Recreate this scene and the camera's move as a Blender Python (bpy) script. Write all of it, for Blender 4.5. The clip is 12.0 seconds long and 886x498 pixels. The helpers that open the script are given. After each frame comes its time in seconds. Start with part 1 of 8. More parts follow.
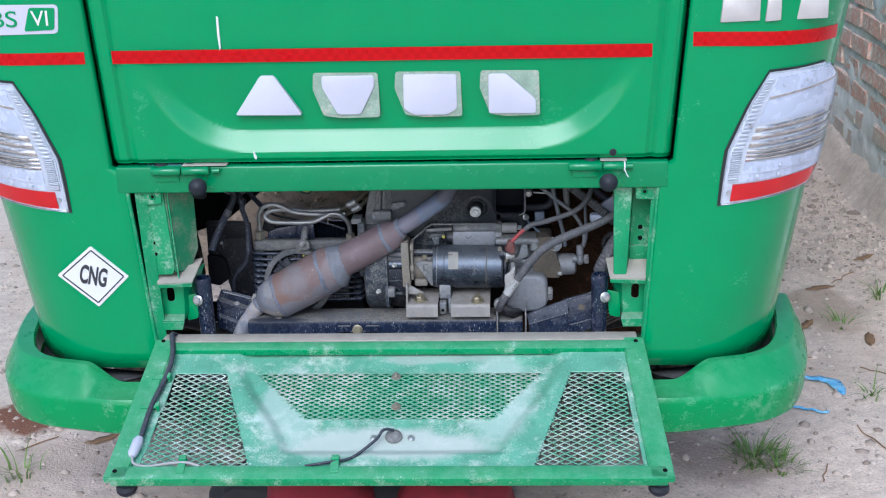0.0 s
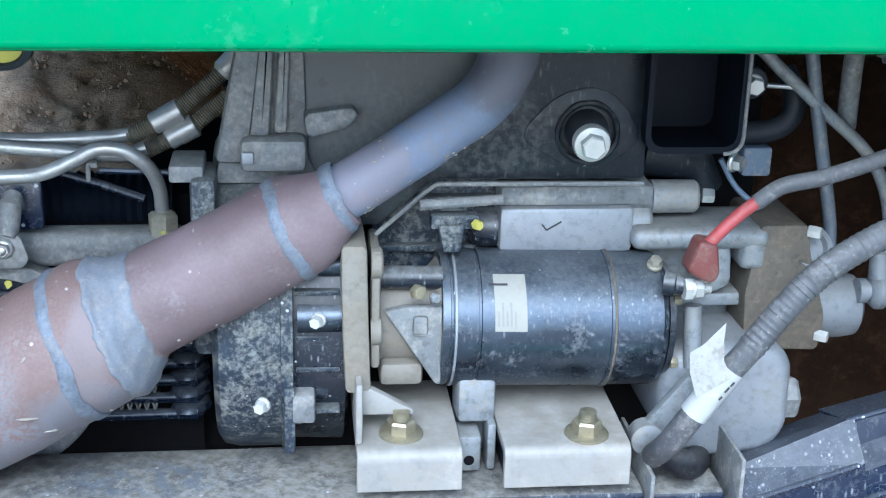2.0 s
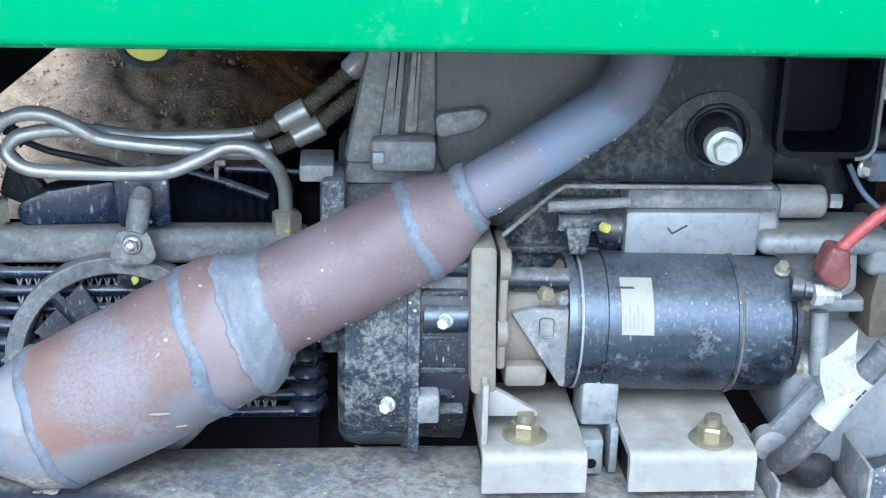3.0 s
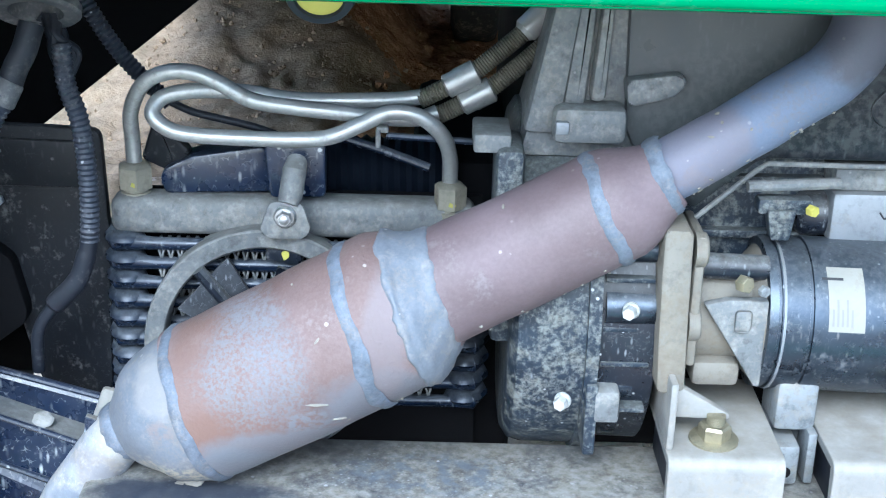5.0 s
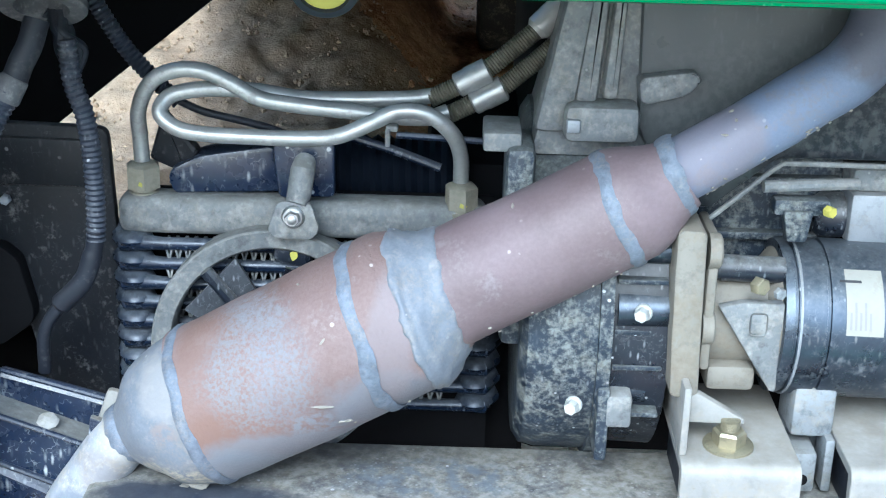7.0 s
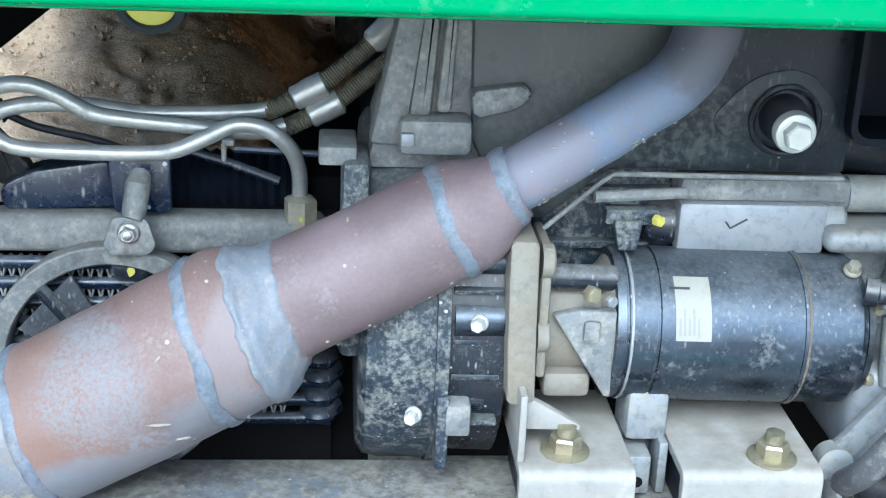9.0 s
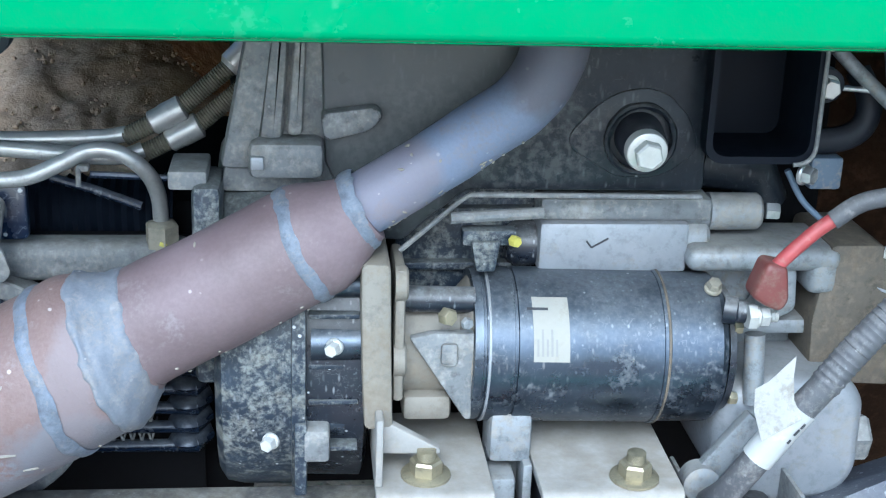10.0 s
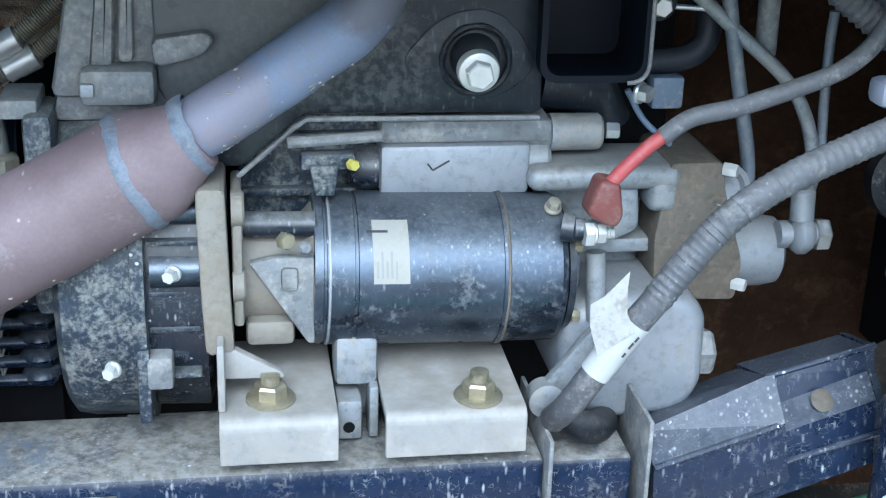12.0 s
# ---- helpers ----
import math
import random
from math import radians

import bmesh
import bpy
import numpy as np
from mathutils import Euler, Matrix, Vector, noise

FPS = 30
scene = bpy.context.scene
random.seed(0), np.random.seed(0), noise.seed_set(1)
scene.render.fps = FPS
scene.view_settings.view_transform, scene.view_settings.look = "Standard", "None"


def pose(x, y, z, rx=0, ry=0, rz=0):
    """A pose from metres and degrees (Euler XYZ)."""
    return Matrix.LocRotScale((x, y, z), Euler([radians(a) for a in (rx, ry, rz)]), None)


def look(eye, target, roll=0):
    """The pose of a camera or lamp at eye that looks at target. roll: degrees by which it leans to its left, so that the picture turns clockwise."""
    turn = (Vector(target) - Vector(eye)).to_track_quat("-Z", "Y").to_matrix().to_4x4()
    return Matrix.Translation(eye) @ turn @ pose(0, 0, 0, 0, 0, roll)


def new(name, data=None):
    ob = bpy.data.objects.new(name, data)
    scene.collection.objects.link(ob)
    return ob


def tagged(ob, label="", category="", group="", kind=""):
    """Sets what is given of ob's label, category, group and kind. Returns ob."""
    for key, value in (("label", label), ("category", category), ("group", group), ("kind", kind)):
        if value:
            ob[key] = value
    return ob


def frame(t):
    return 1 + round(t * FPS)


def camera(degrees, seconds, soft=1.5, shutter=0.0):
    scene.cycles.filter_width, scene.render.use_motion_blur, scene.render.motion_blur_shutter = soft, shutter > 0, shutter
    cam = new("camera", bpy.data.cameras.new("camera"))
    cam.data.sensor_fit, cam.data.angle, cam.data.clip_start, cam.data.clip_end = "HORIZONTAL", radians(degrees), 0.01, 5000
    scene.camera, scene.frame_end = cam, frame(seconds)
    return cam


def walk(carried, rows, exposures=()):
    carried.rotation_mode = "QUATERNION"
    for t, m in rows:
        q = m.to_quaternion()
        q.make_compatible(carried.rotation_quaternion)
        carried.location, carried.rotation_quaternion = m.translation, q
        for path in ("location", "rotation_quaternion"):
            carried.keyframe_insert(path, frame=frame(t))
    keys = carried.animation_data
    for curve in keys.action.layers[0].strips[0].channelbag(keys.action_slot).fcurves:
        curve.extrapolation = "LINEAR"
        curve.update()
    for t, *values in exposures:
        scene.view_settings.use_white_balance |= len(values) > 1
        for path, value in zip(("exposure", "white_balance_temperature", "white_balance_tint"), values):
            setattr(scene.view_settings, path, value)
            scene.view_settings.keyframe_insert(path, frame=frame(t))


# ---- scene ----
cam = camera(36.0, 12.0, soft=1.15)
PATH = [
    (0, (0.188, -2.113, 0.539), (0.093, -0.21, -0.072), -1.4),
    (0.3, (0.188, -2.113, 0.539), (0.093, -0.21, -0.072), -1.4),
    (0.4, (0.14, -1.771, 0.42), (0.078, 0.136, -0.182), -1.09),
    (0.5, (0.112, -1.567, 0.35), (0.069, 0.342, -0.247), -0.9),
    (0.6, (0.103, -1.536, 0.34), (0.07, 0.373, -0.257), -0.82),
    (0.7, (0.084, -1.477, 0.32), (0.072, 0.432, -0.276), -0.66),
    (0.8, (0.074, -1.444, 0.308), (0.073, 0.465, -0.287), -0.58),
    (0.9, (0.057, -1.387, 0.289), (0.075, 0.523, -0.305), -0.43),
    (1, (0.042, -1.339, 0.273), (0.076, 0.571, -0.321), -0.3),
    (1.1, (0.034, -1.275, 0.261), (0.084, 0.631, -0.343), -0.15),
    (1.2, (0.025, -1.199, 0.246), (0.092, 0.702, -0.37), 0.02),
    (1.3, (0.017, -1.138, 0.235), (0.099, 0.759, -0.391), 0.16),
    (1.4, (0.01, -1.076, 0.223), (0.107, 0.818, -0.412), 0.3),
    (1.5, (-0.001, -0.988, 0.206), (0.117, 0.9, -0.443), 0.5),
    (1.6, (-0.005, -0.901, 0.179), (0.135, 0.983, -0.473), 0.72),
    (1.7, (-0.012, -0.734, 0.127), (0.169, 1.144, -0.532), 1.14),
    (1.8, (-0.016, -0.646, 0.099), (0.187, 1.229, -0.563), 1.37),
    (1.9, (-0.018, -0.6, 0.085), (0.196, 1.273, -0.579), 1.48),
    (2, (-0.02, -0.555, 0.071), (0.205, 1.317, -0.595), 1.6),
    (2.5, (-0.034, -0.553, 0.071), (0.148, 1.326, -0.59), 1.4),
    (3, (-0.058, -0.551, 0.07), (0.089, 1.329, -0.597), 1.6),
    (3.5, (-0.069, -0.55, 0.068), (0.03, 1.33, -0.606), 1.5),
    (3.7, (-0.078, -0.503, 0.05), (0.018, 1.376, -0.627), 1.8),
    (5.5, (-0.1, -0.479, 0.053), (-0.107, 1.385, -0.673), 1.5),
    (6, (-0.101, -0.473, 0.047), (-0.118, 1.393, -0.673), 1.5),
    (6.5, (-0.101, -0.475, 0.044), (-0.106, 1.394, -0.666), 1.8),
    (6.7, (-0.091, -0.475, 0.043), (-0.12, 1.397, -0.66), 1.4),
    (8.3, (-0.088, -0.48, 0.05), (0.021, 1.401, -0.6535), 2.5),
    (8.5, (-0.087, -0.481, 0.049), (0.048, 1.401, -0.6535), 2.6),
    (9, (-0.076, -0.477, 0.05), (0.096, 1.402, -0.6475), 2.6),
    (9.5, (-0.045, -0.476, 0.05), (0.144, 1.401, -0.614), 2.4),
    (10, (-0.022, -0.476, 0.052), (0.19, 1.398, -0.614), 2.2),
    (10.5, (0.003, -0.478, 0.055), (0.235, 1.388, -0.627), 1.9),
    (11, (0.016, -0.483, 0.051), (0.265, 1.375, -0.645), 1.6),
    (11.5, (0.018, -0.487, 0.043), (0.287, 1.359, -0.677), 1.7),
    (12, (0.024, -0.489, 0.043), (0.322, 1.348, -0.689), 1.8),
]
walk(cam, [(t, look(eye, target, roll)) for t, eye, target, roll in PATH],
     [(0, 0.36, 5400, 11), (1, 0.48, 5250, 11), (1.5, 0.75, 5080, 10), (1.8, 1.10, 5000, 6), (2, 1.40, 5000, 2), (6.5, 1.68, 5100, -1), (8.5, 1.64, 5200, -4), (9, 1.62, 5180, -2), (9.5, 1.52, 5120, 0), (11.3, 1.43, 5020, 0), (12, 1.36, 5000, 0)])

# ---------- light and sky ----------
world = bpy.data.worlds.new("sky")
scene.world = world
world.use_nodes = True
wn = world.node_tree
sky = wn.nodes.new("ShaderNodeTexSky")
sky.sky_type = "NISHITA"
sky.sun_disc = False
sky.sun_elevation, sky.sun_rotation = radians(42), radians(190)
sky.air_density, sky.dust_density, sky.ozone_density = 1.0, 3.0, 1.0
wn.links.new(sky.outputs["Color"], wn.nodes["Background"].inputs["Color"])
wn.nodes["Background"].inputs["Strength"].default_value = 0.15

sun = new("sun", bpy.data.lights.new("sun", "SUN"))
sun.data.energy, sun.data.angle, sun.data.color = 1.27, radians(34), (0.96, 0.985, 1.0)
sun.matrix_world = look((-0.45, -2.62, 2.38), (0, 0, 0))

GROUND = -0.70


# ---------- materials ----------
def mat(name, col, rough=0.5, metal=0.0, var=0.12, scale=30.0, fine=400.0, dust=0.0, dust_col=(0.36, 0.31, 0.26), dust_scale=26.0,
        top=0.0, speck=0.0, speck_col=(0.55, 0.55, 0.55), speck_scale=330.0, bump=0.15, bump_dist=0.0008, coat=0.0, col2=None, island=0.0, grime=0.0, stroke_amt=0.30, spots=(), grain_w=0.25, spec=0.5):
    m = bpy.data.materials.new(name)
    m.use_nodes = True
    nt = m.node_tree
    N, L = nt.nodes, nt.links
    bsdf = N["Principled BSDF"]
    geo = N.new("ShaderNodeNewGeometry")

    def noise_tex(s, detail=4.0, rough_=0.6):
        n = N.new("ShaderNodeTexNoise")
        n.inputs["Scale"].default_value, n.inputs["Detail"].default_value, n.inputs["Roughness"].default_value = s, detail, rough_
        L.new(geo.outputs["Position"], n.inputs["Vector"])
        return n.outputs["Fac"]

    def ramp(v, lo, hi, a=0.0, b=1.0):
        r = N.new("ShaderNodeMapRange")
        for key, value in zip(("From Min", "From Max", "To Min", "To Max"), (lo, hi, a, b)):
            r.inputs[key].default_value = value
        L.new(v, r.inputs["Value"])
        return r.outputs["Result"]

    def mix(f, a, b):
        x = N.new("ShaderNodeMix")
        x.data_type = "RGBA"
        for sock, value in ((x.inputs[0], f), (x.inputs[6], a), (x.inputs[7], b)):
            if isinstance(value, (int, float)):
                sock.default_value = value
            elif isinstance(value, tuple):
                sock.default_value = (*value, 1)
            else:
                L.new(value, sock)
        return x.outputs[2]

    def calc(op, a, b):
        x = N.new("ShaderNodeMath")
        x.operation, x.use_clamp = op, True
        for sock, value in zip(x.inputs, (a, b)):
            if isinstance(value, (int, float)):
                sock.default_value = value
            else:
                L.new(value, sock)
        return x.outputs[0]

    coarse, grain = noise_tex(scale), noise_tex(fine, 3.0)
    dark = tuple(c * (1 - var) for c in col)
    light = tuple(min(1, c * (1 + var)) for c in (col2 or col))
    both = calc("ADD", ramp(coarse, 0.3, 0.7, 0, 1 - grain_w), ramp(grain, 0.36, 0.64, 0, grain_w))
    colour = mix(both, dark, light)
    if island:
        info = N.new("ShaderNodeObjectInfo")
        colour = mix(ramp(info.outputs["Random"], 0, 1, 0, island), colour, tuple(c * 0.45 for c in col))
    rough_v = ramp(coarse, 0.3, 0.7, max(0.02, rough - 0.07), min(1, rough + 0.1))
    metal_v = metal
    if grime:
        spot = ramp(calc("ADD", ramp(noise_tex(scale * 1.7, 6.0, 0.7), 0, 1, 0, 0.8), ramp(grain, 0, 1, 0, 0.2)), 0.50, 0.62, 0, grime)
        colour = mix(spot, colour, tuple(c * 0.38 for c in col))
    mask = 0.0
    if dust or top:
        medium = noise_tex(dust_scale * 4.5, 4.0, 0.65)
        blend = calc("ADD", calc("ADD", ramp(noise_tex(dust_scale, 5.0, 0.65), 0, 1, 0, 0.44), ramp(medium, 0, 1, 0, 0.32)), ramp(grain, 0, 1, 0, 0.24))
        patch = ramp(blend, 0.60 - 0.24 * dust, 0.68 - 0.20 * dust, 0, min(1, 0.35 + dust)) if dust else 0.0
        mask = patch
        if top:
            sep = N.new("ShaderNodeSeparateXYZ")
            L.new(geo.outputs["Normal"], sep.inputs[0])
            up = calc("MULTIPLY", ramp(sep.outputs["Z"], 0.15, 0.85, 0, top), ramp(blend, 0.38, 0.55, 0.35, 1))
            mask = calc("MAXIMUM", patch, up)
        dirt = mix(ramp(medium, 0.3, 0.7), tuple(c * w for c, w in zip(dust_col, (0.70, 0.62, 0.50))), tuple(min(1, c * 1.14) for c in dust_col))
        colour = mix(mask, colour, dirt)
        inv = calc("SUBTRACT", 1.0, mask)
        metal_v = calc("MULTIPLY", inv, metal) if metal else 0.0
        x = N.new("ShaderNodeMix")
        L.new(mask, x.inputs[0]), L.new(rough_v, x.inputs[2])
        x.inputs[3].default_value = 0.8
        rough_v = x.outputs[0]
    if speck:
        # dried splashes: short curved strokes and dots
        vor = N.new("ShaderNodeTexVoronoi")
        vor.inputs["Scale"].default_value = speck_scale
        L.new(geo.outputs["Position"], vor.inputs["Vector"])
        sepc = N.new("ShaderNodeSeparateColor")
        L.new(vor.outputs["Color"], sepc.inputs[0])
        wob = calc("ADD", vor.outputs["Distance"], ramp(grain, 0, 1, -0.10, 0.10))
        strokes = []
        for turn_z, turn_y in ((0.3, 0.75), (1.1, -0.55)):
            bend = N.new("ShaderNodeMapping")
            bend.inputs["Rotation"].default_value = (0.2, turn_y, turn_z)
            bend.inputs["Scale"].default_value = (speck_scale * 2.1, speck_scale * 2.1, speck_scale * 0.62)
            L.new(geo.outputs["Position"], bend.inputs["Vector"])
            cell = N.new("ShaderNodeTexVoronoi")
            cell.inputs["Scale"].default_value = 1.0
            L.new(bend.outputs[0], cell.inputs["Vector"])
            pick = N.new("ShaderNodeSeparateColor")
            L.new(cell.outputs["Color"], pick.inputs[0])
            near = calc("ADD", cell.outputs["Distance"], ramp(grain, 0, 1, -0.12, 0.12))
            strokes.append(calc("MULTIPLY", ramp(near, 0.30, 0.10), ramp(pick.outputs[0], 0.50, 0.95, 0.0, 1.0)))
        curl = N.new("ShaderNodeMath")
        curl.operation = "ABSOLUTE"
        L.new(ramp(noise_tex(speck_scale * 2.0, 1.0, 0.4), 0, 1, -0.5, 0.5), curl.inputs[0])
        curls = calc("MULTIPLY", ramp(curl.outputs[0], 0.024, 0.010, 0.0, 0.35), ramp(noise_tex(speck_scale * 1.4, 1.0), 0.50, 0.58))
        ring = calc("MAXIMUM", calc("MAXIMUM", *strokes), curls)
        dot = calc("MULTIPLY", ramp(wob, 0.17, 0.10), ramp(sepc.outputs[1], 0.78, 0.82))
        bare = calc("SUBTRACT", 1.0, calc("MULTIPLY", mask, 0.7))
        sp = calc("MULTIPLY", calc("MULTIPLY", calc("MAXIMUM", calc("MULTIPLY", ring, stroke_amt), dot), bare), ramp(noise_tex(speck_scale * 0.2, 2.0), 0.40, 0.55, 0.15 * speck, speck))
        colour = mix(sp, colour, speck_col)
    for centre, radii, spot_col, amount, break_up in spots:
        # stains and other patches of their own shape: uneven ellipsoids, broken up by a finer grain where given
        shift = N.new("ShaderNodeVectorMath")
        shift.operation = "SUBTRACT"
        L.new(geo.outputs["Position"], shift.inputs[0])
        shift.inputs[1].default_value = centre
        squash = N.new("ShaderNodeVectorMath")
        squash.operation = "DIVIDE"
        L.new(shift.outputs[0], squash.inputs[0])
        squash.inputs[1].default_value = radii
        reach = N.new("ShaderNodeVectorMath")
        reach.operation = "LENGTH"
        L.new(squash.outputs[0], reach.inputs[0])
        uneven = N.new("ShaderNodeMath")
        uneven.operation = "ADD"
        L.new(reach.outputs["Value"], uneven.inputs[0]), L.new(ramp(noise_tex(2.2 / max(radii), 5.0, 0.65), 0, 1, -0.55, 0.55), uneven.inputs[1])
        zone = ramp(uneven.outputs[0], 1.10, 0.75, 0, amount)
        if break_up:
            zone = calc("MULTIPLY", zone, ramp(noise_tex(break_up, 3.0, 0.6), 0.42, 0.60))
        colour = mix(zone, colour, spot_col)
    L.new(colour, bsdf.inputs["Base Color"])
    L.new(rough_v, bsdf.inputs["Roughness"])
    if isinstance(metal_v, float):
        bsdf.inputs["Metallic"].default_value = metal_v
    else:
        L.new(metal_v, bsdf.inputs["Metallic"])
    bsdf.inputs["Coat Weight"].default_value = coat
    bsdf.inputs["Specular IOR Level"].default_value = spec
    bsdf.inputs["Coat Roughness"].default_value = 0.12
    if bump:
        b = N.new("ShaderNodeBump")
        b.inputs["Strength"].default_value, b.inputs["Distance"].default_value = bump, bump_dist
        L.new(calc("ADD", ramp(coarse, 0, 1, 0, 0.5), ramp(grain, 0, 1, 0, 0.5)), b.inputs["Height"])
        L.new(b.outputs["Normal"], bsdf.inputs["Normal"])
    return m


SAND = (0.65, 0.515, 0.41)
GREEN = (0.006, 0.245, 0.078)
M_GREEN = mat("green_paint", GREEN, 0.16, var=0.06, scale=9, fine=260, dust=0.06, dust_col=(0.05, 0.30, 0.14), dust_scale=7, bump=0.012, coat=0.0)
M_GREEN_RAIL = mat("green_paint_rail", (0.008, 0.205, 0.070), 0.22, var=0.06, scale=16, fine=300, dust=0.08, dust_col=(0.10, 0.30, 0.18), dust_scale=10, bump=0.02, coat=0.0)
M_GREEN_DUSTY = mat("green_paint_dusty", (0.010, 0.25, 0.090), 0.42, var=0.12, scale=24, dust=0.34, dust_col=(0.34, 0.46, 0.38), dust_scale=14, top=0.6, speck=0.4, speck_col=(0.45, 0.55, 0.5), speck_scale=110, bump=0.08)
M_GREEN_FRAME = mat("green_paint_lid_frame", (0.009, 0.275, 0.095), 0.28, var=0.10, scale=20, dust=0.24, dust_col=(0.44, 0.55, 0.47), dust_scale=12, top=0.2, speck=0.8, speck_col=(0.50, 0.60, 0.54), speck_scale=100, bump=0.05, stroke_amt=0.3)
M_GREEN_SANDY = mat("green_paint_sandy", (0.020, 0.20, 0.085), 0.55, var=0.15, scale=20, dust=0.55, dust_col=(0.20, 0.23, 0.17), dust_scale=10, top=0.9, bump=0.12)
M_GREEN_LID = mat("green_paint_lid", (0.125, 0.355, 0.235), 0.42, var=0.2, scale=22, dust=0.42, dust_col=(0.50, 0.59, 0.53), dust_scale=12, speck=1.0, speck_col=(0.56, 0.66, 0.62), speck_scale=90, bump=0.10, stroke_amt=0.6, spots=[((0.0, -0.215, -0.380), (0.17, 0.040, 0.05), (0.52, 0.55, 0.50), 0.8, 0), ((-0.16, -0.15, -0.35), (0.05, 0.10, 0.06), (0.46, 0.57, 0.51), 0.6, 0), ((0.17, -0.12, -0.34), (0.06, 0.12, 0.07), (0.47, 0.57, 0.51), 0.6, 0), ((0.05, -0.035, -0.31), (0.10, 0.015, 0.02), (0.44, 0.47, 0.43), 0.6, 0)], grime=0.22)
M_GREEN_WORN = mat("green_paint_bumper", (0.006, 0.245, 0.066), 0.20, var=0.08, scale=12, dust=0.30, dust_col=(0.18, 0.38, 0.24), dust_scale=11, top=0.25, bump=0.03, coat=0.0, spec=0.4)
M_LEDGE = mat("sandy_ledge", (0.37, 0.335, 0.28), 0.9, var=0.15, scale=40, dust=0.25, dust_col=(0.28, 0.36, 0.30), bump=0.3)
M_BLACK = mat("black_paint", (0.011, 0.014, 0.022), 0.28, var=0.2, scale=40, dust=0.16, dust_col=(0.19, 0.195, 0.20), dust_scale=40, top=0.7, speck=1.0, speck_col=(0.42, 0.44, 0.46), speck_scale=190, bump=0.15, stroke_amt=0.5)
# spots: a darker patch below the muffler end and a blue-grey one
M_NAVY = mat("navy_frame_paint", (0.007, 0.014, 0.036), 0.24, var=0.2, scale=50, dust=0.16, dust_col=(0.195, 0.192, 0.18), dust_scale=40, top=1.0, speck=1.0, speck_col=(0.5, 0.52, 0.53), speck_scale=160, bump=0.2, stroke_amt=0.6, spots=[((-0.210, 0.076, -0.292), (0.050, 0.014, 0.016), (0.010, 0.015, 0.030), 0.85, 0), ((-0.10, 0.10, -0.290), (0.05, 0.02, 0.01), (0.10, 0.12, 0.15), 0.6, 120.0)], spec=0.35)
M_STARTER = mat("starter_black", (0.062, 0.078, 0.106), 0.28, var=0.2, scale=60, dust=0.3, dust_col=(0.14, 0.148, 0.158), dust_scale=80, top=0.55, speck=0.75, speck_col=(0.52, 0.54, 0.55), speck_scale=180.0, bump=0.12, metal=0.9, stroke_amt=0.38)
M_RUBBER = mat("black_rubber", (0.013, 0.015, 0.022), 0.5, var=0.2, scale=60, dust=0.22, dust_col=(0.10, 0.10, 0.105), top=0.25, bump=0.1, spec=0.3)
M_HOSE = mat("rubber_hose_dusty", (0.062, 0.063, 0.070), 0.6, var=0.2, scale=70, dust=0.42, dust_col=(0.165, 0.162, 0.168), dust_scale=60, top=0.5, speck=0.4, speck_col=(0.4, 0.4, 0.4), speck_scale=220, bump=0.25)
M_LOOM = mat("loom_black", (0.020, 0.025, 0.040), 0.42, var=0.2, scale=60, dust=0.26, dust_col=(0.15, 0.155, 0.175), dust_scale=50, top=0.4, speck=0.8, speck_col=(0.42, 0.43, 0.45), speck_scale=220, bump=0.1, spec=0.35)
M_DARK = mat("dark_plastic", (0.009, 0.010, 0.013), 0.45, var=0.2, scale=30, dust=0.22, dust_col=(0.13, 0.128, 0.128), dust_scale=60, top=0.5, speck=0.6, speck_col=(0.32, 0.32, 0.32), speck_scale=150, bump=0.15, spec=0.2, grime=0.0, stroke_amt=0.2)
# near-black: real underbody, and shade painted into gaps and holes
M_UNDER_SHADE = mat("underbody_shade_black", (0.006, 0.006, 0.007), 0.8, var=0.2, scale=12, bump=0.1, spec=0.08)
M_COVER = mat("engine_cover_black", (0.010, 0.013, 0.018), 0.34, var=0.25, scale=80, dust=0.12, dust_col=(0.10, 0.104, 0.106), dust_scale=55, top=0.8, speck=0.6, speck_col=(0.32, 0.33, 0.34), speck_scale=150, bump=0.12, grime=0.4, grain_w=0.4, spots=[((0.010, 0.125, -0.070), (0.085, 0.10, 0.085), (0.105, 0.11, 0.112), 0.6, 0), ((0.05, 0.125, -0.11), (0.07, 0.08, 0.03), (0.13, 0.13, 0.128), 0.3, 260.0)], spec=0.28, stroke_amt=0.3)
M_CASE = mat("gear_case_dusty", (0.138, 0.144, 0.149), 0.6, metal=0.12, var=0.12, scale=90, dust=0.55, dust_col=(0.222, 0.224, 0.222), dust_scale=42, top=0.75, speck=0.5, speck_col=(0.42, 0.42, 0.42), speck_scale=190, bump=0.4, grime=0.6, grain_w=0.4, stroke_amt=0.35)
M_BELL = mat("bell_housing_black", (0.018, 0.026, 0.040), 0.40, var=0.3, scale=90, dust=0.52, dust_col=(0.158, 0.168, 0.166), dust_scale=80, top=0.7, speck=0.8, speck_col=(0.44, 0.45, 0.46), speck_scale=180, bump=0.3, grime=0.5, grain_w=0.4, spec=0.35, stroke_amt=0.35)
M_ALU = mat("cast_aluminium_dusty", (0.225, 0.24, 0.255), 0.5, metal=0.4, var=0.18, scale=90, dust=0.42, dust_col=(0.225, 0.212, 0.19), dust_scale=30, top=0.6, bump=0.4, grime=0.6)
M_ALU_PALE = mat("pale_aluminium", (0.235, 0.247, 0.268), 0.45, metal=0.35, var=0.10, scale=80, dust=0.30, dust_col=(0.225, 0.215, 0.20), dust_scale=30, top=0.5, bump=0.3, grime=0.35)
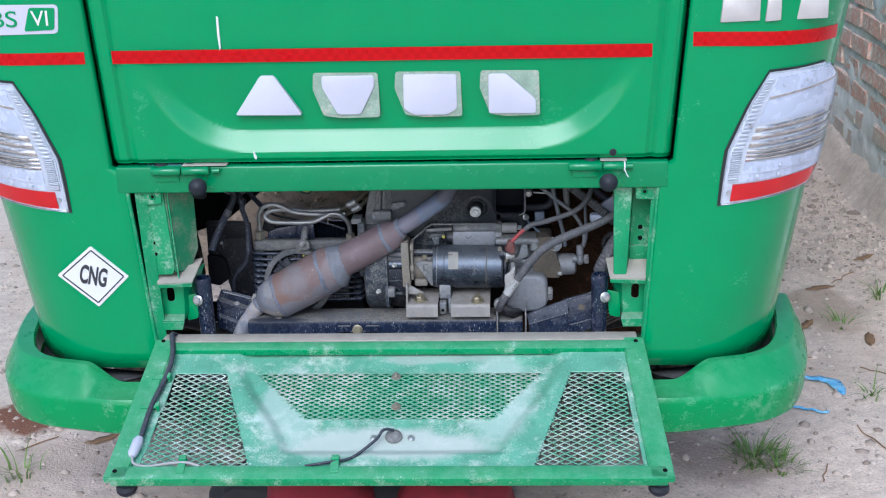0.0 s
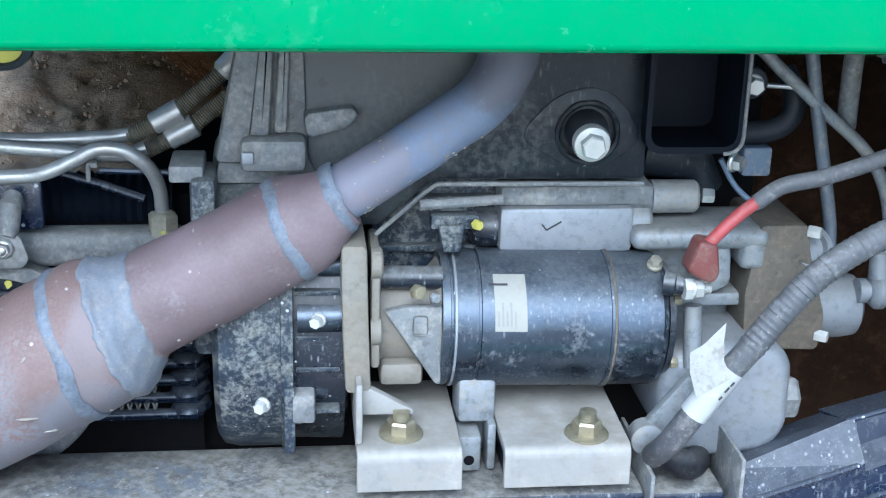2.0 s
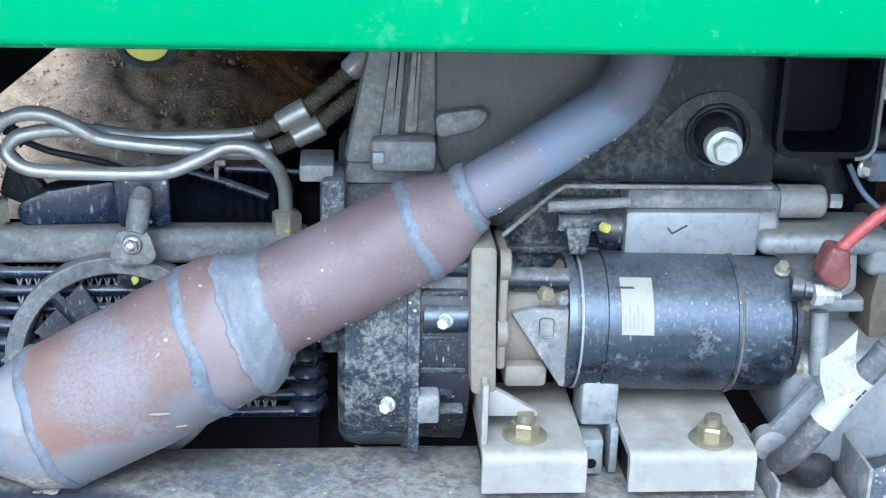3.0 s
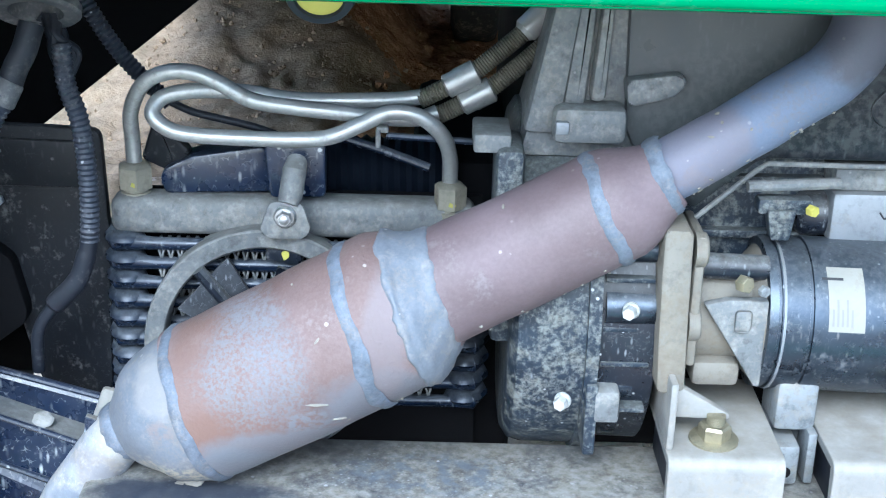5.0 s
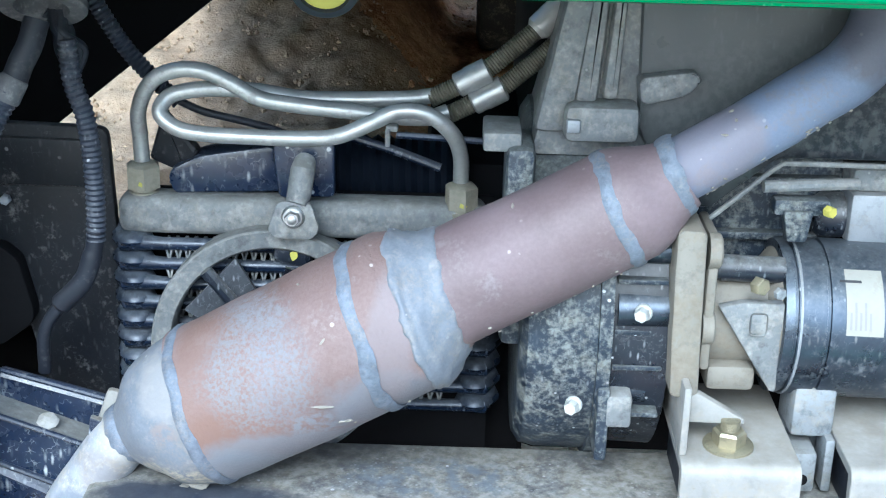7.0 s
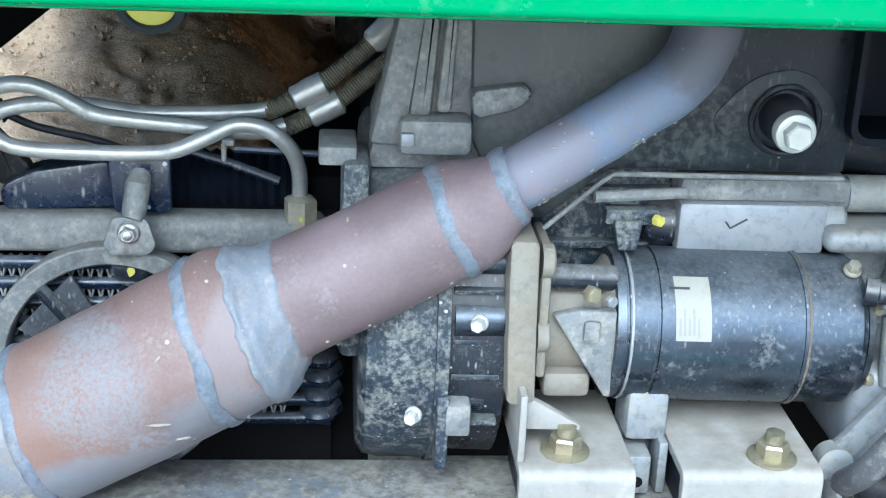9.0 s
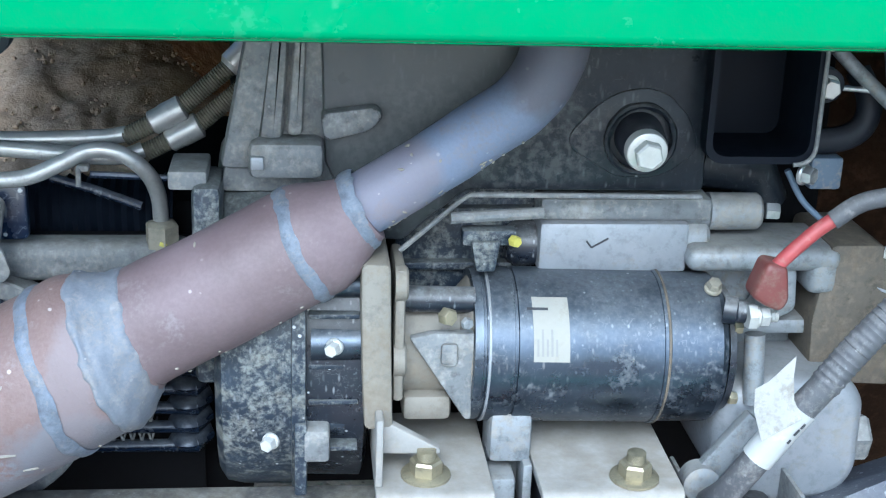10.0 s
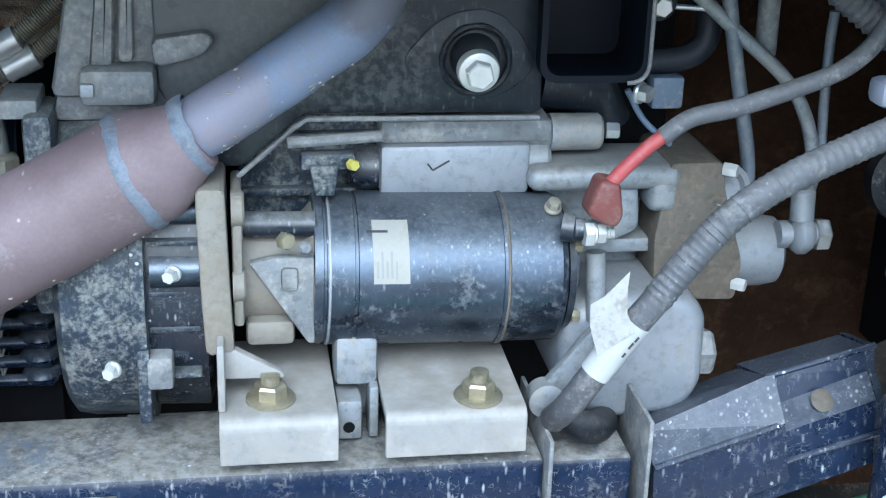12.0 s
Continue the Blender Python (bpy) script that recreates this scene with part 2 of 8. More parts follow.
M_MOUNT = mat("mount_plate_grey", (0.255, 0.248, 0.236), 0.5, metal=0.2, var=0.10, scale=70, dust=0.5, dust_col=(0.278, 0.262, 0.238), dust_scale=16, top=0.85, bump=0.22, grime=0.25, grain_w=0.4)
M_TAN = mat("tan_casting", (0.090, 0.078, 0.062), 0.7, metal=0.1, var=0.2, scale=80, dust=0.45, dust_col=(0.130, 0.108, 0.082), dust_scale=30, top=0.4, bump=0.3, grime=0.6)
M_STEEL = mat("zinc_steel", (0.50, 0.50, 0.50), 0.33, metal=0.85, var=0.12, scale=80, dust=0.2, dust_col=(0.28, 0.26, 0.24), dust_scale=70, bump=0.06, grime=0.3)
M_PALESTEEL = mat("pale_zinc_bolt", (0.48, 0.48, 0.46), 0.42, metal=0.45, var=0.10, scale=80, dust=0.15, dust_col=(0.42, 0.40, 0.36), dust_scale=70, bump=0.08, grime=0.2)
M_TUBE = mat("blue_grey_tube", (0.12, 0.137, 0.165), 0.45, metal=0.2, var=0.15, scale=60, dust=0.42, dust_col=(0.20, 0.20, 0.20), dust_scale=50, bump=0.1)
M_PIPE = mat("bright_pipe", (0.42, 0.425, 0.42), 0.36, metal=0.6, var=0.14, scale=60, dust=0.26, dust_col=(0.24, 0.235, 0.23), dust_scale=50, top=0.15, bump=0.08, grime=0.3)
M_YELLOWZINC = mat("yellow_zinc", (0.32, 0.285, 0.195), 0.45, metal=0.7, var=0.15, scale=80, dust=0.25, dust_col=(0.17, 0.15, 0.115), dust_scale=60, bump=0.1, grime=0.4)
M_BRAID = mat("dusty_steel_braid", (0.17, 0.155, 0.12), 0.45, metal=0.5, var=0.2, scale=120, dust=0.35, dust_col=(0.13, 0.118, 0.09), dust_scale=60, bump=0.3, grime=0.5)
M_NUT = mat("brass_zinc_nut", (0.27, 0.25, 0.20), 0.5, metal=0.35, var=0.12, scale=60, dust=0.5, dust_col=(0.215, 0.195, 0.155), dust_scale=60, bump=0.1, grime=0.4)
M_RUST = mat("exhaust_red_oxide", (0.122, 0.085, 0.088), 0.62, metal=0.05, var=0.16, scale=20, fine=450, dust=0.22, dust_col=(0.180, 0.156, 0.166), dust_scale=16, speck=0.35, speck_col=(0.52, 0.48, 0.46), speck_scale=170, bump=0.18, col2=(0.148, 0.110, 0.120), stroke_amt=0.0, grain_w=0.2)
M_RUST2 = mat("exhaust_orange_oxide", (0.142, 0.088, 0.076), 0.66, metal=0.1, var=0.12, scale=16, fine=500, dust=0.14, dust_col=(0.20, 0.175, 0.185), dust_scale=18, speck=0.6, speck_col=(0.52, 0.48, 0.46), speck_scale=150, bump=0.8, bump_dist=0.0010, col2=(0.178, 0.132, 0.130), stroke_amt=0.0,
              spots=[((-0.198, 0.066, -0.236), (0.022, 0.070, 0.040), (0.158, 0.096, 0.076), 0.65, 0), ((-0.186, 0.064, -0.252), (0.030, 0.050, 0.014), (0.158, 0.092, 0.070), 0.7, 0),
                     ((-0.178, 0.062, -0.221), (0.030, 0.060, 0.029), (0.155, 0.165, 0.188), 0.62, 520.0), ((-0.180, 0.062, -0.218), (0.024, 0.060, 0.024), (0.175, 0.18, 0.198), 0.42, 760.0), ((-0.186, 0.062, -0.196), (0.022, 0.05, 0.010), (0.17, 0.172, 0.19), 0.7, 330.0),
                     ((-0.160, 0.072, -0.258), (0.046, 0.060, 0.010), (0.155, 0.165, 0.190), 0.75, 0), ((-0.188, 0.078, -0.274), (0.030, 0.050, 0.016), (0.155, 0.165, 0.190), 0.9, 0), ((-0.150, 0.070, -0.244), (0.016, 0.04, 0.008), (0.165, 0.175, 0.20), 0.8, 300.0),
                     ((-0.115, 0.07, -0.237), (0.030, 0.05, 0.022), (0.15, 0.155, 0.18), 0.8, 0), ((-0.118, 0.07, -0.205), (0.012, 0.05, 0.032), (0.180, 0.150, 0.158), 0.7, 0)], grime=0.10, grain_w=0.25)
M_HEAT = mat("heat_blued_steel", (0.145, 0.156, 0.184), 0.62, metal=0.1, var=0.16, scale=70, fine=600, dust=0.5, dust_col=(0.195, 0.192, 0.200), dust_scale=40, speck=0.6, speck_col=(0.55, 0.52, 0.48), speck_scale=170, bump=0.3, stroke_amt=0.0, grime=0.16, grain_w=0.45,
             spots=[((-0.206, 0.085, -0.277), (0.022, 0.05, 0.007), (0.34, 0.31, 0.25), 0.9, 300.0), ((-0.226, 0.085, -0.275), (0.010, 0.04, 0.008), (0.32, 0.29, 0.24), 0.7, 260.0), ((-0.222, 0.075, -0.235), (0.012, 0.04, 0.012), (0.235, 0.225, 0.225), 0.7, 0), ((-0.220, 0.075, -0.252), (0.008, 0.03, 0.006), (0.215, 0.16, 0.14), 0.5, 200.0)])
# spots: mauve near the weld, darker at the upper end
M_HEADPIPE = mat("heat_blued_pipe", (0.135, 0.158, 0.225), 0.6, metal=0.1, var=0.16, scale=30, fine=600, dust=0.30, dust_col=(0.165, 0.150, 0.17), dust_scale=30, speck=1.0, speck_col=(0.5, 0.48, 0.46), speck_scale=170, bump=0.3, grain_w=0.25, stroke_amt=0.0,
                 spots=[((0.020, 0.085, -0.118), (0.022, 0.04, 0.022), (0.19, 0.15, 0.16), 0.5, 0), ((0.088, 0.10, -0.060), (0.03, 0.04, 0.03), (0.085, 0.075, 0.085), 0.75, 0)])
M_NAVYGLOSS = mat("navy_glossy_frame", (0.007, 0.014, 0.036), 0.26, var=0.2, scale=50, dust=0.18, dust_col=(0.16, 0.168, 0.18), dust_scale=55, top=0.15, speck=1.0, speck_col=(0.46, 0.48, 0.49), speck_scale=130, bump=0.2, coat=0.15, stroke_amt=0.75)
M_ARM = mat("navy_arm_paint", (0.007, 0.014, 0.036), 0.26, var=0.2, scale=50, dust=0.22, dust_col=(0.125, 0.132, 0.142), dust_scale=45, top=0.4, speck=1.0, speck_col=(0.42, 0.44, 0.46), speck_scale=150, bump=0.2, stroke_amt=0.75)
M_COOLER = mat("cooler_tube_paint", (0.012, 0.020, 0.042), 0.20, metal=0.3, var=0.25, scale=60, dust=0.2, dust_col=(0.105, 0.118, 0.14), dust_scale=50, top=0.7, speck=0.6, speck_col=(0.4, 0.42, 0.44), speck_scale=180, bump=0.2)
M_CRUST = mat("dried_mud_crust", (0.23, 0.21, 0.18), 0.9, var=0.2, scale=150, fine=700, bump=0.6, bump_dist=0.001)
M_WELD = mat("weld_bead_grey", (0.135, 0.152, 0.190), 0.6, metal=0.15, var=0.35, scale=120, fine=700, dust=0.34, dust_col=(0.175, 0.168, 0.172), dust_scale=70, bump=0.6, bump_dist=0.001, grime=0.45)
M_ASHPIPE = mat("ash_grey_pipe", (0.30, 0.31, 0.345), 0.65, metal=0.2, var=0.15, scale=60, dust=0.5, dust_col=(0.38, 0.37, 0.36), dust_scale=90, bump=0.35, grime=0.4, spots=[((-0.243, 0.088, -0.262), (0.016, 0.03, 0.018), (0.33, 0.30, 0.25), 0.8, 0), ((-0.256, 0.088, -0.285), (0.012, 0.03, 0.012), (0.17, 0.13, 0.11), 0.4, 0), ((-0.268, 0.088, -0.308), (0.012, 0.03, 0.014), (0.15, 0.17, 0.215), 0.8, 0)])
M_RED = mat("red_rubber", (0.11, 0.028, 0.024), 0.5, var=0.15, scale=80, dust=0.5, dust_col=(0.13, 0.075, 0.062), dust_scale=80, top=0.2, bump=0.1)
M_REDWIRE = mat("faded_red_sleeve", (0.28, 0.050, 0.052), 0.45, var=0.12, scale=80, dust=0.3, dust_col=(0.24, 0.13, 0.115), dust_scale=60, bump=0.1)
M_CREAM = mat("cream_cast_flange", (0.170, 0.156, 0.132), 0.6, metal=0.05, var=0.10, scale=80, dust=0.45, dust_col=(0.172, 0.152, 0.122), dust_scale=30, top=0.5, bump=0.2, grime=0.45)
M_MESH = mat("dusty_green_mesh", (0.17, 0.45, 0.30), 0.5, var=0.2, scale=20, dust=0.6, dust_col=(0.52, 0.61, 0.55), dust_scale=10, bump=0.1)
M_WHITE = mat("white_label", (0.34, 0.34, 0.335), 0.5, var=0.06, scale=60, dust=0.3, dust_col=(0.42, 0.41, 0.38), bump=0.05)
M_FLAG = mat("dusty_paper", (0.29, 0.28, 0.265), 0.6, var=0.14, scale=70, dust=0.45, dust_col=(0.20, 0.19, 0.17), dust_scale=80, bump=0.25)
M_PLATE = mat("white_sticker", (0.66, 0.66, 0.67), 0.35, var=0.04, scale=40, dust=0.06, dust_col=(0.5, 0.5, 0.48), bump=0.03)
M_PAPER = mat("dusty_sticker", (0.25, 0.24, 0.21), 0.6, var=0.08, scale=90, dust=0.34, dust_col=(0.22, 0.205, 0.18), dust_scale=90, bump=0.05)
M_INK = mat("dark_ink", (0.03, 0.03, 0.035), 0.6, var=0.1, bump=0)
M_LILAC = mat("pale_connector", (0.33, 0.35, 0.44), 0.42, var=0.08, scale=60, dust=0.25, dust_col=(0.28, 0.27, 0.27), bump=0.05)
M_YELLOW = mat("yellow_paint_mark", (0.40, 0.36, 0.07), 0.5, var=0.1, bump=0.05)
M_BLUEWIRE = mat("blue_grey_wire", (0.12, 0.16, 0.22), 0.5, var=0.1, dust=0.3, bump=0)
M_LETTER = mat("lilac_letter_plastic", (0.50, 0.50, 0.58), 0.35, var=0.04, scale=20, dust=0.08, dust_col=(0.5, 0.48, 0.47), bump=0.02)
M_CHROME = mat("brushed_badge", (0.62, 0.60, 0.58), 0.35, metal=0.6, var=0.08, scale=30, bump=0.05)
M_FILM = mat("old_backing_film", (0.24, 0.33, 0.25), 0.35, var=0.25, scale=50, dust=0.45, dust_col=(0.42, 0.44, 0.38), dust_scale=35, bump=0.2)
M_GASKET = mat("lamp_gasket", (0.015, 0.015, 0.016), 0.6, var=0.1, bump=0)
M_LAMPBODY = mat("lamp_reflector_silver", (0.50, 0.54, 0.64), 0.25, metal=0.15, var=0.04, scale=30, bump=0.02)
M_LAMPRIB = mat("lamp_reflector_rib", (0.60, 0.57, 0.53), 0.15, metal=0.9, var=0.25, scale=90, bump=0.2)
M_LAMPWHITE = mat("lamp_white_rim", (0.47, 0.49, 0.54), 0.3, var=0.04, scale=120, bump=0.05, coat=0.4)
M_LAMPRED = mat("lamp_red_reflector", (0.50, 0.004, 0.006), 0.2, var=0.12, scale=300, fine=900, bump=0.25, coat=0.1)
M_TYRE = mat("tyre_rubber", (0.022, 0.022, 0.022), 0.85, var=0.2, scale=20, dust=0.4, dust_col=(0.17, 0.14, 0.11), bump=0.2)
M_GRASS = mat("grass_blade", (0.10, 0.19, 0.035), 0.6, var=0.35, scale=60, bump=0, col2=(0.17, 0.25, 0.06))
M_LEAF = mat("dry_leaf", (0.24, 0.14, 0.07), 0.8, var=0.25, scale=60, bump=0.2)
M_BLUEFOIL = mat("blue_wrapper", (0.05, 0.36, 0.80), 0.3, var=0.25, scale=40, col2=(0.30, 0.62, 0.85), bump=0.2)
M_REDCLOTH = mat("dark_red_cloth", (0.20, 0.012, 0.02), 0.85, var=0.25, scale=30, bump=0.3)
M_DARKCLOTH = mat("black_cloth", (0.02, 0.018, 0.02), 0.9, var=0.25, scale=30, bump=0.3)
M_BRICK = mat("red_brick", (0.84, 0.46, 0.35), 0.9, var=0.25, scale=22, fine=120, dust=0.62, dust_col=(0.88, 0.77, 0.69), dust_scale=14, bump=0.3, bump_dist=0.006, island=0.12, grime=0.2, spots=[((1.38, 2.2, -0.70), (0.4, 5.0, 0.26), (0.56, 0.52, 0.45), 0.8, 0)])
# dark brown stands in for the shaded ground beyond the bay
M_SHADED_EARTH = mat("shaded_earth_brown", (0.030, 0.017, 0.010), 0.9, var=0.4, scale=9, fine=140, dust=0.4, dust_col=(0.070, 0.038, 0.022), dust_scale=12, bump=0.9, bump_dist=0.006, grime=0.6, spec=0.1)
M_GREYINK = mat("faded_print", (0.20, 0.195, 0.185), 0.6, var=0.1, bump=0)
M_TRAY = mat("clean_black_plastic", (0.004, 0.006, 0.011), 0.5, var=0.2, scale=30, dust=0.0, dust_col=(0.08, 0.08, 0.085), top=0.0, bump=0.05, spec=0.12)
# browner than the sand, to tone down ground that renders too bright
M_DRYSOIL = mat("dry_brown_soil", (0.33, 0.235, 0.155), 0.95, var=0.22, scale=55, fine=190, bump=0.7, bump_dist=0.008, grime=0.15, col2=(0.38, 0.285, 0.20), grain_w=0.4, spec=0.1)
# deeper brown stands in for shade on the ground under the vehicle
M_SHADED_SOIL = mat("shaded_brown_soil", (0.34, 0.175, 0.085), 0.95, var=0.30, scale=55, fine=190, bump=0.7, bump_dist=0.008, grime=0.2, col2=(0.42, 0.24, 0.135), grain_w=0.4, spec=0.1)
M_MORTAR = mat("cement_mortar", (0.86, 0.84, 0.79), 0.95, var=0.2, scale=10, fine=90, bump=0.4, bump_dist=0.012, grime=0.35)


def tape_material():
    m = mat("red_reflective_tape", (0.50, 0.012, 0.014), 0.3, var=0.05, scale=30, bump=0, coat=0.1)
    nt = m.node_tree
    N, L = nt.nodes, nt.links
    bsdf = N["Principled BSDF"]
    geo = N.new("ShaderNodeNewGeometry")
    mp = N.new("ShaderNodeMapping")
    mp.inputs["Rotation"].default_value = (radians(90), 0, radians(0))
    ch = N.new("ShaderNodeTexChecker")
    ch.inputs["Scale"].default_value = 110
    ch.inputs["Color1"].default_value, ch.inputs["Color2"].default_value = (0.48, 0.002, 0.004, 1), (0.42, 0.001, 0.003, 1)
    bsdf.inputs["Specular IOR Level"].default_value, bsdf.inputs["Coat Weight"].default_value = 0.2, 0.0
    L.new(geo.outputs["Position"], mp.inputs[0]), L.new(mp.outputs[0], ch.inputs["Vector"]), L.new(ch.outputs[0], bsdf.inputs["Base Color"])
    return m


M_TAPE = tape_material()


def soil_material():
    m = mat("sandy_soil", SAND, 0.95, var=0.20, scale=30.0, fine=170, dust=0.34, dust_col=(0.58, 0.45, 0.36), dust_scale=2.2,
            speck=1.0, speck_col=(0.30, 0.24, 0.20), speck_scale=75, bump=0.6, bump_dist=0.012, col2=(0.72, 0.60, 0.50), grime=0.25, grain_w=0.5, spec=0.1, stroke_amt=0.1,
            spots=[((-0.86, 0.58, -0.70), (0.09, 0.10, 0.1), (0.20, 0.085, 0.050), 0.95, 0), ((1.00, 1.22, -0.70), (0.10, 0.16, 0.1), (0.42, 0.32, 0.24), 0.7, 0),
                   ((0.62, 0.36, -0.70), (0.13, 0.10, 0.1), (0.40, 0.30, 0.24), 0.6, 0), ((-0.72, 0.36, -0.70), (0.16, 0.10, 0.1), (0.50, 0.39, 0.31), 0.5, 0)])
    return m


M_SOIL = soil_material()


def glass_material():
    m = bpy.data.materials.new("clear_lens")
    m.use_nodes = True
    b = m.node_tree.nodes["Principled BSDF"]
    b.inputs["Base Color"].default_value = (0.95, 0.96, 0.98, 1)
    b.inputs["Roughness"].default_value = 0.05
    b.inputs["Transmission Weight"].default_value = 1.0
    b.inputs["IOR"].default_value = 1.2
    return m


M_GLASS = glass_material()

# ---------- shaping ----------
CENTRE = {}


def thing(name, label, category, at=(0, 0, 0), group="", kind=""):
    ob = tagged(new(name), label, category, group, kind)
    ob.location = at
    CENTRE[ob.name] = Vector(at)
    return ob


def part(name, bm, material, parent=None, label="", sharp=35.0, category="", kind="", group=""):
    """One mesh object, its origin in its middle, under a thing or a part."""
    bmesh.ops.recalc_face_normals(bm, faces=bm.faces)
    for f in bm.faces:
        f.smooth = True
    for e in bm.edges:
        if len(e.link_faces) == 2 and e.calc_face_angle(0) > radians(sharp):
            e.smooth = False
    co = [v.co for v in bm.verts]
    mid = Vector([(min(c[i] for c in co) + max(c[i] for c in co)) / 2 for i in range(3)])
    bmesh.ops.translate(bm, verts=bm.verts, vec=-mid)
    me = bpy.data.meshes.new(name)
    bm.to_mesh(me)
    bm.free()
    me.materials.append(material)
    ob = new(name, me)
    CENTRE[ob.name] = mid
    ob.location = mid
    if parent:
        ob.parent = parent
        ob.location = mid - CENTRE[parent.name]
    return tagged(ob, label, category, group, kind)


def B():
    return bmesh.new()


def box(bm, c, s, bev=0.0, turn=None, seg=2):
    m = Matrix.Translation(c) @ (turn.to_4x4() if turn else Matrix.Identity(4)) @ Matrix.Diagonal((*s, 1))
    vs = bmesh.ops.create_cube(bm, size=1.0, matrix=m)["verts"]
    if bev:
        es = list({e for v in vs for e in v.link_edges})
        bmesh.ops.bevel(bm, geom=es, offset=bev, segments=seg, affect="EDGES", profile=0.5)
    return bm


def span(bm, x0, x1, y0, y1, z0, z1, bev=0.0, seg=2):
    return box(bm, ((x0 + x1) / 2, (y0 + y1) / 2, (z0 + z1) / 2), (abs(x1 - x0), abs(y1 - y0), abs(z1 - z0)), bev, None, seg)


def rot(rx=0, ry=0, rz=0):
    return Euler((radians(rx), radians(ry), radians(rz))).to_matrix()


def frames_along(pts):
    pts = [Vector(p) for p in pts]
    n = len(pts)
    tang = [(pts[min(i + 1, n - 1)] - pts[max(i - 1, 0)]).normalized() for i in range(n)]
    side = tang[0].orthogonal().normalized()
    out = []
    for p, t in zip(pts, tang):
        side = (side - t * side.dot(t)).normalized()
        out.append((p, side, t.cross(side)))
    return out


def sweep(bm, pts, radii, seg=14, cap=True):
    """A round bar through the points, with a radius at each."""
    if not isinstance(radii, (list, tuple)):
        radii = [radii] * len(pts)
    rings = []
    for (p, a, b), r in zip(frames_along(pts), radii):
        rings.append([bm.verts.new(p + (a * math.cos(k * math.tau / seg) + b * math.sin(k * math.tau / seg)) * r) for k in range(seg)])
    for r0, r1 in zip(rings, rings[1:]):
        for k in range(seg):
            bm.faces.new((r0[k], r0[(k + 1) % seg], r1[(k + 1) % seg], r1[k]))
    if cap:
        bm.faces.new(rings[0][::-1]), bm.faces.new(rings[-1])
    return bm


def smooth_path(pts, n=8):
    """A soft line through the points."""
    p = [Vector(q) for q in pts]
    p = [p[0] * 2 - p[1]] + p + [p[-1] * 2 - p[-2]]
    out = []
    for i in range(1, len(p) - 2):
        for k in range(n):
            t = k / n
            a, b, c, d = p[i - 1], p[i], p[i + 1], p[i + 2]
            out.append(0.5 * ((2 * b) + (c - a) * t + (2 * a - 5 * b + 4 * c - d) * t * t + (3 * b - a - 3 * c + d) * t ** 3))
    out.append(p[-2])
    return out


def hose(bm, pts, r, seg=14, n=8):
    return sweep(bm, smooth_path(pts, n), r, seg)


def ribbed(bm, pts, r, pitch=0.0027, depth=0.0008, seg=14):
    """A corrugated tube."""
    line = smooth_path(pts, 14)
    length = [0.0]
    for a, b in zip(line, line[1:]):
        length.append(length[-1] + (b - a).length)
    total, path, radii, i, s = length[-1], [], [], 0, 0.0
    step = pitch / 4
    while s < total:
        while i < len(length) - 2 and length[i + 1] < s:
            i += 1
        t = (s - length[i]) / max(1e-9, length[i + 1] - length[i])
        path.append(line[i].lerp(line[i + 1], t))
        radii.append(r - depth * (0.5 + 0.5 * math.cos(math.tau * s / pitch)))
        s += step
    return sweep(bm, path, radii, seg)


def lathe(bm, origin, axis, profile, seg=32, cap=True):
    """A turned body: profile of (distance along the axis, radius)."""
    a = Vector(axis).normalized()
    u = a.orthogonal().normalized()
    v = a.cross(u)
    rings = []
    for d, r in profile:
        rings.append([bm.verts.new(Vector(origin) + a * d + (u * math.cos(k * math.tau / seg) + v * math.sin(k * math.tau / seg)) * r) for k in range(seg)])
    for r0, r1 in zip(rings, rings[1:]):
        for k in range(seg):
            bm.faces.new((r0[k], r0[(k + 1) % seg], r1[(k + 1) % seg], r1[k]))
    if cap:
        bm.faces.new(rings[0][::-1]), bm.faces.new(rings[-1])
    return bm


def prism(bm, poly, y0, y1, bev=0.0):
    """A plate with the outline poly in x and z, from depth y0 to y1."""
    lo = [bm.verts.new((x, y0, z)) for x, z in poly]
    hi = [bm.verts.new((x, y1, z)) for x, z in poly]
    fs = [bm.faces.new(lo), bm.faces.new(hi[::-1])]
    n = len(poly)
    for i in range(n):
        fs.append(bm.faces.new((lo[i], hi[i], hi[(i + 1) % n], lo[(i + 1) % n])))
    if bev:
        bmesh.ops.recalc_face_normals(bm, faces=fs)
        es = list({e for f in fs for e in f.edges})
        bmesh.ops.bevel(bm, geom=es, offset=bev, segments=2, affect="EDGES", profile=0.5)
    return bm


def rounded(poly, r, n=5):
    """The outline with its corners rounded off."""
    out = []
    m = len(poly)
    for i in range(m):
        a, b, c = Vector(poly[i - 1]), Vector(poly[i]), Vector(poly[(i + 1) % m])
        d0, d1 = (a - b), (c - b)
        k = min(r, d0.length * 0.45, d1.length * 0.45)
        p0, p1 = b + d0.normalized() * k, b + d1.normalized() * k
        for j in range(n + 1):
            t = j / n
            q = (1 - t) ** 2 * p0 + 2 * t * (1 - t) * b + t * t * p1
            out.append((q.x, q.y))
    return out


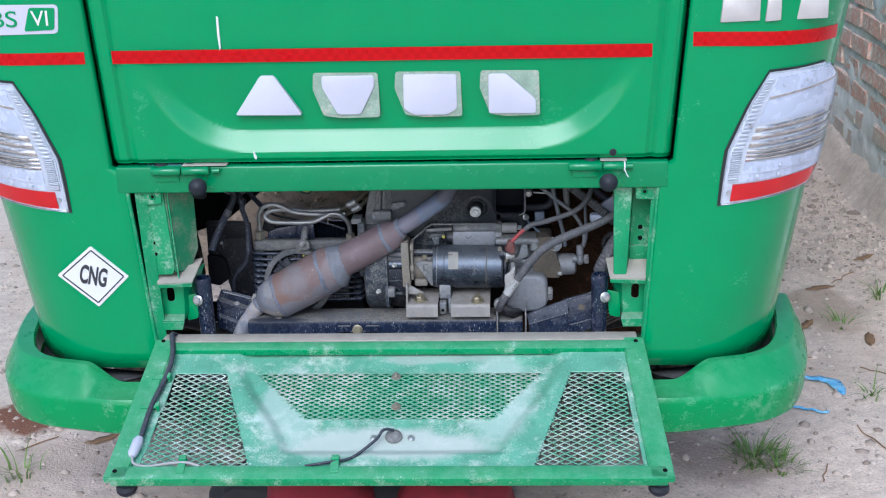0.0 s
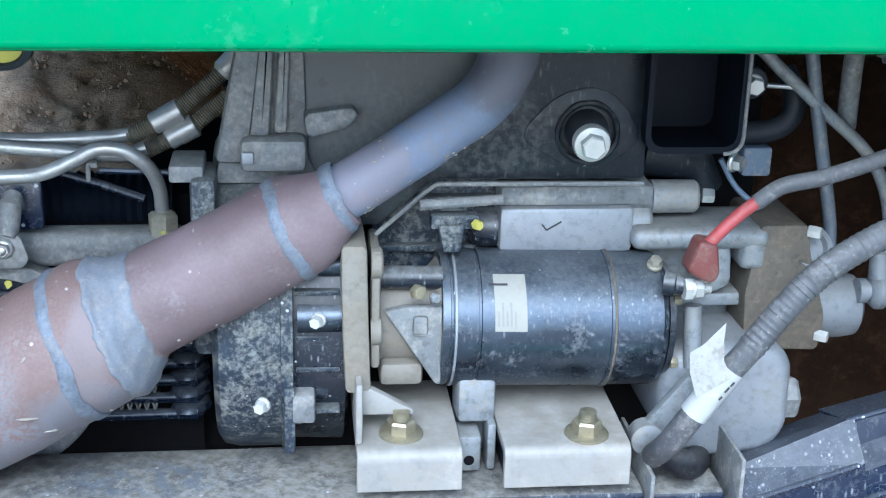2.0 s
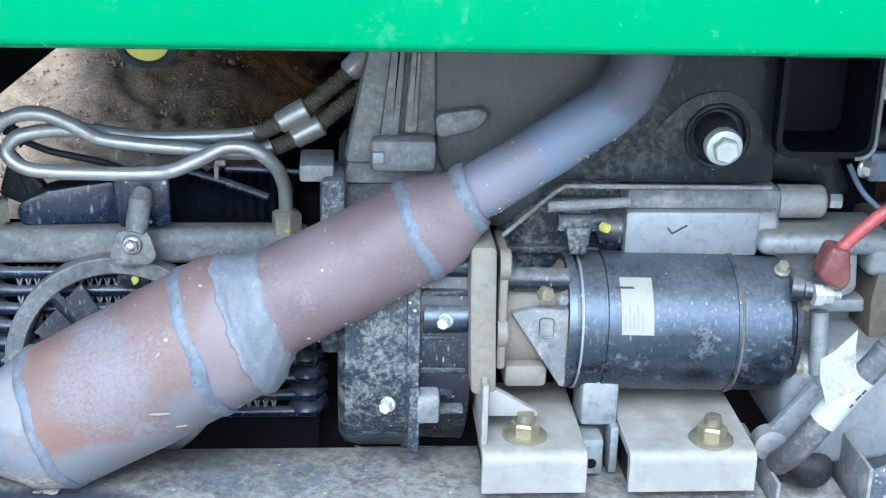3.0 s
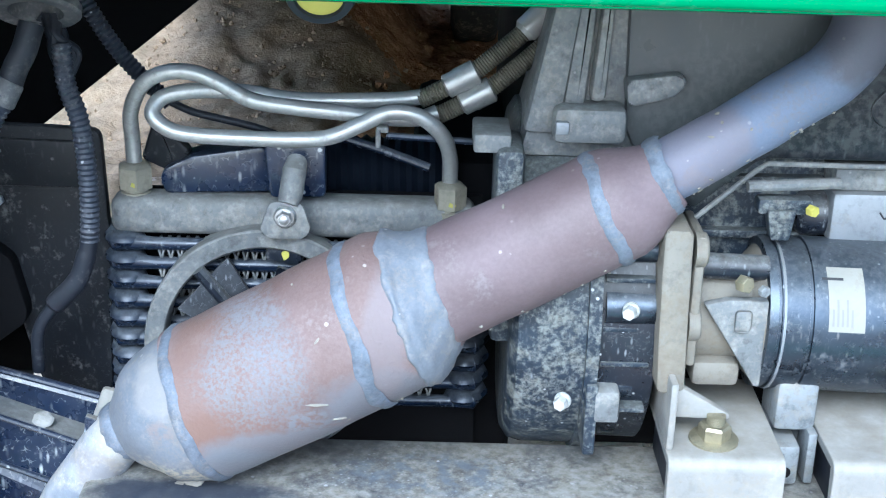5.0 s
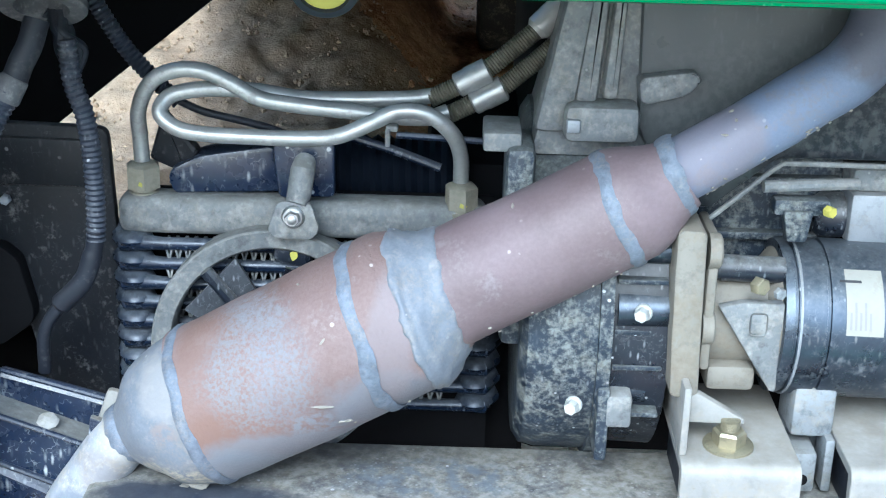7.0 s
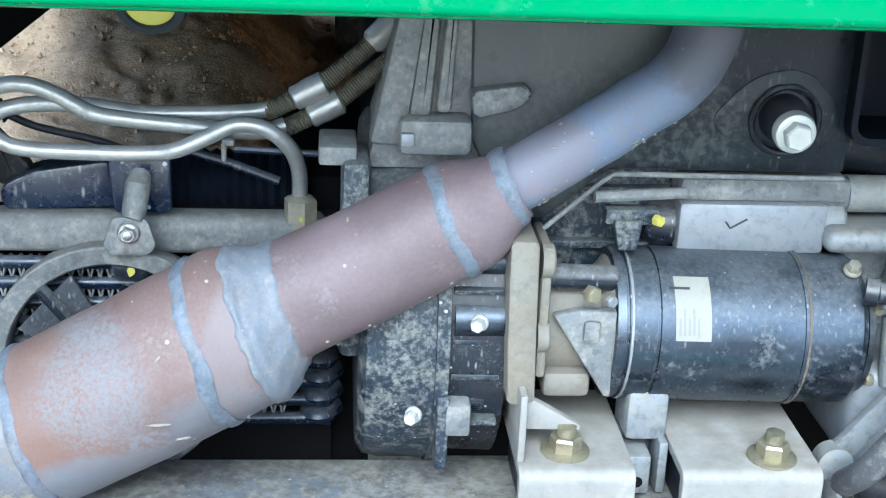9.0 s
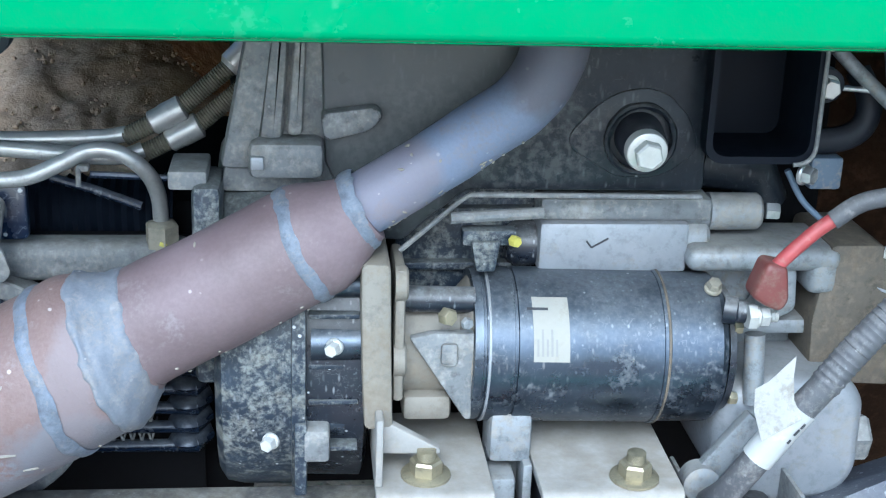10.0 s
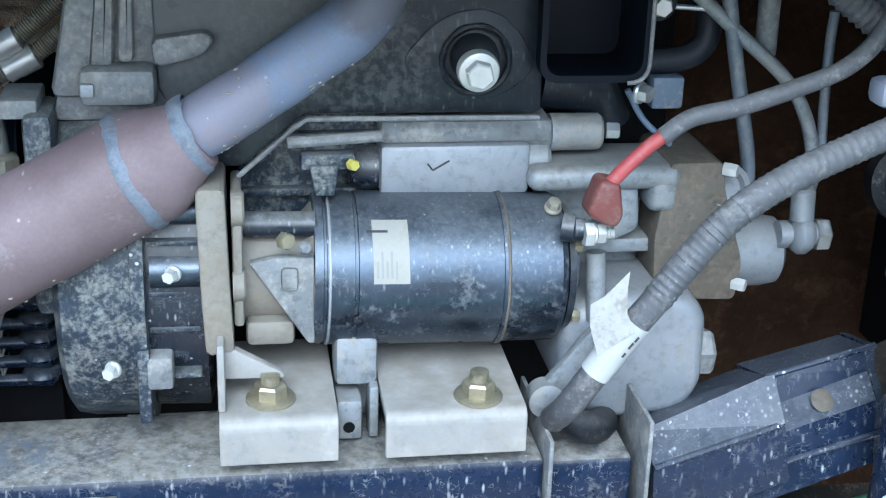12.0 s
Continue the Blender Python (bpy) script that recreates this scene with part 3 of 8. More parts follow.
def bolt(bm, at, axis, r=0.006, h=0.005, flange=0.0, stud=0.0):
    """A hexagon head, with a flange and a stud end where given."""
    a = Vector(axis).normalized()
    p = Vector(at)
    if flange:
        lathe(bm, p, a, [(0, r * flange), (0.0012, r * flange), (0.002, r * flange * 0.85)], 20)
    lathe(bm, p + a * 0.0005, a, [(0, r), (h * 0.85, r), (h, r * 0.86)], 6)
    if stud:
        prof = []
        n = int(stud / 0.0008)
        for i in range(n):
            prof += [(h + i * 0.0008, r * 0.5), (h + i * 0.0008 + 0.0004, r * 0.58)]
        prof.append((h + n * 0.0008, r * 0.42))
        lathe(bm, p, a, prof, 14)
    return bm


def slab(bm, pts, thick):
    """A flat plate on a face's corners, made thick along its normal."""
    p = [Vector(q) for q in pts]
    nrm = (p[1] - p[0]).cross(p[2] - p[1]).normalized() * thick
    lo = [bm.verts.new(q) for q in p]
    hi = [bm.verts.new(q + nrm) for q in p]
    bm.faces.new(lo), bm.faces.new(hi[::-1])
    for i in range(len(p)):
        j = (i + 1) % len(p)
        bm.faces.new((lo[i], hi[i], hi[j], lo[j]))
    return bm


def pillow(bm, poly, y0, y1, r, n=4):
    """A convex casting: the outline drawn in and rounded towards its front."""
    cx, cz = sum(p[0] for p in poly) / len(poly), sum(p[1] for p in poly) / len(poly)
    rings = []
    size = max(math.hypot(x - cx, z - cz) for x, z in poly)
    for k in range(n + 1):
        a = k * math.pi / 2 / n
        f = 1 - r / size * (1 - math.cos(a))
        rings.append([bm.verts.new((cx + (x - cx) * f, y0 + r * (1 - math.sin(a)), cz + (z - cz) * f)) for x, z in poly])
    rings.insert(0, [bm.verts.new((x, y1, z)) for x, z in poly])
    for a, b in zip(rings, rings[1:]):
        for i in range(len(poly)):
            j = (i + 1) % len(poly)
            bm.faces.new((a[i], a[j], b[j], b[i]))
    bm.faces.new(rings[-1]), bm.faces.new(rings[0][::-1])
    return bm


def stone_material():
    m = mat("pebble_mix", (0.34, 0.28, 0.235), 0.9, var=0.2, scale=60, bump=0.3, spec=0.2)
    N, L = m.node_tree.nodes, m.node_tree.links
    geo = N.new("ShaderNodeNewGeometry")
    ramp = N.new("ShaderNodeValToRGB")
    ramp.color_ramp.elements[0].color = (0.26, 0.205, 0.165, 1)
    ramp.color_ramp.elements[1].color = (0.60, 0.50, 0.42, 1)
    L.new(geo.outputs["Random Per Island"], ramp.inputs[0])
    L.new(ramp.outputs[0], N["Principled BSDF"].inputs["Base Color"])
    return m


M_PEBBLE = stone_material()

# ---------- ground ----------
def lumps(x, y):
    return (0.010 * noise.noise((x * 2.1, y * 2.1, 0.3)) + 0.006 * noise.noise((x * 7, y * 7, 1.3)) + 0.0035 * noise.noise((x * 21, y * 21, 2.3))
            + 0.0018 * noise.noise((x * 55, y * 55, 4.3)))


def ground_z(x, y):
    return GROUND + lumps(x, y)


def build_ground():
    def stops(lo, hi, step, far):
        mid = list(np.arange(lo, hi + step / 2, step))
        out, d = [], step
        while d < far:
            d *= 1.7
            out.append(d)
        return [lo - d for d in out[::-1]] + mid + [hi + d for d in out]
    xs, ys = stops(-1.7, 1.6, 0.022, 300), stops(-0.3, 3.4, 0.024, 300)
    verts, faces = [], []
    for y in ys:
        for x in xs:
            verts.append((x, y, ground_z(x, y) if -3 < x < 3 and -2 < y < 6 else GROUND))
    w = len(xs)
    for j in range(len(ys) - 1):
        for i in range(w - 1):
            faces.append((j * w + i, j * w + i + 1, (j + 1) * w + i + 1, (j + 1) * w + i))
    me = bpy.data.meshes.new("ground")
    me.from_pydata(verts, [], faces)
    me.polygons.foreach_set("use_smooth", [True] * len(faces))
    me.materials.append(M_SOIL)
    tagged(new("ground", me), "dry sandy soil ground with small stones and footprints", "ground", kind="structure")


build_ground()

# ---------- the vehicle ----------
rickshaw = thing("auto_rickshaw", "green three-wheeled auto rickshaw with its rear engine lid folded open", "auto rickshaw", (0, 1.0, GROUND))


def half_width(z):
    return 0.652 + (z + 0.34) * 0.175


def skin_y(x, z):
    """How far forward the rounded rear corner lies at a place across."""
    w = half_width(z)
    k = min(1.0, max(0.0, (abs(x) - (w - 0.17)) / 0.17))
    return 0.20 * (1 - math.sqrt(max(0.0, 1 - k * k)))


def quarter(side):
    """A rear corner of the body: flat at the back, rounded to the side, and running forward."""
    bm = B()
    zs = [-0.345 + i * 0.03 for i in range(12)] + [-0.006, 0.004] + [0.03 + i * 0.03 for i in range(19)]
    rows = []
    for z in zs:
        inner = (0.430 - (-0.04 - z) * 0.070 if side > 0 else 0.430 - (-0.04 - z) * 0.095) if z < 0.0 else 0.452 + z * 0.08
        w = half_width(z)
        pts = [(inner, 0.022), (inner, 0.004), (inner + 0.004, 0.0)]
        for k in range(1, 6):
            pts.append((inner + (w - 0.17 - inner) * k / 5, 0.0))
        for k in range(1, 15):
            a = k / 14 * math.pi / 2
            pts.append((w - 0.17 + 0.17 * math.sin(a), 0.20 * (1 - math.cos(a))))
        for y in (0.35, 0.6, 0.9, 1.2):
            pts.append((w, y))
        rows.append([bm.verts.new((side * x, y, z)) for x, y in pts])
    for r0, r1 in zip(rows, rows[1:]):
        for i in range(len(r0) - 1):
            bm.faces.new((r0[i], r0[i + 1], r1[i + 1], r1[i]))
    ob = part("rear_quarter_panel", bm, M_GREEN, rickshaw, "glossy green steel rear corner panel", sharp=50)
    mod = ob.modifiers.new("sheet", "SOLIDIFY")
    mod.thickness, mod.offset = 0.002, 0.0
    return ob


quarter_panel = {s: quarter(s) for s in (-1, 1)}
for side, top_x, low_x in ((1, 0.430, 0.4095), (-1, 0.430, 0.4020)):
    bm = B()
    sweep(bm, [(side * (top_x - 0.001), 0.003, -0.040), (side * (low_x - 0.001), 0.003, -0.338)], 0.0032, 12)
    part("rolled_edge", bm, M_GREEN_DUSTY, quarter_panel[side], "dusty rolled edge of the panel")


def smoothstep(a, b, x):
    t = min(1.0, max(0.0, (x - a) / (b - a)))
    return t * t * (3 - 2 * t)


def build_tailgate():
    bm = B()
    nx, nz = 150, 110
    rows = []
    for j in range(nz + 1):
        t = j / nz
        z = 0.009 + 0.60 * t ** 1.5
        edge = 0.446 + z * 0.08
        row = []
        for i in range(nx + 1):
            u = -1 + 2 * i / nx
            x = u * edge
            ax = abs(x)
            low = 0.025 if ax < 0.22 else 0.025 + 2.0 * (ax - 0.22) ** 2 + 12.0 * (ax - 0.22) ** 3
            slope = 0.0 if ax < 0.22 else 4.0 * (ax - 0.22) + 36.0 * (ax - 0.22) ** 2
            d = (z - low) / math.sqrt(1 + slope * slope)
            k = min(1.0, max(0.0, d / 0.033))
            y = 0.002 + 0.017 * (0.85 * k + 0.15 * smoothstep(0.0, 1.0, k)) * (1 - smoothstep(0.055, 0.21, z))
            y += 0.005 * smoothstep(0.040, 0.034, edge - ax) * smoothstep(0.024, 0.030, edge - ax)
            y += 0.010 * smoothstep(0.010, 0.0, edge - ax) + 0.006 * smoothstep(0.018, 0.010, z)
            row.append(bm.verts.new((x, y, z)))
        rows.append(row)
    for r0, r1 in zip(rows, rows[1:]):
        for i in range(nx):
            bm.faces.new((r0[i], r0[i + 1], r1[i + 1], r1[i]))
    ob = part("tailgate", bm, M_GREEN, rickshaw, "green pressed steel tailgate with a curved swage line", sharp=17)
    mod = ob.modifiers.new("sheet", "SOLIDIFY")
    mod.thickness, mod.offset = 0.002, 0.0
    return ob


tailgate = build_tailgate()


def gate_y(x, z):
    low = 0.025 if abs(x) < 0.22 else 0.025 + 2.0 * (abs(x) - 0.22) ** 2
    return 0.002 + 0.016 * smoothstep(0.0, 0.033, z - low) * (1 - smoothstep(0.055, 0.21, z))


# unseen cabin closing the place and shading the ground: floor, sides, front, roof rim
bm = B()
span(bm, -0.66, 0.66, 1.15, 3.30, -0.212, -0.150, 0.01)
part("cabin_floor", bm, M_UNDER_SHADE, rickshaw, "black underside of the unseen cabin floor that shades the ground")
bm = B()
span(bm, -0.60, 0.60, 0.50, 1.2, 0.06, 0.10, 0.01)
part("engine_bay_roof", bm, M_UNDER_SHADE, rickshaw, "black panel above the engine bay")
for s in (-1, 1):
    bm = B()
    span(bm, s * 0.655, s * 0.69, 1.2, 3.2, -0.45, 0.60, 0.01)
    part("cabin_side", bm, M_GREEN, rickshaw, "green cabin side panel, hung low to shade the ground")
bm = B()
prism(bm, rounded([(-0.60, -0.60), (0.60, -0.60), (0.66, 0.60), (-0.66, 0.60)], 0.08), 3.2, 3.3, 0.01)
part("cabin_front", bm, M_GREEN, rickshaw, "unseen green cabin front panel, hung low to block light")
bm = B()
span(bm, -0.70, 0.70, 0.03, 3.3, 0.595, 0.63, 0.015)
part("cabin_top", bm, M_DARK, rickshaw, "dark cover over the cabin")


def wheel(x, y, r, w):
    tyre = B()
    prof = [(-w / 2, r * 0.62), (-w / 2 - 0.006, r * 0.8), (-w / 2 + 0.004, r * 0.95), (-w / 2 + 0.02, r), (w / 2 - 0.02, r), (w / 2 - 0.004, r * 0.95),
            (w / 2 + 0.006, r * 0.8), (w / 2, r * 0.62), (-w / 2, r * 0.62)]
    lathe(tyre, (x, y, GROUND + r), (1, 0, 0), prof, 40, cap=False)
    t = part("wheel", tyre, M_TYRE, rickshaw, "black road tyre on a steel wheel", sharp=50)
    rim = B()
    lathe(rim, (x, y, GROUND + r), (1, 0, 0), [(-w / 2 + 0.005, r * 0.62), (-w / 2 + 0.02, r * 0.5), (0.0, r * 0.45), (0.01, r * 0.15), (0.03, r * 0.12)], 32)
    part("rim", rim, M_DARK, t)


wheel(-0.56, 0.62, 0.225, 0.11)
wheel(0.56, 0.62, 0.225, 0.11)
wheel(0.0, 2.95, 0.225, 0.11)
bm = B()
sweep(bm, [(-0.55, 0.62, GROUND + 0.225), (0.55, 0.62, GROUND + 0.225)], 0.022, 14)
part("axle", bm, M_UNDER_SHADE, rickshaw, "black rear axle shaft")


# ---------- bumper corners ----------
def bumper(side):
    bm = B()
    line = [(0.405, -0.030), (0.455, -0.030), (0.50, -0.020), (0.54, -0.010), (0.575, 0.000), (0.602, 0.016), (0.625, 0.042), (0.642, 0.080), (0.653, 0.125), (0.662, 0.19), (0.667, 0.27)]
    line = [(p.x, p.y) for p in smooth_path([(x, y, 0) for x, y in line], 5)]
    rows = []
    for i, (x, y) in enumerate(line):
        x0, y0 = line[max(0, i - 1)]
        x1, y1 = line[min(len(line) - 1, i + 1)]
        t = Vector((x1 - x0, y1 - y0)).normalized()
        n = Vector((t.y, -t.x))
        s = i / (len(line) - 1)
        rise = smoothstep(0.10, 0.25, s)
        top = -0.358 + 0.032 * rise + 0.010 * smoothstep(0.5, 1.0, s)
        lip = 0.006 + 0.006 * rise + 0.016 * smoothstep(0.40, 0.70, s)
        crease = -0.374 + 0.010 * smoothstep(0.4, 1.0, s)
        prof = [(-0.002, top - 0.045), (-0.002, top - 0.004), (0.001, top), (lip, top - 0.001), (lip + 0.004, top - 0.004), (0.051, crease + 0.005), (0.054, crease), (0.055, crease - 0.006),
                (0.052, -0.415), (0.048, -0.430), (0.040, -0.436), (0.0, -0.436)]
        rows.append([bm.verts.new((side * (x + n.x * o), y + n.y * o, z)) for o, z in prof])
    for r0, r1 in zip(rows, rows[1:]):
        for k in range(len(r0) - 1):
            bm.faces.new((r0[k], r0[k + 1], r1[k + 1], r1[k]))
    for r in (rows[0], rows[-1]):
        bm.faces.new(r)
    part("bumper_corner", bm, M_GREEN_WORN, rickshaw, "green steel corner bumper dulled by dust", sharp=28)
    # dark liner between bumper and body
    lin = B()
    rr = []
    for i, (x, y) in enumerate(line[6:]):
        rr.append([lin.verts.new((side * (x - 0.006), y + 0.012, -0.365)), lin.verts.new((side * (x - 0.05), y + 0.05, -0.368))])
    for a, b in zip(rr, rr[1:]):
        lin.faces.new((a[0], a[1], b[1], b[0]))
    ob = part("bumper_bracket", lin, M_DARK, rickshaw, "dark bracket behind the bumper")
    ob.modifiers.new("sheet", "SOLIDIFY").thickness = 0.004


bumper(-1)
bumper(1)

# ---------- cross rail above the opening ----------
bm = B()
span(bm, -0.445, 0.445, -0.002, 0.030, -0.040, 0.0045, 0.004, 3)
rail = part("rear_rail", bm, M_GREEN_RAIL, rickshaw, "green box-section rail over the engine opening")
for x0, x1 in ((-0.384, -0.336), (-0.334, -0.290), (0.286, 0.338), (0.340, 0.374)):
    bm = B()
    sweep(bm, [(x0, -0.008, -0.0015), (x0 + 0.002, -0.008, -0.0015), (x1 - 0.002, -0.008, -0.0015), (x1, -0.008, -0.0015)], [0.0058, 0.0072, 0.0072, 0.0058], 18)
    box(bm, ((x0 + x1) / 2, -0.003, -0.012), ((x1 - x0) * 0.8, 0.004, 0.016), 0.001)
    part("hinge_sleeve", bm, M_GREEN_RAIL, rail)
for x0, x1 in ((-0.334, -0.262), (0.336, 0.378)):
    bm = B()
    box(bm, ((x0 + x1) / 2, 0.004, 0.0068), (x1 - x0, 0.020, 0.0016), 0.0006)
    part("hinge_leaf", bm, M_LEDGE, rail, "dusty hinge leaf")
for x in (-0.279, 0.381):
    bm = B()
    sweep(bm, [(x - 0.006, -0.008, -0.0015), (x + 0.006, -0.008, -0.0015)], 0.0045, 12)
    part("hinge_pin", bm, M_GREEN_RAIL, rail)
bm = B()
lathe(bm, (0.3725, -0.008, -0.0015), (1, 0, 0), [(0, 0.0078), (0.0012, 0.0084), (0.0024, 0.0078)], 20)
sweep(bm, [(0.374, -0.014, -0.006), (0.377, -0.016, -0.014), (0.380, -0.015, -0.018)], 0.0009, 8)
part("cable_tie", bm, M_PLATE, rail, "cream cable tie")
for x in (-0.306, 0.3475):
    bm = B()
    prof = [(-0.004, 0.006), (0.004, 0.0075)] + [(0.010 + 0.015 * (1 - math.cos(k * math.pi / 12)) * 0.92, max(0.0006, 0.0148 * math.sin(k * math.pi / 12))) for k in range(2, 13)]
    lathe(bm, (x, -0.004, -0.026), (0, -1, 0.12), prof, 28)
    part("rubber_stop", bm, M_RUBBER, rail, "black rubber stop knob")
for x in (-0.325, -0.372, 0.322):
    bm = B()
    lathe(bm, (x, 0.012, 0.004), (0, 0, 1), [(0, 0.011), (0.003, 0.010), (0.004, 0.007)], 18)
    part("rubber_plug", bm, M_RUBBER, rail)


# ---------- tailgate marks ----------
def plate(name, poly, y, t, material, parent, label="", bev=0.0):
    bm = B()
    prism(bm, poly, y - t, y, bev)
    return part(name, bm, material, parent, label)


def strip(name, x0, x1, ztop0, ztop1, h, material, parent, label="", n=24, lift=0.003, surf=skin_y):
    """A thin band laid over the bodywork."""
    bm = B()
    rows = []
    for i in range(n + 1):
        t = i / n
        x, zt = x0 + (x1 - x0) * t, ztop0 + (ztop1 - ztop0) * t
        rows.append([bm.verts.new((x, surf(x, z) - lift, z)) for z in (zt, zt - h)])
    for a, b in zip(rows, rows[1:]):
        bm.faces.new((a[0], a[1], b[1], b[0]))
    return part(name, bm, material, parent, label)


strip("reflective_tape", -0.432, 0.414, 0.193, 0.191, 0.021, M_TAPE, tailgate, "red reflective tape", lift=0.0046, surf=gate_y)
strip("reflective_tape", -0.475, -0.665, 0.192, 0.191, 0.019, M_TAPE, quarter_panel[-1], "red reflective tape")
strip("reflective_tape", 0.476, 0.714, 0.208, 0.205, 0.022, M_TAPE, quarter_panel[1], "red reflective tape")


def raised(name, poly, material, parent, label="", y=0.0155, t=0.006):
    ys = [gate_y(x, z) for x, z in poly]
    return plate(name, rounded(poly, 0.004, 3), max(ys), t + max(ys) - min(ys), material, parent, label, 0.0012)


# badge shapes, plain blocks
raised("badge_shape", [(-0.243, 0.086), (-0.200, 0.149), (-0.178, 0.149), (-0.136, 0.085)], M_LETTER, tailgate, "plain lilac-white raised badge shape")
for x0, x1 in ((-0.106, -0.018), (0.024, 0.112), (0.158, 0.235)):
    mid = (x0 + x1) / 2
    plate("backing_film", rounded([(x0 - 0.010, 0.152), (x1 + 0.004, 0.151), (x1 + 0.006, 0.080), (mid - 0.01, 0.079), (x0 + 0.004, 0.083), (x0 - 0.012, 0.125)], 0.004, 2),
          gate_y(mid, 0.08), 0.0022 + gate_y(mid, 0.08) - gate_y(mid, 0.15), M_FILM, tailgate, "torn dirty film behind a badge")
raised("badge_shape", [(-0.103, 0.147), (-0.020, 0.147), (-0.020, 0.129), (-0.043, 0.085), (-0.079, 0.085), (-0.103, 0.129)], M_LETTER, tailgate, "plain lilac-white raised badge shape")
raised("badge_shape", [(0.026, 0.148), (0.110, 0.147), (0.110, 0.092), (0.094, 0.083), (0.042, 0.083), (0.026, 0.093)], M_LETTER, tailgate, "plain lilac-white raised badge shape")
raised("badge_shape", [(0.160, 0.147), (0.188, 0.147), (0.234, 0.106), (0.234, 0.083), (0.160, 0.084)], M_LETTER, tailgate, "plain lilac-white raised badge shape")
plate("paint_drip", rounded([(-0.262, 0.245), (-0.259, 0.243), (-0.258, 0.195), (-0.260, 0.190), (-0.262, 0.215)], 0.002, 2), 0.0015, 0.0035, M_PLATE, tailgate, "white paint drip")
plate("paint_drip", rounded([(-0.218, 0.027), (-0.216, 0.026), (-0.212, 0.018), (-0.214, 0.014), (-0.217, 0.019)], 0.001, 2), 0.0015, 0.0035, M_PLATE, tailgate, "white paint drip")
bm = B()
lathe(bm, (0.356, 0.002, 0.019), (0, -1, 0), [(0, 0.006), (0.0012, 0.0058), (0.0016, 0.004)], 18)
part("rubber_plug", bm, M_RUBBER, tailgate)


def text_mesh(words, size, at, material, parent, name, spread=1.0, bold=0.0):
    cu = bpy.data.curves.new(name, "FONT")
    cu.body, cu.size, cu.extrude, cu.align_x, cu.align_y, cu.space_character, cu.offset = words, size, 0.0006, "CENTER", "CENTER", spread, bold
    ob = bpy.data.objects.new(name, cu)
    scene.collection.objects.link(ob)
    me = bpy.data.meshes.new_from_object(ob.evaluated_get(bpy.context.evaluated_depsgraph_get()))
    scene.collection.objects.unlink(ob)
    bpy.data.objects.remove(ob)
    bm = B()
    bm.from_mesh(me)
    bmesh.ops.transform(bm, matrix=at, verts=bm.verts)
    return part(name, bm, material, parent)


# gas label: white diamond, dark border, three letters
c = Vector((-0.498, -0.181))
half = [(0.0, 0.053), (0.059, 0.0), (0.004, -0.053), (-0.060, 0.003)]
cng = plate("gas_label", rounded([(c.x + x, c.y + z) for x, z in half], 0.002, 2), 0.0, 0.0030, M_PLATE, quarter_panel[-1], "white diamond fuel label")
bm = B()
for k in range(4):
    a, b = Vector(half[k]) * 0.86, Vector(half[(k + 1) % 4]) * 0.86
    d = (b - a).normalized()
    n = Vector((-d.y, d.x)) * 0.0011
    prism(bm, [(c.x + q.x, c.y + q.y) for q in (a + n, b + n, b - n, a - n)], -0.0036, -0.0028)
part("border", bm, M_INK, cng)
text_mesh("CNG", 0.040, pose(c.x, -0.0036, c.y, 90, 12, 0) @ Matrix.Diagonal((0.52, 1.10, 1, 1)), M_INK, cng, "writing", bold=0.0011)

# emission-standard badge
badge = plate("standard_badge", rounded([(-0.655, 0.268), (-0.509, 0.267), (-0.513, 0.222), (-0.655, 0.220)], 0.008), 0.002, 0.0045, M_LETTER, quarter_panel[-1], "silver-white emission badge")
plate("badge_field", rounded([(-0.555, 0.263), (-0.514, 0.262), (-0.518, 0.228), (-0.566, 0.226)], 0.004), -0.003, 0.0008, M_GREEN, badge)
text_mesh("BS", 0.040, pose(-0.598, -0.0032, 0.244, 90, 0, 0) @ Matrix.Diagonal((1.15, 0.9, 1, 1)), M_GREEN, badge, "writing")
text_mesh("VI", 0.034, pose(-0.5385, -0.0042, 0.245, 90, 0, 0), M_PLATE, badge, "writing")
# chrome name shape on the other corner, plain blocks
bm = B()
for x0, x1, h in ((0.516, 0.576, 0.040), (0.584, 0.608, 0.040), (0.616, 0.682, 0.042)):
    zt, zb = 0.268, 0.222
    prism(bm, [(x0, zb), (x1, zb + 0.002), (x1, zt + 0.004), (x0 + 0.004, zt)], skin_y((x0 + x1) / 2, 0.24) - 0.006, skin_y((x0 + x1) / 2, 0.24) + 0.003, 0.0012)
part("name_badge", bm, M_CHROME, quarter_panel[1], "plain brushed metal badge shape")


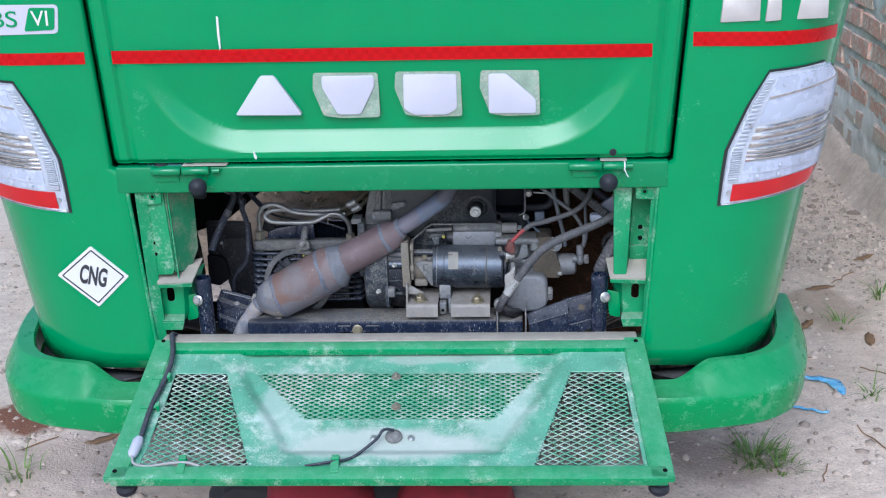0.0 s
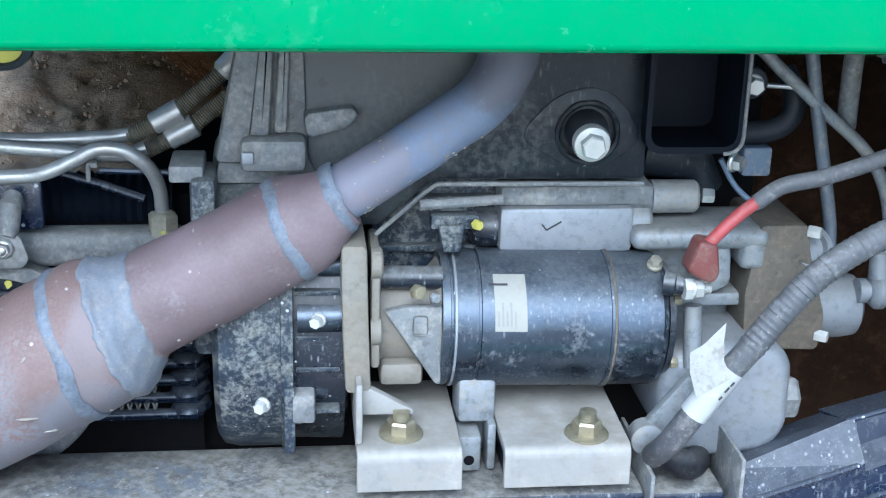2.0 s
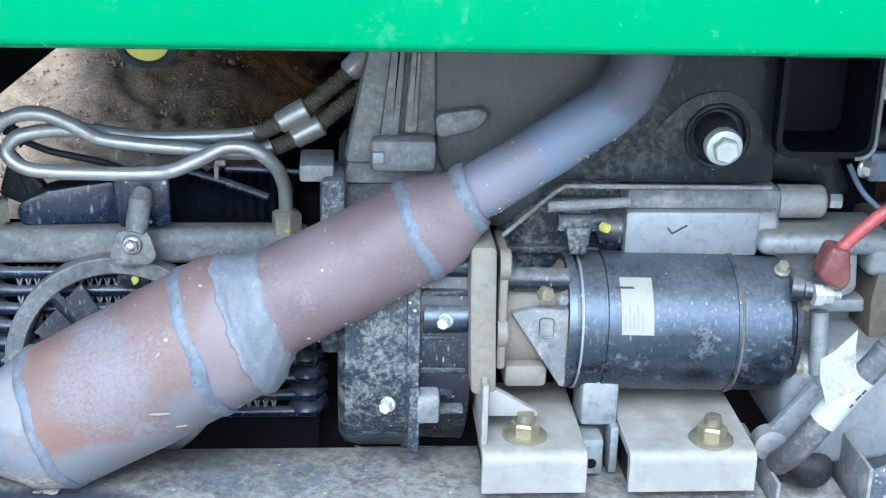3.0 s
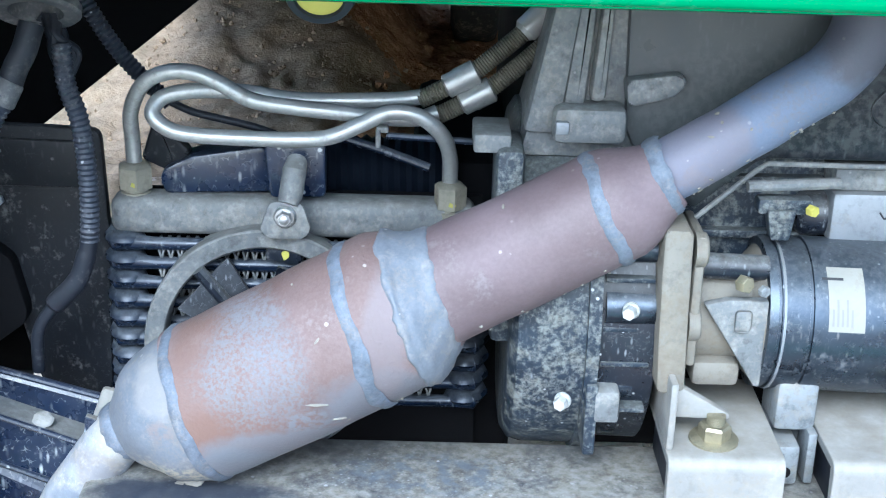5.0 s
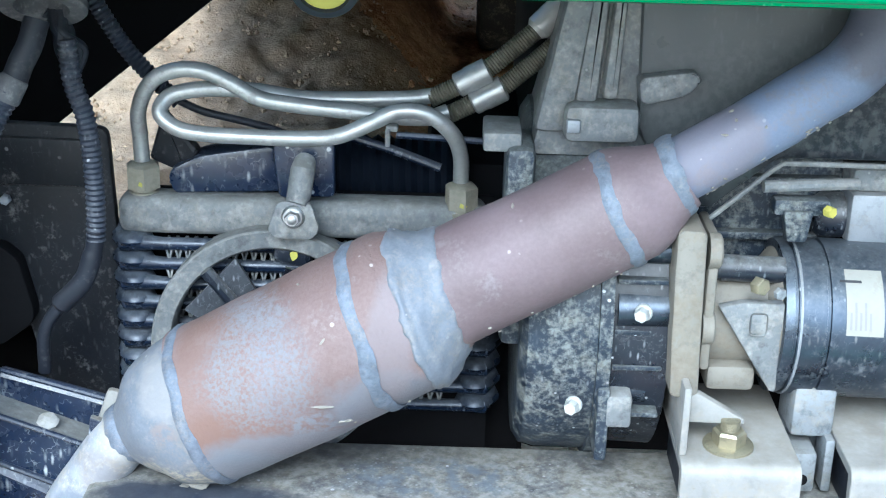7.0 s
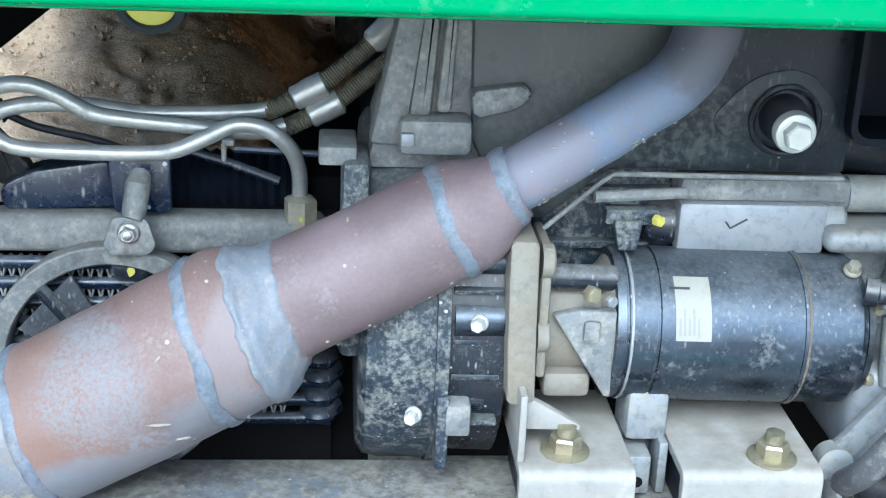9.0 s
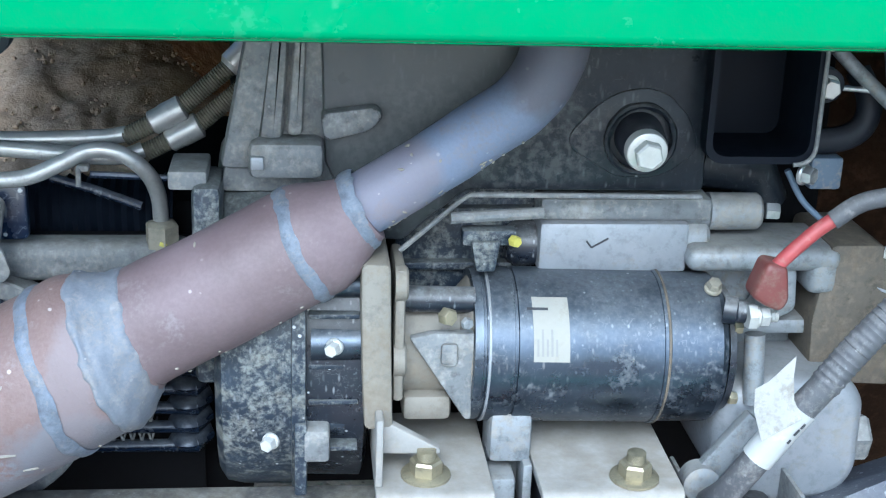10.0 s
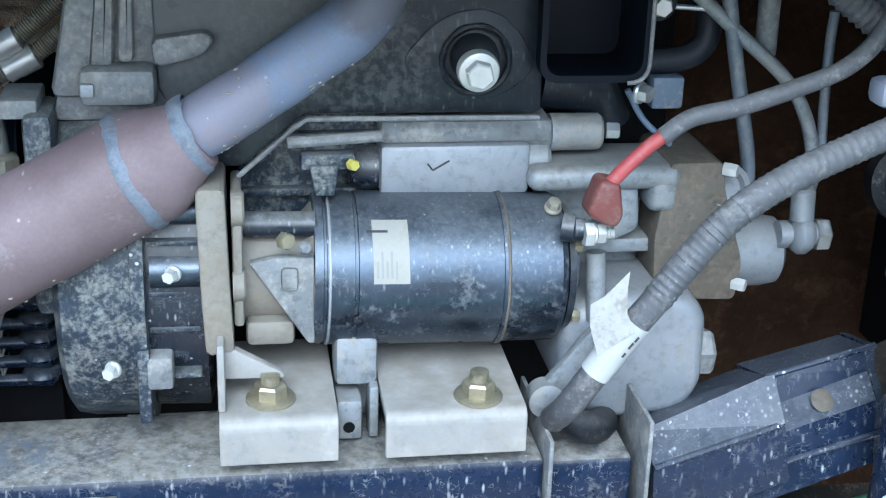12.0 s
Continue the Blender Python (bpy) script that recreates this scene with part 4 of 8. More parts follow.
# ---------- tail lamps ----------
def tail_lamp(side):
    left = [(0.596, 0.143), (0.567, 0.093), (0.536, 0.020), (0.531, -0.020), (0.527, -0.066)]
    right = [(0.690, 0.148), (0.711, 0.120), (0.708, 0.030), (0.700, -0.010), (0.668, -0.050)]

    def chain(pts, t):
        k = t * (len(pts) - 1)
        i = min(int(k), len(pts) - 2)
        a, b = Vector(pts[i]), Vector(pts[i + 1])
        return a.lerp(b, k - i)

    def at(u, v, lift):
        a, b = chain(left, v), chain(right, v)
        q = a.lerp(b, u)
        x = min(q.x, half_width(q.y) - 0.002)
        return Vector((side * x, skin_y(x, q.y) - lift * 0.9, q.y)) + Vector((side * lift * 0.6 * u, 0, 0))

    def patch(u0, u1, v0, v1, lift, nu=16, nv=18, crown=0.0):
        bm = B()
        rows = []
        for j in range(nv + 1):
            row = []
            for i in range(nu + 1):
                a, b = i / nu, j / nv
                k = min(1.0, 4 * min(a, 1 - a, b, 1 - b) + 0.15)
                row.append(bm.verts.new(at(u0 + (u1 - u0) * a, v0 + (v1 - v0) * b, lift + crown * (1 - (1 - k) ** 2))))
            rows.append(row)
        for r0, r1 in zip(rows, rows[1:]):
            for i in range(nu):
                bm.faces.new((r0[i], r0[i + 1], r1[i + 1], r1[i]))
        edge = [e for e in bm.edges if len(e.link_faces) == 1]
        ext = bmesh.ops.extrude_edge_only(bm, edges=edge)
        for v in [g for g in ext["geom"] if isinstance(g, bmesh.types.BMVert)]:
            v.co.y += 0.010
        return bm

    lamp = part("tail_lamp", patch(-0.03, 1.03, -0.02, 1.025, 0.003), M_GASKET, quarter_panel[side], "clear-lens tail lamp with a red lower reflector")
    part("rim", patch(0.0, 1.0, 0.0, 1.0, 0.005, crown=0.004), M_LAMPWHITE, lamp)
    part("indicator_chamber", patch(0.17, 0.97, 0.05, 0.36, 0.011), M_LAMPBODY, lamp)
    part("brake_chamber", patch(0.16, 0.95, 0.63, 0.815, 0.011), M_LAMPBODY, lamp)
    for k in range(6):
        v = 0.375 + k * 0.041
        part("reflector_rib", patch(0.16, 0.97, v, v + 0.030, 0.010, 12, 3, 0.004), M_LAMPRIB, lamp)
    part("red_reflector", patch(0.09, 0.97, 0.83, 0.98, 0.0115), M_LAMPRED, lamp, "red retro-reflector strip")
    # fluted strip along the inner edge
    for k in range(34):
        v = 0.05 + k * 0.0225
        part("flute", patch(0.035, 0.125, v, v + 0.012, 0.011, 4, 2, 0.0015), M_LAMPWHITE, lamp)
    part("chamber_step", patch(0.17, 0.97, 0.205, 0.225, 0.0125, 12, 2), M_LAMPRIB, lamp)
    part("chamber_step", patch(0.16, 0.95, 0.735, 0.748, 0.0125, 12, 2), M_LAMPWHITE, lamp)
    for u, v in ((0.3, 0.12), (0.6, 0.12), (0.3, 0.70), (0.5, 0.70), (0.7, 0.70), (0.3, 0.78), (0.5, 0.78)):
        p, q = at(u, v, 0.013), at(u, v, 0.017)
        bm = B()
        lathe(bm, p, q - p, [(0, 0.0036), (0.0012, 0.0030), (0.0018, 0.0016)], 12)
        part("led_dome", bm, M_LAMPWHITE, lamp)
    for u, v in ((0.10, 0.37), (0.06, 0.90)):
        p, q = at(u, v, 0.010), at(u, v, 0.017)
        bm = B()
        lathe(bm, p, q - p, [(0, 0.0035), (0.002, 0.003)], 10)
        part("lamp_screw", bm, M_STEEL, lamp)
    lens = part("lens", patch(0.0, 1.0, 0.0, 1.0, 0.016, crown=0.007), M_GLASS, lamp, "clear plastic lens")
    lens.visible_shadow = False


tail_lamp(-1)
tail_lamp(1)


# ---------- opening posts ----------
def post(side):
    """Green pressed channel, shelf and slotted bracket at a side of the opening."""
    def X(x):
        return x if side > 0 else 0.018 - x

    def at(*pts):
        return [(X(x), y, z) for x, y, z in pts]

    def sp(bm, x0, x1, *rest, **kw):
        return span(bm, min(X(x0), X(x1)), max(X(x0), X(x1)), *rest, **kw)

    bm = B()
    if side > 0:
        prism(bm, [(0.359, -0.036), (0.389, -0.036), (0.382, -0.188), (0.378, -0.197), (0.366, -0.197), (0.361, -0.190)], 0.014, 0.019, 0.0015)
    else:
        prism(bm, [(-0.420, -0.036), (-0.375, -0.036), (-0.365, -0.172), (-0.369, -0.184), (-0.408, -0.186)], 0.014, 0.019, 0.0015)
    p = part("door_post", bm, M_GREEN_DUSTY, rickshaw, "dusty green pressed steel post beside the opening")
    bm = B()
    slab(bm, at((0.388, 0.018, -0.036), (0.380, 0.018, -0.195), (0.388, 0.056, -0.185), (0.393, 0.056, -0.036)), 0.002)
    part("post_web", bm, M_GREEN_DUSTY, p)
    bm = B()
    if side > 0:
        slab(bm, [(0.361, 0.018, -0.036), (0.363, 0.018, -0.192), (0.366, 0.058, -0.185), (0.366, 0.058, -0.036)], 0.002)
    else:
        slab(bm, [(-0.374, 0.017, -0.036), (-0.366, 0.017, -0.180), (-0.353, 0.060, -0.193), (-0.336, 0.060, -0.152), (-0.337, 0.060, -0.036)], 0.002)
    part("post_web", bm, M_GREEN_SANDY if side < 0 else M_GREEN_DUSTY, p)
    if side < 0:
        for x, z in ((-0.3965, -0.129), (-0.3945, -0.148)):
            bm = B()
            lathe(bm, (x, 0.0142, z), (0, -1, 0), [(0, 0.0030), (0.0005, 0.0030)], 14)
            part("hole", bm, M_UNDER_SHADE, p)
    bm = B()
    sp(bm, 0.385, 0.440, 0.056, 0.060, -0.200, -0.020)
    part("recessed_web", bm, M_GREEN_DUSTY, p)
    bm = B()
    sp(bm, 0.390, 0.428, 0.050, 0.056, -0.182, -0.152, bev=0.001)
    part("web_step", bm, M_GREEN_DUSTY, p)
    for zz in (-0.122, -0.141):
        bm = B()
        lathe(bm, (X(0.407), 0.0558, zz), (0, -1, 0), [(0, 0.0040), (0.0006, 0.0040)], 16)
        part("hole", bm, M_UNDER_SHADE, p)
    bm = B()
    slab(bm, at((0.421, 0.012, -0.036), (0.4065, 0.012, -0.340), (0.4210, 0.004, -0.340), (0.436, 0.004, -0.036)), 0.002)
    slab(bm, at((0.421, 0.012, -0.036), (0.4065, 0.012, -0.340), (0.4200, 0.060, -0.340), (0.430, 0.060, -0.036)), 0.002)
    part("edge_flange", bm, M_GREEN_DUSTY, p)
    bm = B()
    prism(bm, rounded([(X(0.394), -0.036), (X(0.423), -0.036), (X(0.423), -0.062), (X(0.394), -0.060)], 0.004, 3), 0.008, 0.011, 0.0006)
    part("tab", bm, M_GREEN_DUSTY, p)
    bm = B()
    lathe(bm, (X(0.408), 0.0082, -0.048), (0, -1, 0), [(0, 0.0060), (0.0015, 0.0058), (0.0016, 0.003), (0.0006, 0.0028)], 18)
    part("tab_nut", bm, M_GREEN_RAIL, p)
    bm = B()
    lathe(bm, (X(0.408), 0.0076, -0.048), (0, -1, 0), [(0, 0.0028), (0.0004, 0.0028)], 12)
    part("tab_hole", bm, M_UNDER_SHADE, p)
    # shelf, rising towards the back
    bm = B()
    slab(bm, at((0.355, 0.008, -0.196), (0.412, 0.004, -0.197), (0.426, 0.052, -0.178), (0.392, 0.056, -0.177), (0.350, 0.078, -0.176)), 0.003)
    part("shelf", bm, M_LEDGE, p, "sand-covered green shelf")
    bm = B()
    slab(bm, at((0.355, 0.006, -0.1965), (0.412, 0.002, -0.1975), (0.412, 0.004, -0.2035), (0.355, 0.008, -0.2025)), 0.002)
    part("shelf_lip", bm, M_GREEN_DUSTY, p)
    # slotted plate, with the slot as a real opening
    bm = B()
    for quad in ([(0.376, -0.202), (0.392, -0.202), (0.391, -0.270), (0.379, -0.270)], [(0.405, -0.202), (0.416, -0.202), (0.414, -0.270), (0.404, -0.270)],
                 [(0.392, -0.202), (0.405, -0.202), (0.405, -0.212), (0.392, -0.212)], [(0.3915, -0.238), (0.4045, -0.238), (0.404, -0.270), (0.391, -0.270)]):
        prism(bm, [(X(x), z) for x, z in quad], 0.030, 0.033)
    part("slotted_plate", bm, M_GREEN_DUSTY, p)
    for zz, up in ((-0.2185, 1), (-0.2315, -1)):
        bm = B()
        arc = [(X(0.3985) + 0.0065 * math.cos(k * math.pi / 8), zz + up * 0.0065 * math.sin(k * math.pi / 8)) for k in range(9)]
        prism(bm, arc + [(X(0.3985) - 0.0067, zz + up * 0.0070), (X(0.3985) + 0.0067, zz + up * 0.0070)], 0.0302, 0.0328)
        part("slot_corner", bm, M_GREEN_DUSTY, p)
    bm = B()
    slab(bm, at((0.377, 0.031, -0.200), (0.379, 0.031, -0.270), (0.372, 0.078, -0.256), (0.350, 0.078, -0.186)), 0.002)
    part("bracket_side", bm, M_GREEN_DUSTY, p)
    bm = B()
    slab(bm, at((0.377, 0.030, -0.262), (0.414, 0.030, -0.262), (0.410, 0.010, -0.267), (0.374, 0.010, -0.267)), 0.002)
    slab(bm, at((0.374, 0.010, -0.267), (0.410, 0.010, -0.267), (0.409, 0.012, -0.281), (0.378, 0.012, -0.281)), 0.002)
    part("lower_ledge", bm, M_GREEN_DUSTY, p, "dusty green ledge")
    bm = B()
    prism(bm, rounded([(X(0.352), -0.226), (X(0.374), -0.231), (X(0.376), -0.276), (X(0.357), -0.272)], 0.005, 4), 0.040, 0.043, 0.0008)
    part("stay_tab", bm, M_GREEN, p)
    # frame tube with an open mouth
    bm = B()
    c0, c1 = Vector((X(0.3405 if side > 0 else 0.346), 0.044, -0.200)), Vector((X(0.3400 if side > 0 else 0.342), 0.050, -0.36))
    d = (c1 - c0).normalized()
    lathe(bm, c0, d, [(0.030, 0.0105), (0.0, 0.0108), (0.0, 0.0135), (0.004, 0.0148), (0.012, 0.0142), (0.05, 0.0138), (0.075, 0.0132), (0.165, 0.0132)], 24)
    tube = part("frame_tube", bm, M_NAVYGLOSS, rickshaw, "black steel frame tube with an open top")
    bm = B()
    bolt(bm, (X(0.349 if side > 0 else 0.353), 0.0305, -0.236), (0.25 * side, -1, 0.1), 0.0062, 0.006, 1.45)
    part("tube_bolt", bm, M_STEEL, tube)
    if side > 0:
        bm = B()
        prism(bm, rounded([(0.3275, -0.3020), (0.3345, -0.3010), (0.3350, -0.3120), (0.3310, -0.3300), (0.3290, -0.3480), (0.3270, -0.3480)], 0.002, 3), 0.0335, 0.0400, 0.0010)
        part("paint_run", bm, M_PLATE, tube, "dried white paint run")
    return p


post(1)
post(-1)

# ---------- open engine lid ----------
LID_O = Vector((0.004, -0.010, -0.3005))
LID_V = Vector((0.0, -0.930, -0.3665)).normalized()
LID_N = Vector((0.0, -0.3665, 0.930)).normalized()
LID_LEN = 0.300


def lid_half(v):
    return 0.405 + 0.023 * v / LID_LEN


def lid_at(u, v, h=0.0):
    """A place on the lid: u across, v from the hinge outwards, h above its face."""
    return LID_O + Vector((u, 0, 0)) + LID_V * v + LID_N * h


def lid_box(bm, u0, u1, v0, v1, h0, h1, bev=0.0):
    turn = Matrix((Vector((1, 0, 0)), -LID_V, LID_N)).transposed()
    return box(bm, lid_at((u0 + u1) / 2, (v0 + v1) / 2, (h0 + h1) / 2), (u1 - u0, v1 - v0, h1 - h0), bev, turn)


def inside(poly, x, y):
    hit = False
    for (x0, y0), (x1, y1) in zip(poly, poly[1:] + poly[:1]):
        if (y0 > y) != (y1 > y) and x < (x1 - x0) * (y - y0) / (y1 - y0) + x0:
            hit = not hit
    return hit


MESH_L = [(-0.358, 0.069), (-0.276, 0.069), (-0.213, 0.268), (-0.378, 0.268)]
MESH_R = [(0.284, 0.070), (0.366, 0.070), (0.384, 0.268), (0.222, 0.268)]
MESH_C = [(-0.226, 0.062), (0.236, 0.063), (0.158, 0.163), (-0.136, 0.162)]


def lid_height(u, v):
    """The pressed hollow in the middle of the lid."""
    k = abs(u - 0.005)
    wall = 0.262 - 0.09 * smoothstep(0.04, 0.25, v) - 0.004
    a = smoothstep(wall + 0.012, wall - 0.012, k)
    b = smoothstep(0.250, 0.228, v)
    return -0.010 * a * b + 0.0007 * noise.noise((u * 14, v * 14, 7.7))


def build_lid():
    nu, nv = 300, 104
    verts, faces, index = [], [], {}

    def vert(i, j):
        if (i, j) not in index:
            v = 0.016 + (LID_LEN - 0.032) * j / nv
            u = (lid_half(v) - 0.014) * (-1 + 2 * i / nu)
            index[i, j] = len(verts)
            verts.append(lid_at(u, v, lid_height(u, v)))
        return index[i, j]

    for j in range(nv):
        for i in range(nu):
            v = 0.016 + (LID_LEN - 0.032) * (j + 0.5) / nv
            u = (lid_half(v) - 0.014) * (-1 + 2 * (i + 0.5) / nu)
            if not (inside(MESH_L, u, v) or inside(MESH_R, u, v) or inside(MESH_C, u, v)):
                faces.append((vert(i, j), vert(i + 1, j), vert(i + 1, j + 1), vert(i, j + 1)))
    me = bpy.data.meshes.new("lid")
    me.from_pydata([tuple(v) for v in verts], [], faces)
    bm = B()
    bm.from_mesh(me)
    lid = part("engine_lid", bm, M_GREEN_LID, rickshaw, "dusty green engine lid with mesh vents, folded down open", sharp=60)
    lid.modifiers.new("sheet", "SOLIDIFY").thickness = 0.0015

    # frame rails
    turn = Matrix((Vector((1, 0, 0)), -LID_V, LID_N)).transposed()
    for s in (-1, 1):
        bm = B()
        pts = [(s * lid_half(0), -0.004), (s * lid_half(LID_LEN), LID_LEN), (s * (lid_half(LID_LEN) - 0.036), LID_LEN), (s * (lid_half(0) - 0.034), -0.004)]
        lo = [bm.verts.new(lid_at(u, v, -0.004)) for u, v in pts]
        hi = [bm.verts.new(lid_at(u, v, 0.009)) for u, v in pts]
        fs = [bm.faces.new(lo), bm.faces.new(hi)] + [bm.faces.new((lo[i], lo[(i + 1) % 4], hi[(i + 1) % 4], hi[i])) for i in range(4)]
        bmesh.ops.recalc_face_normals(bm, faces=fs)
        bmesh.ops.bevel(bm, geom=list(bm.edges), offset=0.002, segments=2, affect="EDGES")
        part("side_rail", bm, M_GREEN_FRAME, lid)
    bm = B()
    lid_box(bm, -lid_half(LID_LEN) + 0.010, lid_half(LID_LEN) - 0.010, 0.276, 0.302, -0.008, 0.009, 0.002)
    part("front_rail", bm, M_GREEN_FRAME, lid)
    bm = B()
    lid_box(bm, -lid_half(0) + 0.02, lid_half(0) - 0.02, 0.004, 0.024, -0.004, 0.010, 0.002)
    part("rear_rail_strip", bm, M_GREEN_FRAME, lid)
    bm = B()
    span(bm, -0.392, 0.400, -0.014, 0.020, -0.3005, -0.2925, 0.002)
    part("hinge_flange", bm, M_LEDGE, lid, "sand-covered hinge flange")

    # expanded metal
    def expanded(poly, h, pu=0.0200, pv=0.0165, w=0.0012):
        bm = B()
        us, vs = [p[0] for p in poly], [p[1] for p in poly]
        j = 0
        v = min(vs) - pv
        while v < max(vs) + pv:
            u = min(us) - pu + (pu / 2 if j % 2 else 0)
            while u < max(us) + pu:
                for d in (-1, 1):
                    a, b = (u, v), (u + d * pu / 2, v + pv / 2)
                    if inside(poly, (a[0] + b[0]) / 2, (a[1] + b[1]) / 2):
                        q = [lid_at(a[0], a[1] - w, h), lid_at(b[0], b[1] - w, h + 0.0006), lid_at(b[0], b[1] + w, h + 0.0018), lid_at(a[0], a[1] + w, h + 0.0012)]
                        top = [bm.verts.new(p) for p in q]
                        low = [bm.verts.new(p - LID_N * 0.0014) for p in q]
                        bm.faces.new(top), bm.faces.new(low[::-1])
                        for k in range(4):
                            bm.faces.new((top[k], low[k], low[(k + 1) % 4], top[(k + 1) % 4]))
                u += pu
            v += pv / 2
            j += 1
        return bm

    part("side_mesh", expanded(MESH_L, -0.001, 0.0185, 0.0112, 0.0015), M_MESH, lid, "dusty expanded metal mesh")
    part("side_mesh", expanded(MESH_R, -0.001, 0.0185, 0.0112, 0.0014), M_MESH, lid, "green expanded metal mesh")
    part("centre_mesh", expanded([(-0.230, 0.060), (0.240, 0.061), (0.160, 0.166), (-0.138, 0.165)], -0.0085, 0.0165, 0.0090, 0.0015), M_MESH, lid, "dusty expanded metal mesh")
    bm = B()
    slab(bm, [lid_at(u * 1.06, v + dv, -0.019) for (u, v), dv in zip(MESH_C, (-0.01, -0.01, 0.01, 0.01))], 0.0015)
    part("mesh_backing", bm, M_GREEN, lid, "green plate behind the mesh")

    for u, v in ((0.001, 0.072), (0.005, 0.140)):
        bm = B()
        bolt(bm, lid_at(u, v, -0.006), LID_N, 0.0052, 0.0050, 1.45, 0.004)
        part("lid_bolt", bm, M_NUT, lid)
    for u, v in ((-0.026, 0.207), (0.032, 0.207)):
        bm = B()
        bolt(bm, lid_at(u, v, -0.006), LID_N, 0.0045, 0.004, 1.2)
        part("lid_bolt", bm, M_STEEL, lid)
    bm = B()
    lathe(bm, lid_at(0.005, 0.204, -0.006), LID_N, [(0, 0.0135), (0.003, 0.013), (0.004, 0.010), (0.006, 0.008), (0.007, 0.004)], 22)
    part("lamp_grommet", bm, M_CASE, lid)
    wire = B()
    hose(wire, [lid_at(0.005, 0.198, 0.003), lid_at(-0.010, 0.204, 0.010), lid_at(-0.022, 0.222, 0.006), lid_at(-0.055, 0.255, 0.004), lid_at(-0.085, 0.268, 0.009), lid_at(-0.125, 0.272, 0.004)], 0.0024, 10)
    part("lamp_wire", wire, M_LOOM, lid, "black wire to the lamp grommet")
    for u, v, along in ((-0.079, 0.277, False), (-0.312, 0.277, False), (-0.378, 0.085, True), (-0.384, 0.150, True)):
        bm = B()
        if along:
            lid_box(bm, u - 0.016, u + 0.014, v - 0.006, v + 0.006, 0.009, 0.0105, 0.0005)
            lid_box(bm, u + 0.009, u + 0.015, v - 0.006, v + 0.006, 0.0, 0.014, 0.002)
        else:
            lid_box(bm, u - 0.006, u + 0.006, v - 0.016, v + 0.014, 0.009, 0.0105, 0.0005)
            lid_box(bm, u - 0.006, u + 0.006, v - 0.020, v - 0.010, 0.0, 0.014, 0.002)
        part("wire_clip", bm, M_GREEN_FRAME, lid)
    loom = B()
    hose(loom, [(-0.372, 0.03, -0.300), (-0.376, 0.002, -0.286), (-0.372, -0.018, -0.290), lid_at(-0.368, 0.045, 0.014), lid_at(-0.372, 0.09, 0.010), lid_at(-0.382, 0.15, 0.010), lid_at(-0.386, 0.222, 0.010)], 0.0042, 10)
    part("wiring_loom", loom, M_LOOM, lid, "grey taped wire loom along the lid edge")
    bm = B()
    sweep(bm, [lid_at(-0.387, 0.220, 0.010), lid_at(-0.388, 0.226, 0.010), lid_at(-0.391, 0.250, 0.010), lid_at(-0.391, 0.258, 0.010)], [0.006, 0.0085, 0.008, 0.005], 16)
    part("connector_sleeve", bm, M_LETTER, lid, "white plastic connector sleeve")
    bm = B()
    hose(bm, [lid_at(-0.391, 0.256, 0.010), lid_at(-0.386, 0.270, 0.008), lid_at(-0.366, 0.275, 0.007), lid_at(-0.335, 0.270, 0.008), lid_at(-0.305, 0.270, 0.010), lid_at(-0.285, 0.274, 0.006)], 0.0022, 10)
    part("wire_tail", bm, M_WHITE, lid)
    for u in (-0.398, 0.406):
        bm = B()
        lathe(bm, lid_at(u, 0.292, -0.006), -LID_N, [(0, 0.008), (0.010, 0.008), (0.012, 0.015), (0.018, 0.016), (0.024, 0.012)], 20)
        part("rubber_foot", bm, M_RUBBER, lid)
    for u, v in ((-0.418, 0.292), (0.420, 0.292), (-0.398, 0.006), (0.398, 0.012)):
        bm = B()
        lathe(bm, lid_at(u * 0.985, v - 0.006, 0.0088), LID_N, [(0, 0.0038), (0.0006, 0.0036)], 14)
        part("rail_hole", bm, M_UNDER_SHADE, lid)
    return lid


build_lid()

# ---------- exhaust ----------
AX = [(-0.284, -0.335, 0.0115), (-0.274, -0.312, 0.0115), (-0.262, -0.294, 0.0115), (-0.250, -0.277, 0.0120), (-0.242, -0.2695, 0.0125)]


def axis_pts(rows, y=0.10):
    return [(x, y, z) for x, z, _ in rows], [r for _, _, r in rows]


def lumpy(bm, amount, scale):
    """Uneven the surface a little."""
    bm.normal_update()
    for v in bm.verts:
        v.co += v.normal * amount * noise.noise(v.co * scale)
    return bm


def fine_rows(rows, n=5):
    line = smooth_path(rows, n)
    return [tuple(q) for q in line]


bm = B()
rows = [(-0.206, -0.2535, 0.0385), (-0.186, -0.2425, 0.0391), (-0.162, -0.230, 0.0391), (-0.1275, -0.2105, 0.0391), (-0.1130, -0.2022, 0.0386), (-0.1090, -0.2000, 0.0340)]
sweep(bm, *axis_pts(fine_rows(rows, 8)), 56)
muffler = part("exhaust_muffler", lumpy(bm, 0.0010, 45), M_RUST2, rickshaw, "rusty exhaust muffler with grey weld seams")
bm = B()
rows = [(-0.1015, -0.1955, 0.0278), (-0.080, -0.1835, 0.0272), (-0.050, -0.1675, 0.0269), (-0.0185, -0.150, 0.0267), (-0.0130, -0.1468, 0.0262), (-0.0070, -0.1430, 0.0240), (-0.0005, -0.1385, 0.0200), (0.0075, -0.1330, 0.0160)]
sweep(bm, *axis_pts(fine_rows(rows, 5)), 48)
part("silencer_neck", lumpy(bm, 0.0005, 60), M_RUST, muffler, "mauve red-oxide exhaust sleeve")
bm = B()
rows = [(-0.243, -0.2700, 0.0150), (-0.236, -0.2665, 0.0235), (-0.228, -0.2625, 0.0310), (-0.218, -0.2585, 0.0355), (-0.2055, -0.2533, 0.0389)]
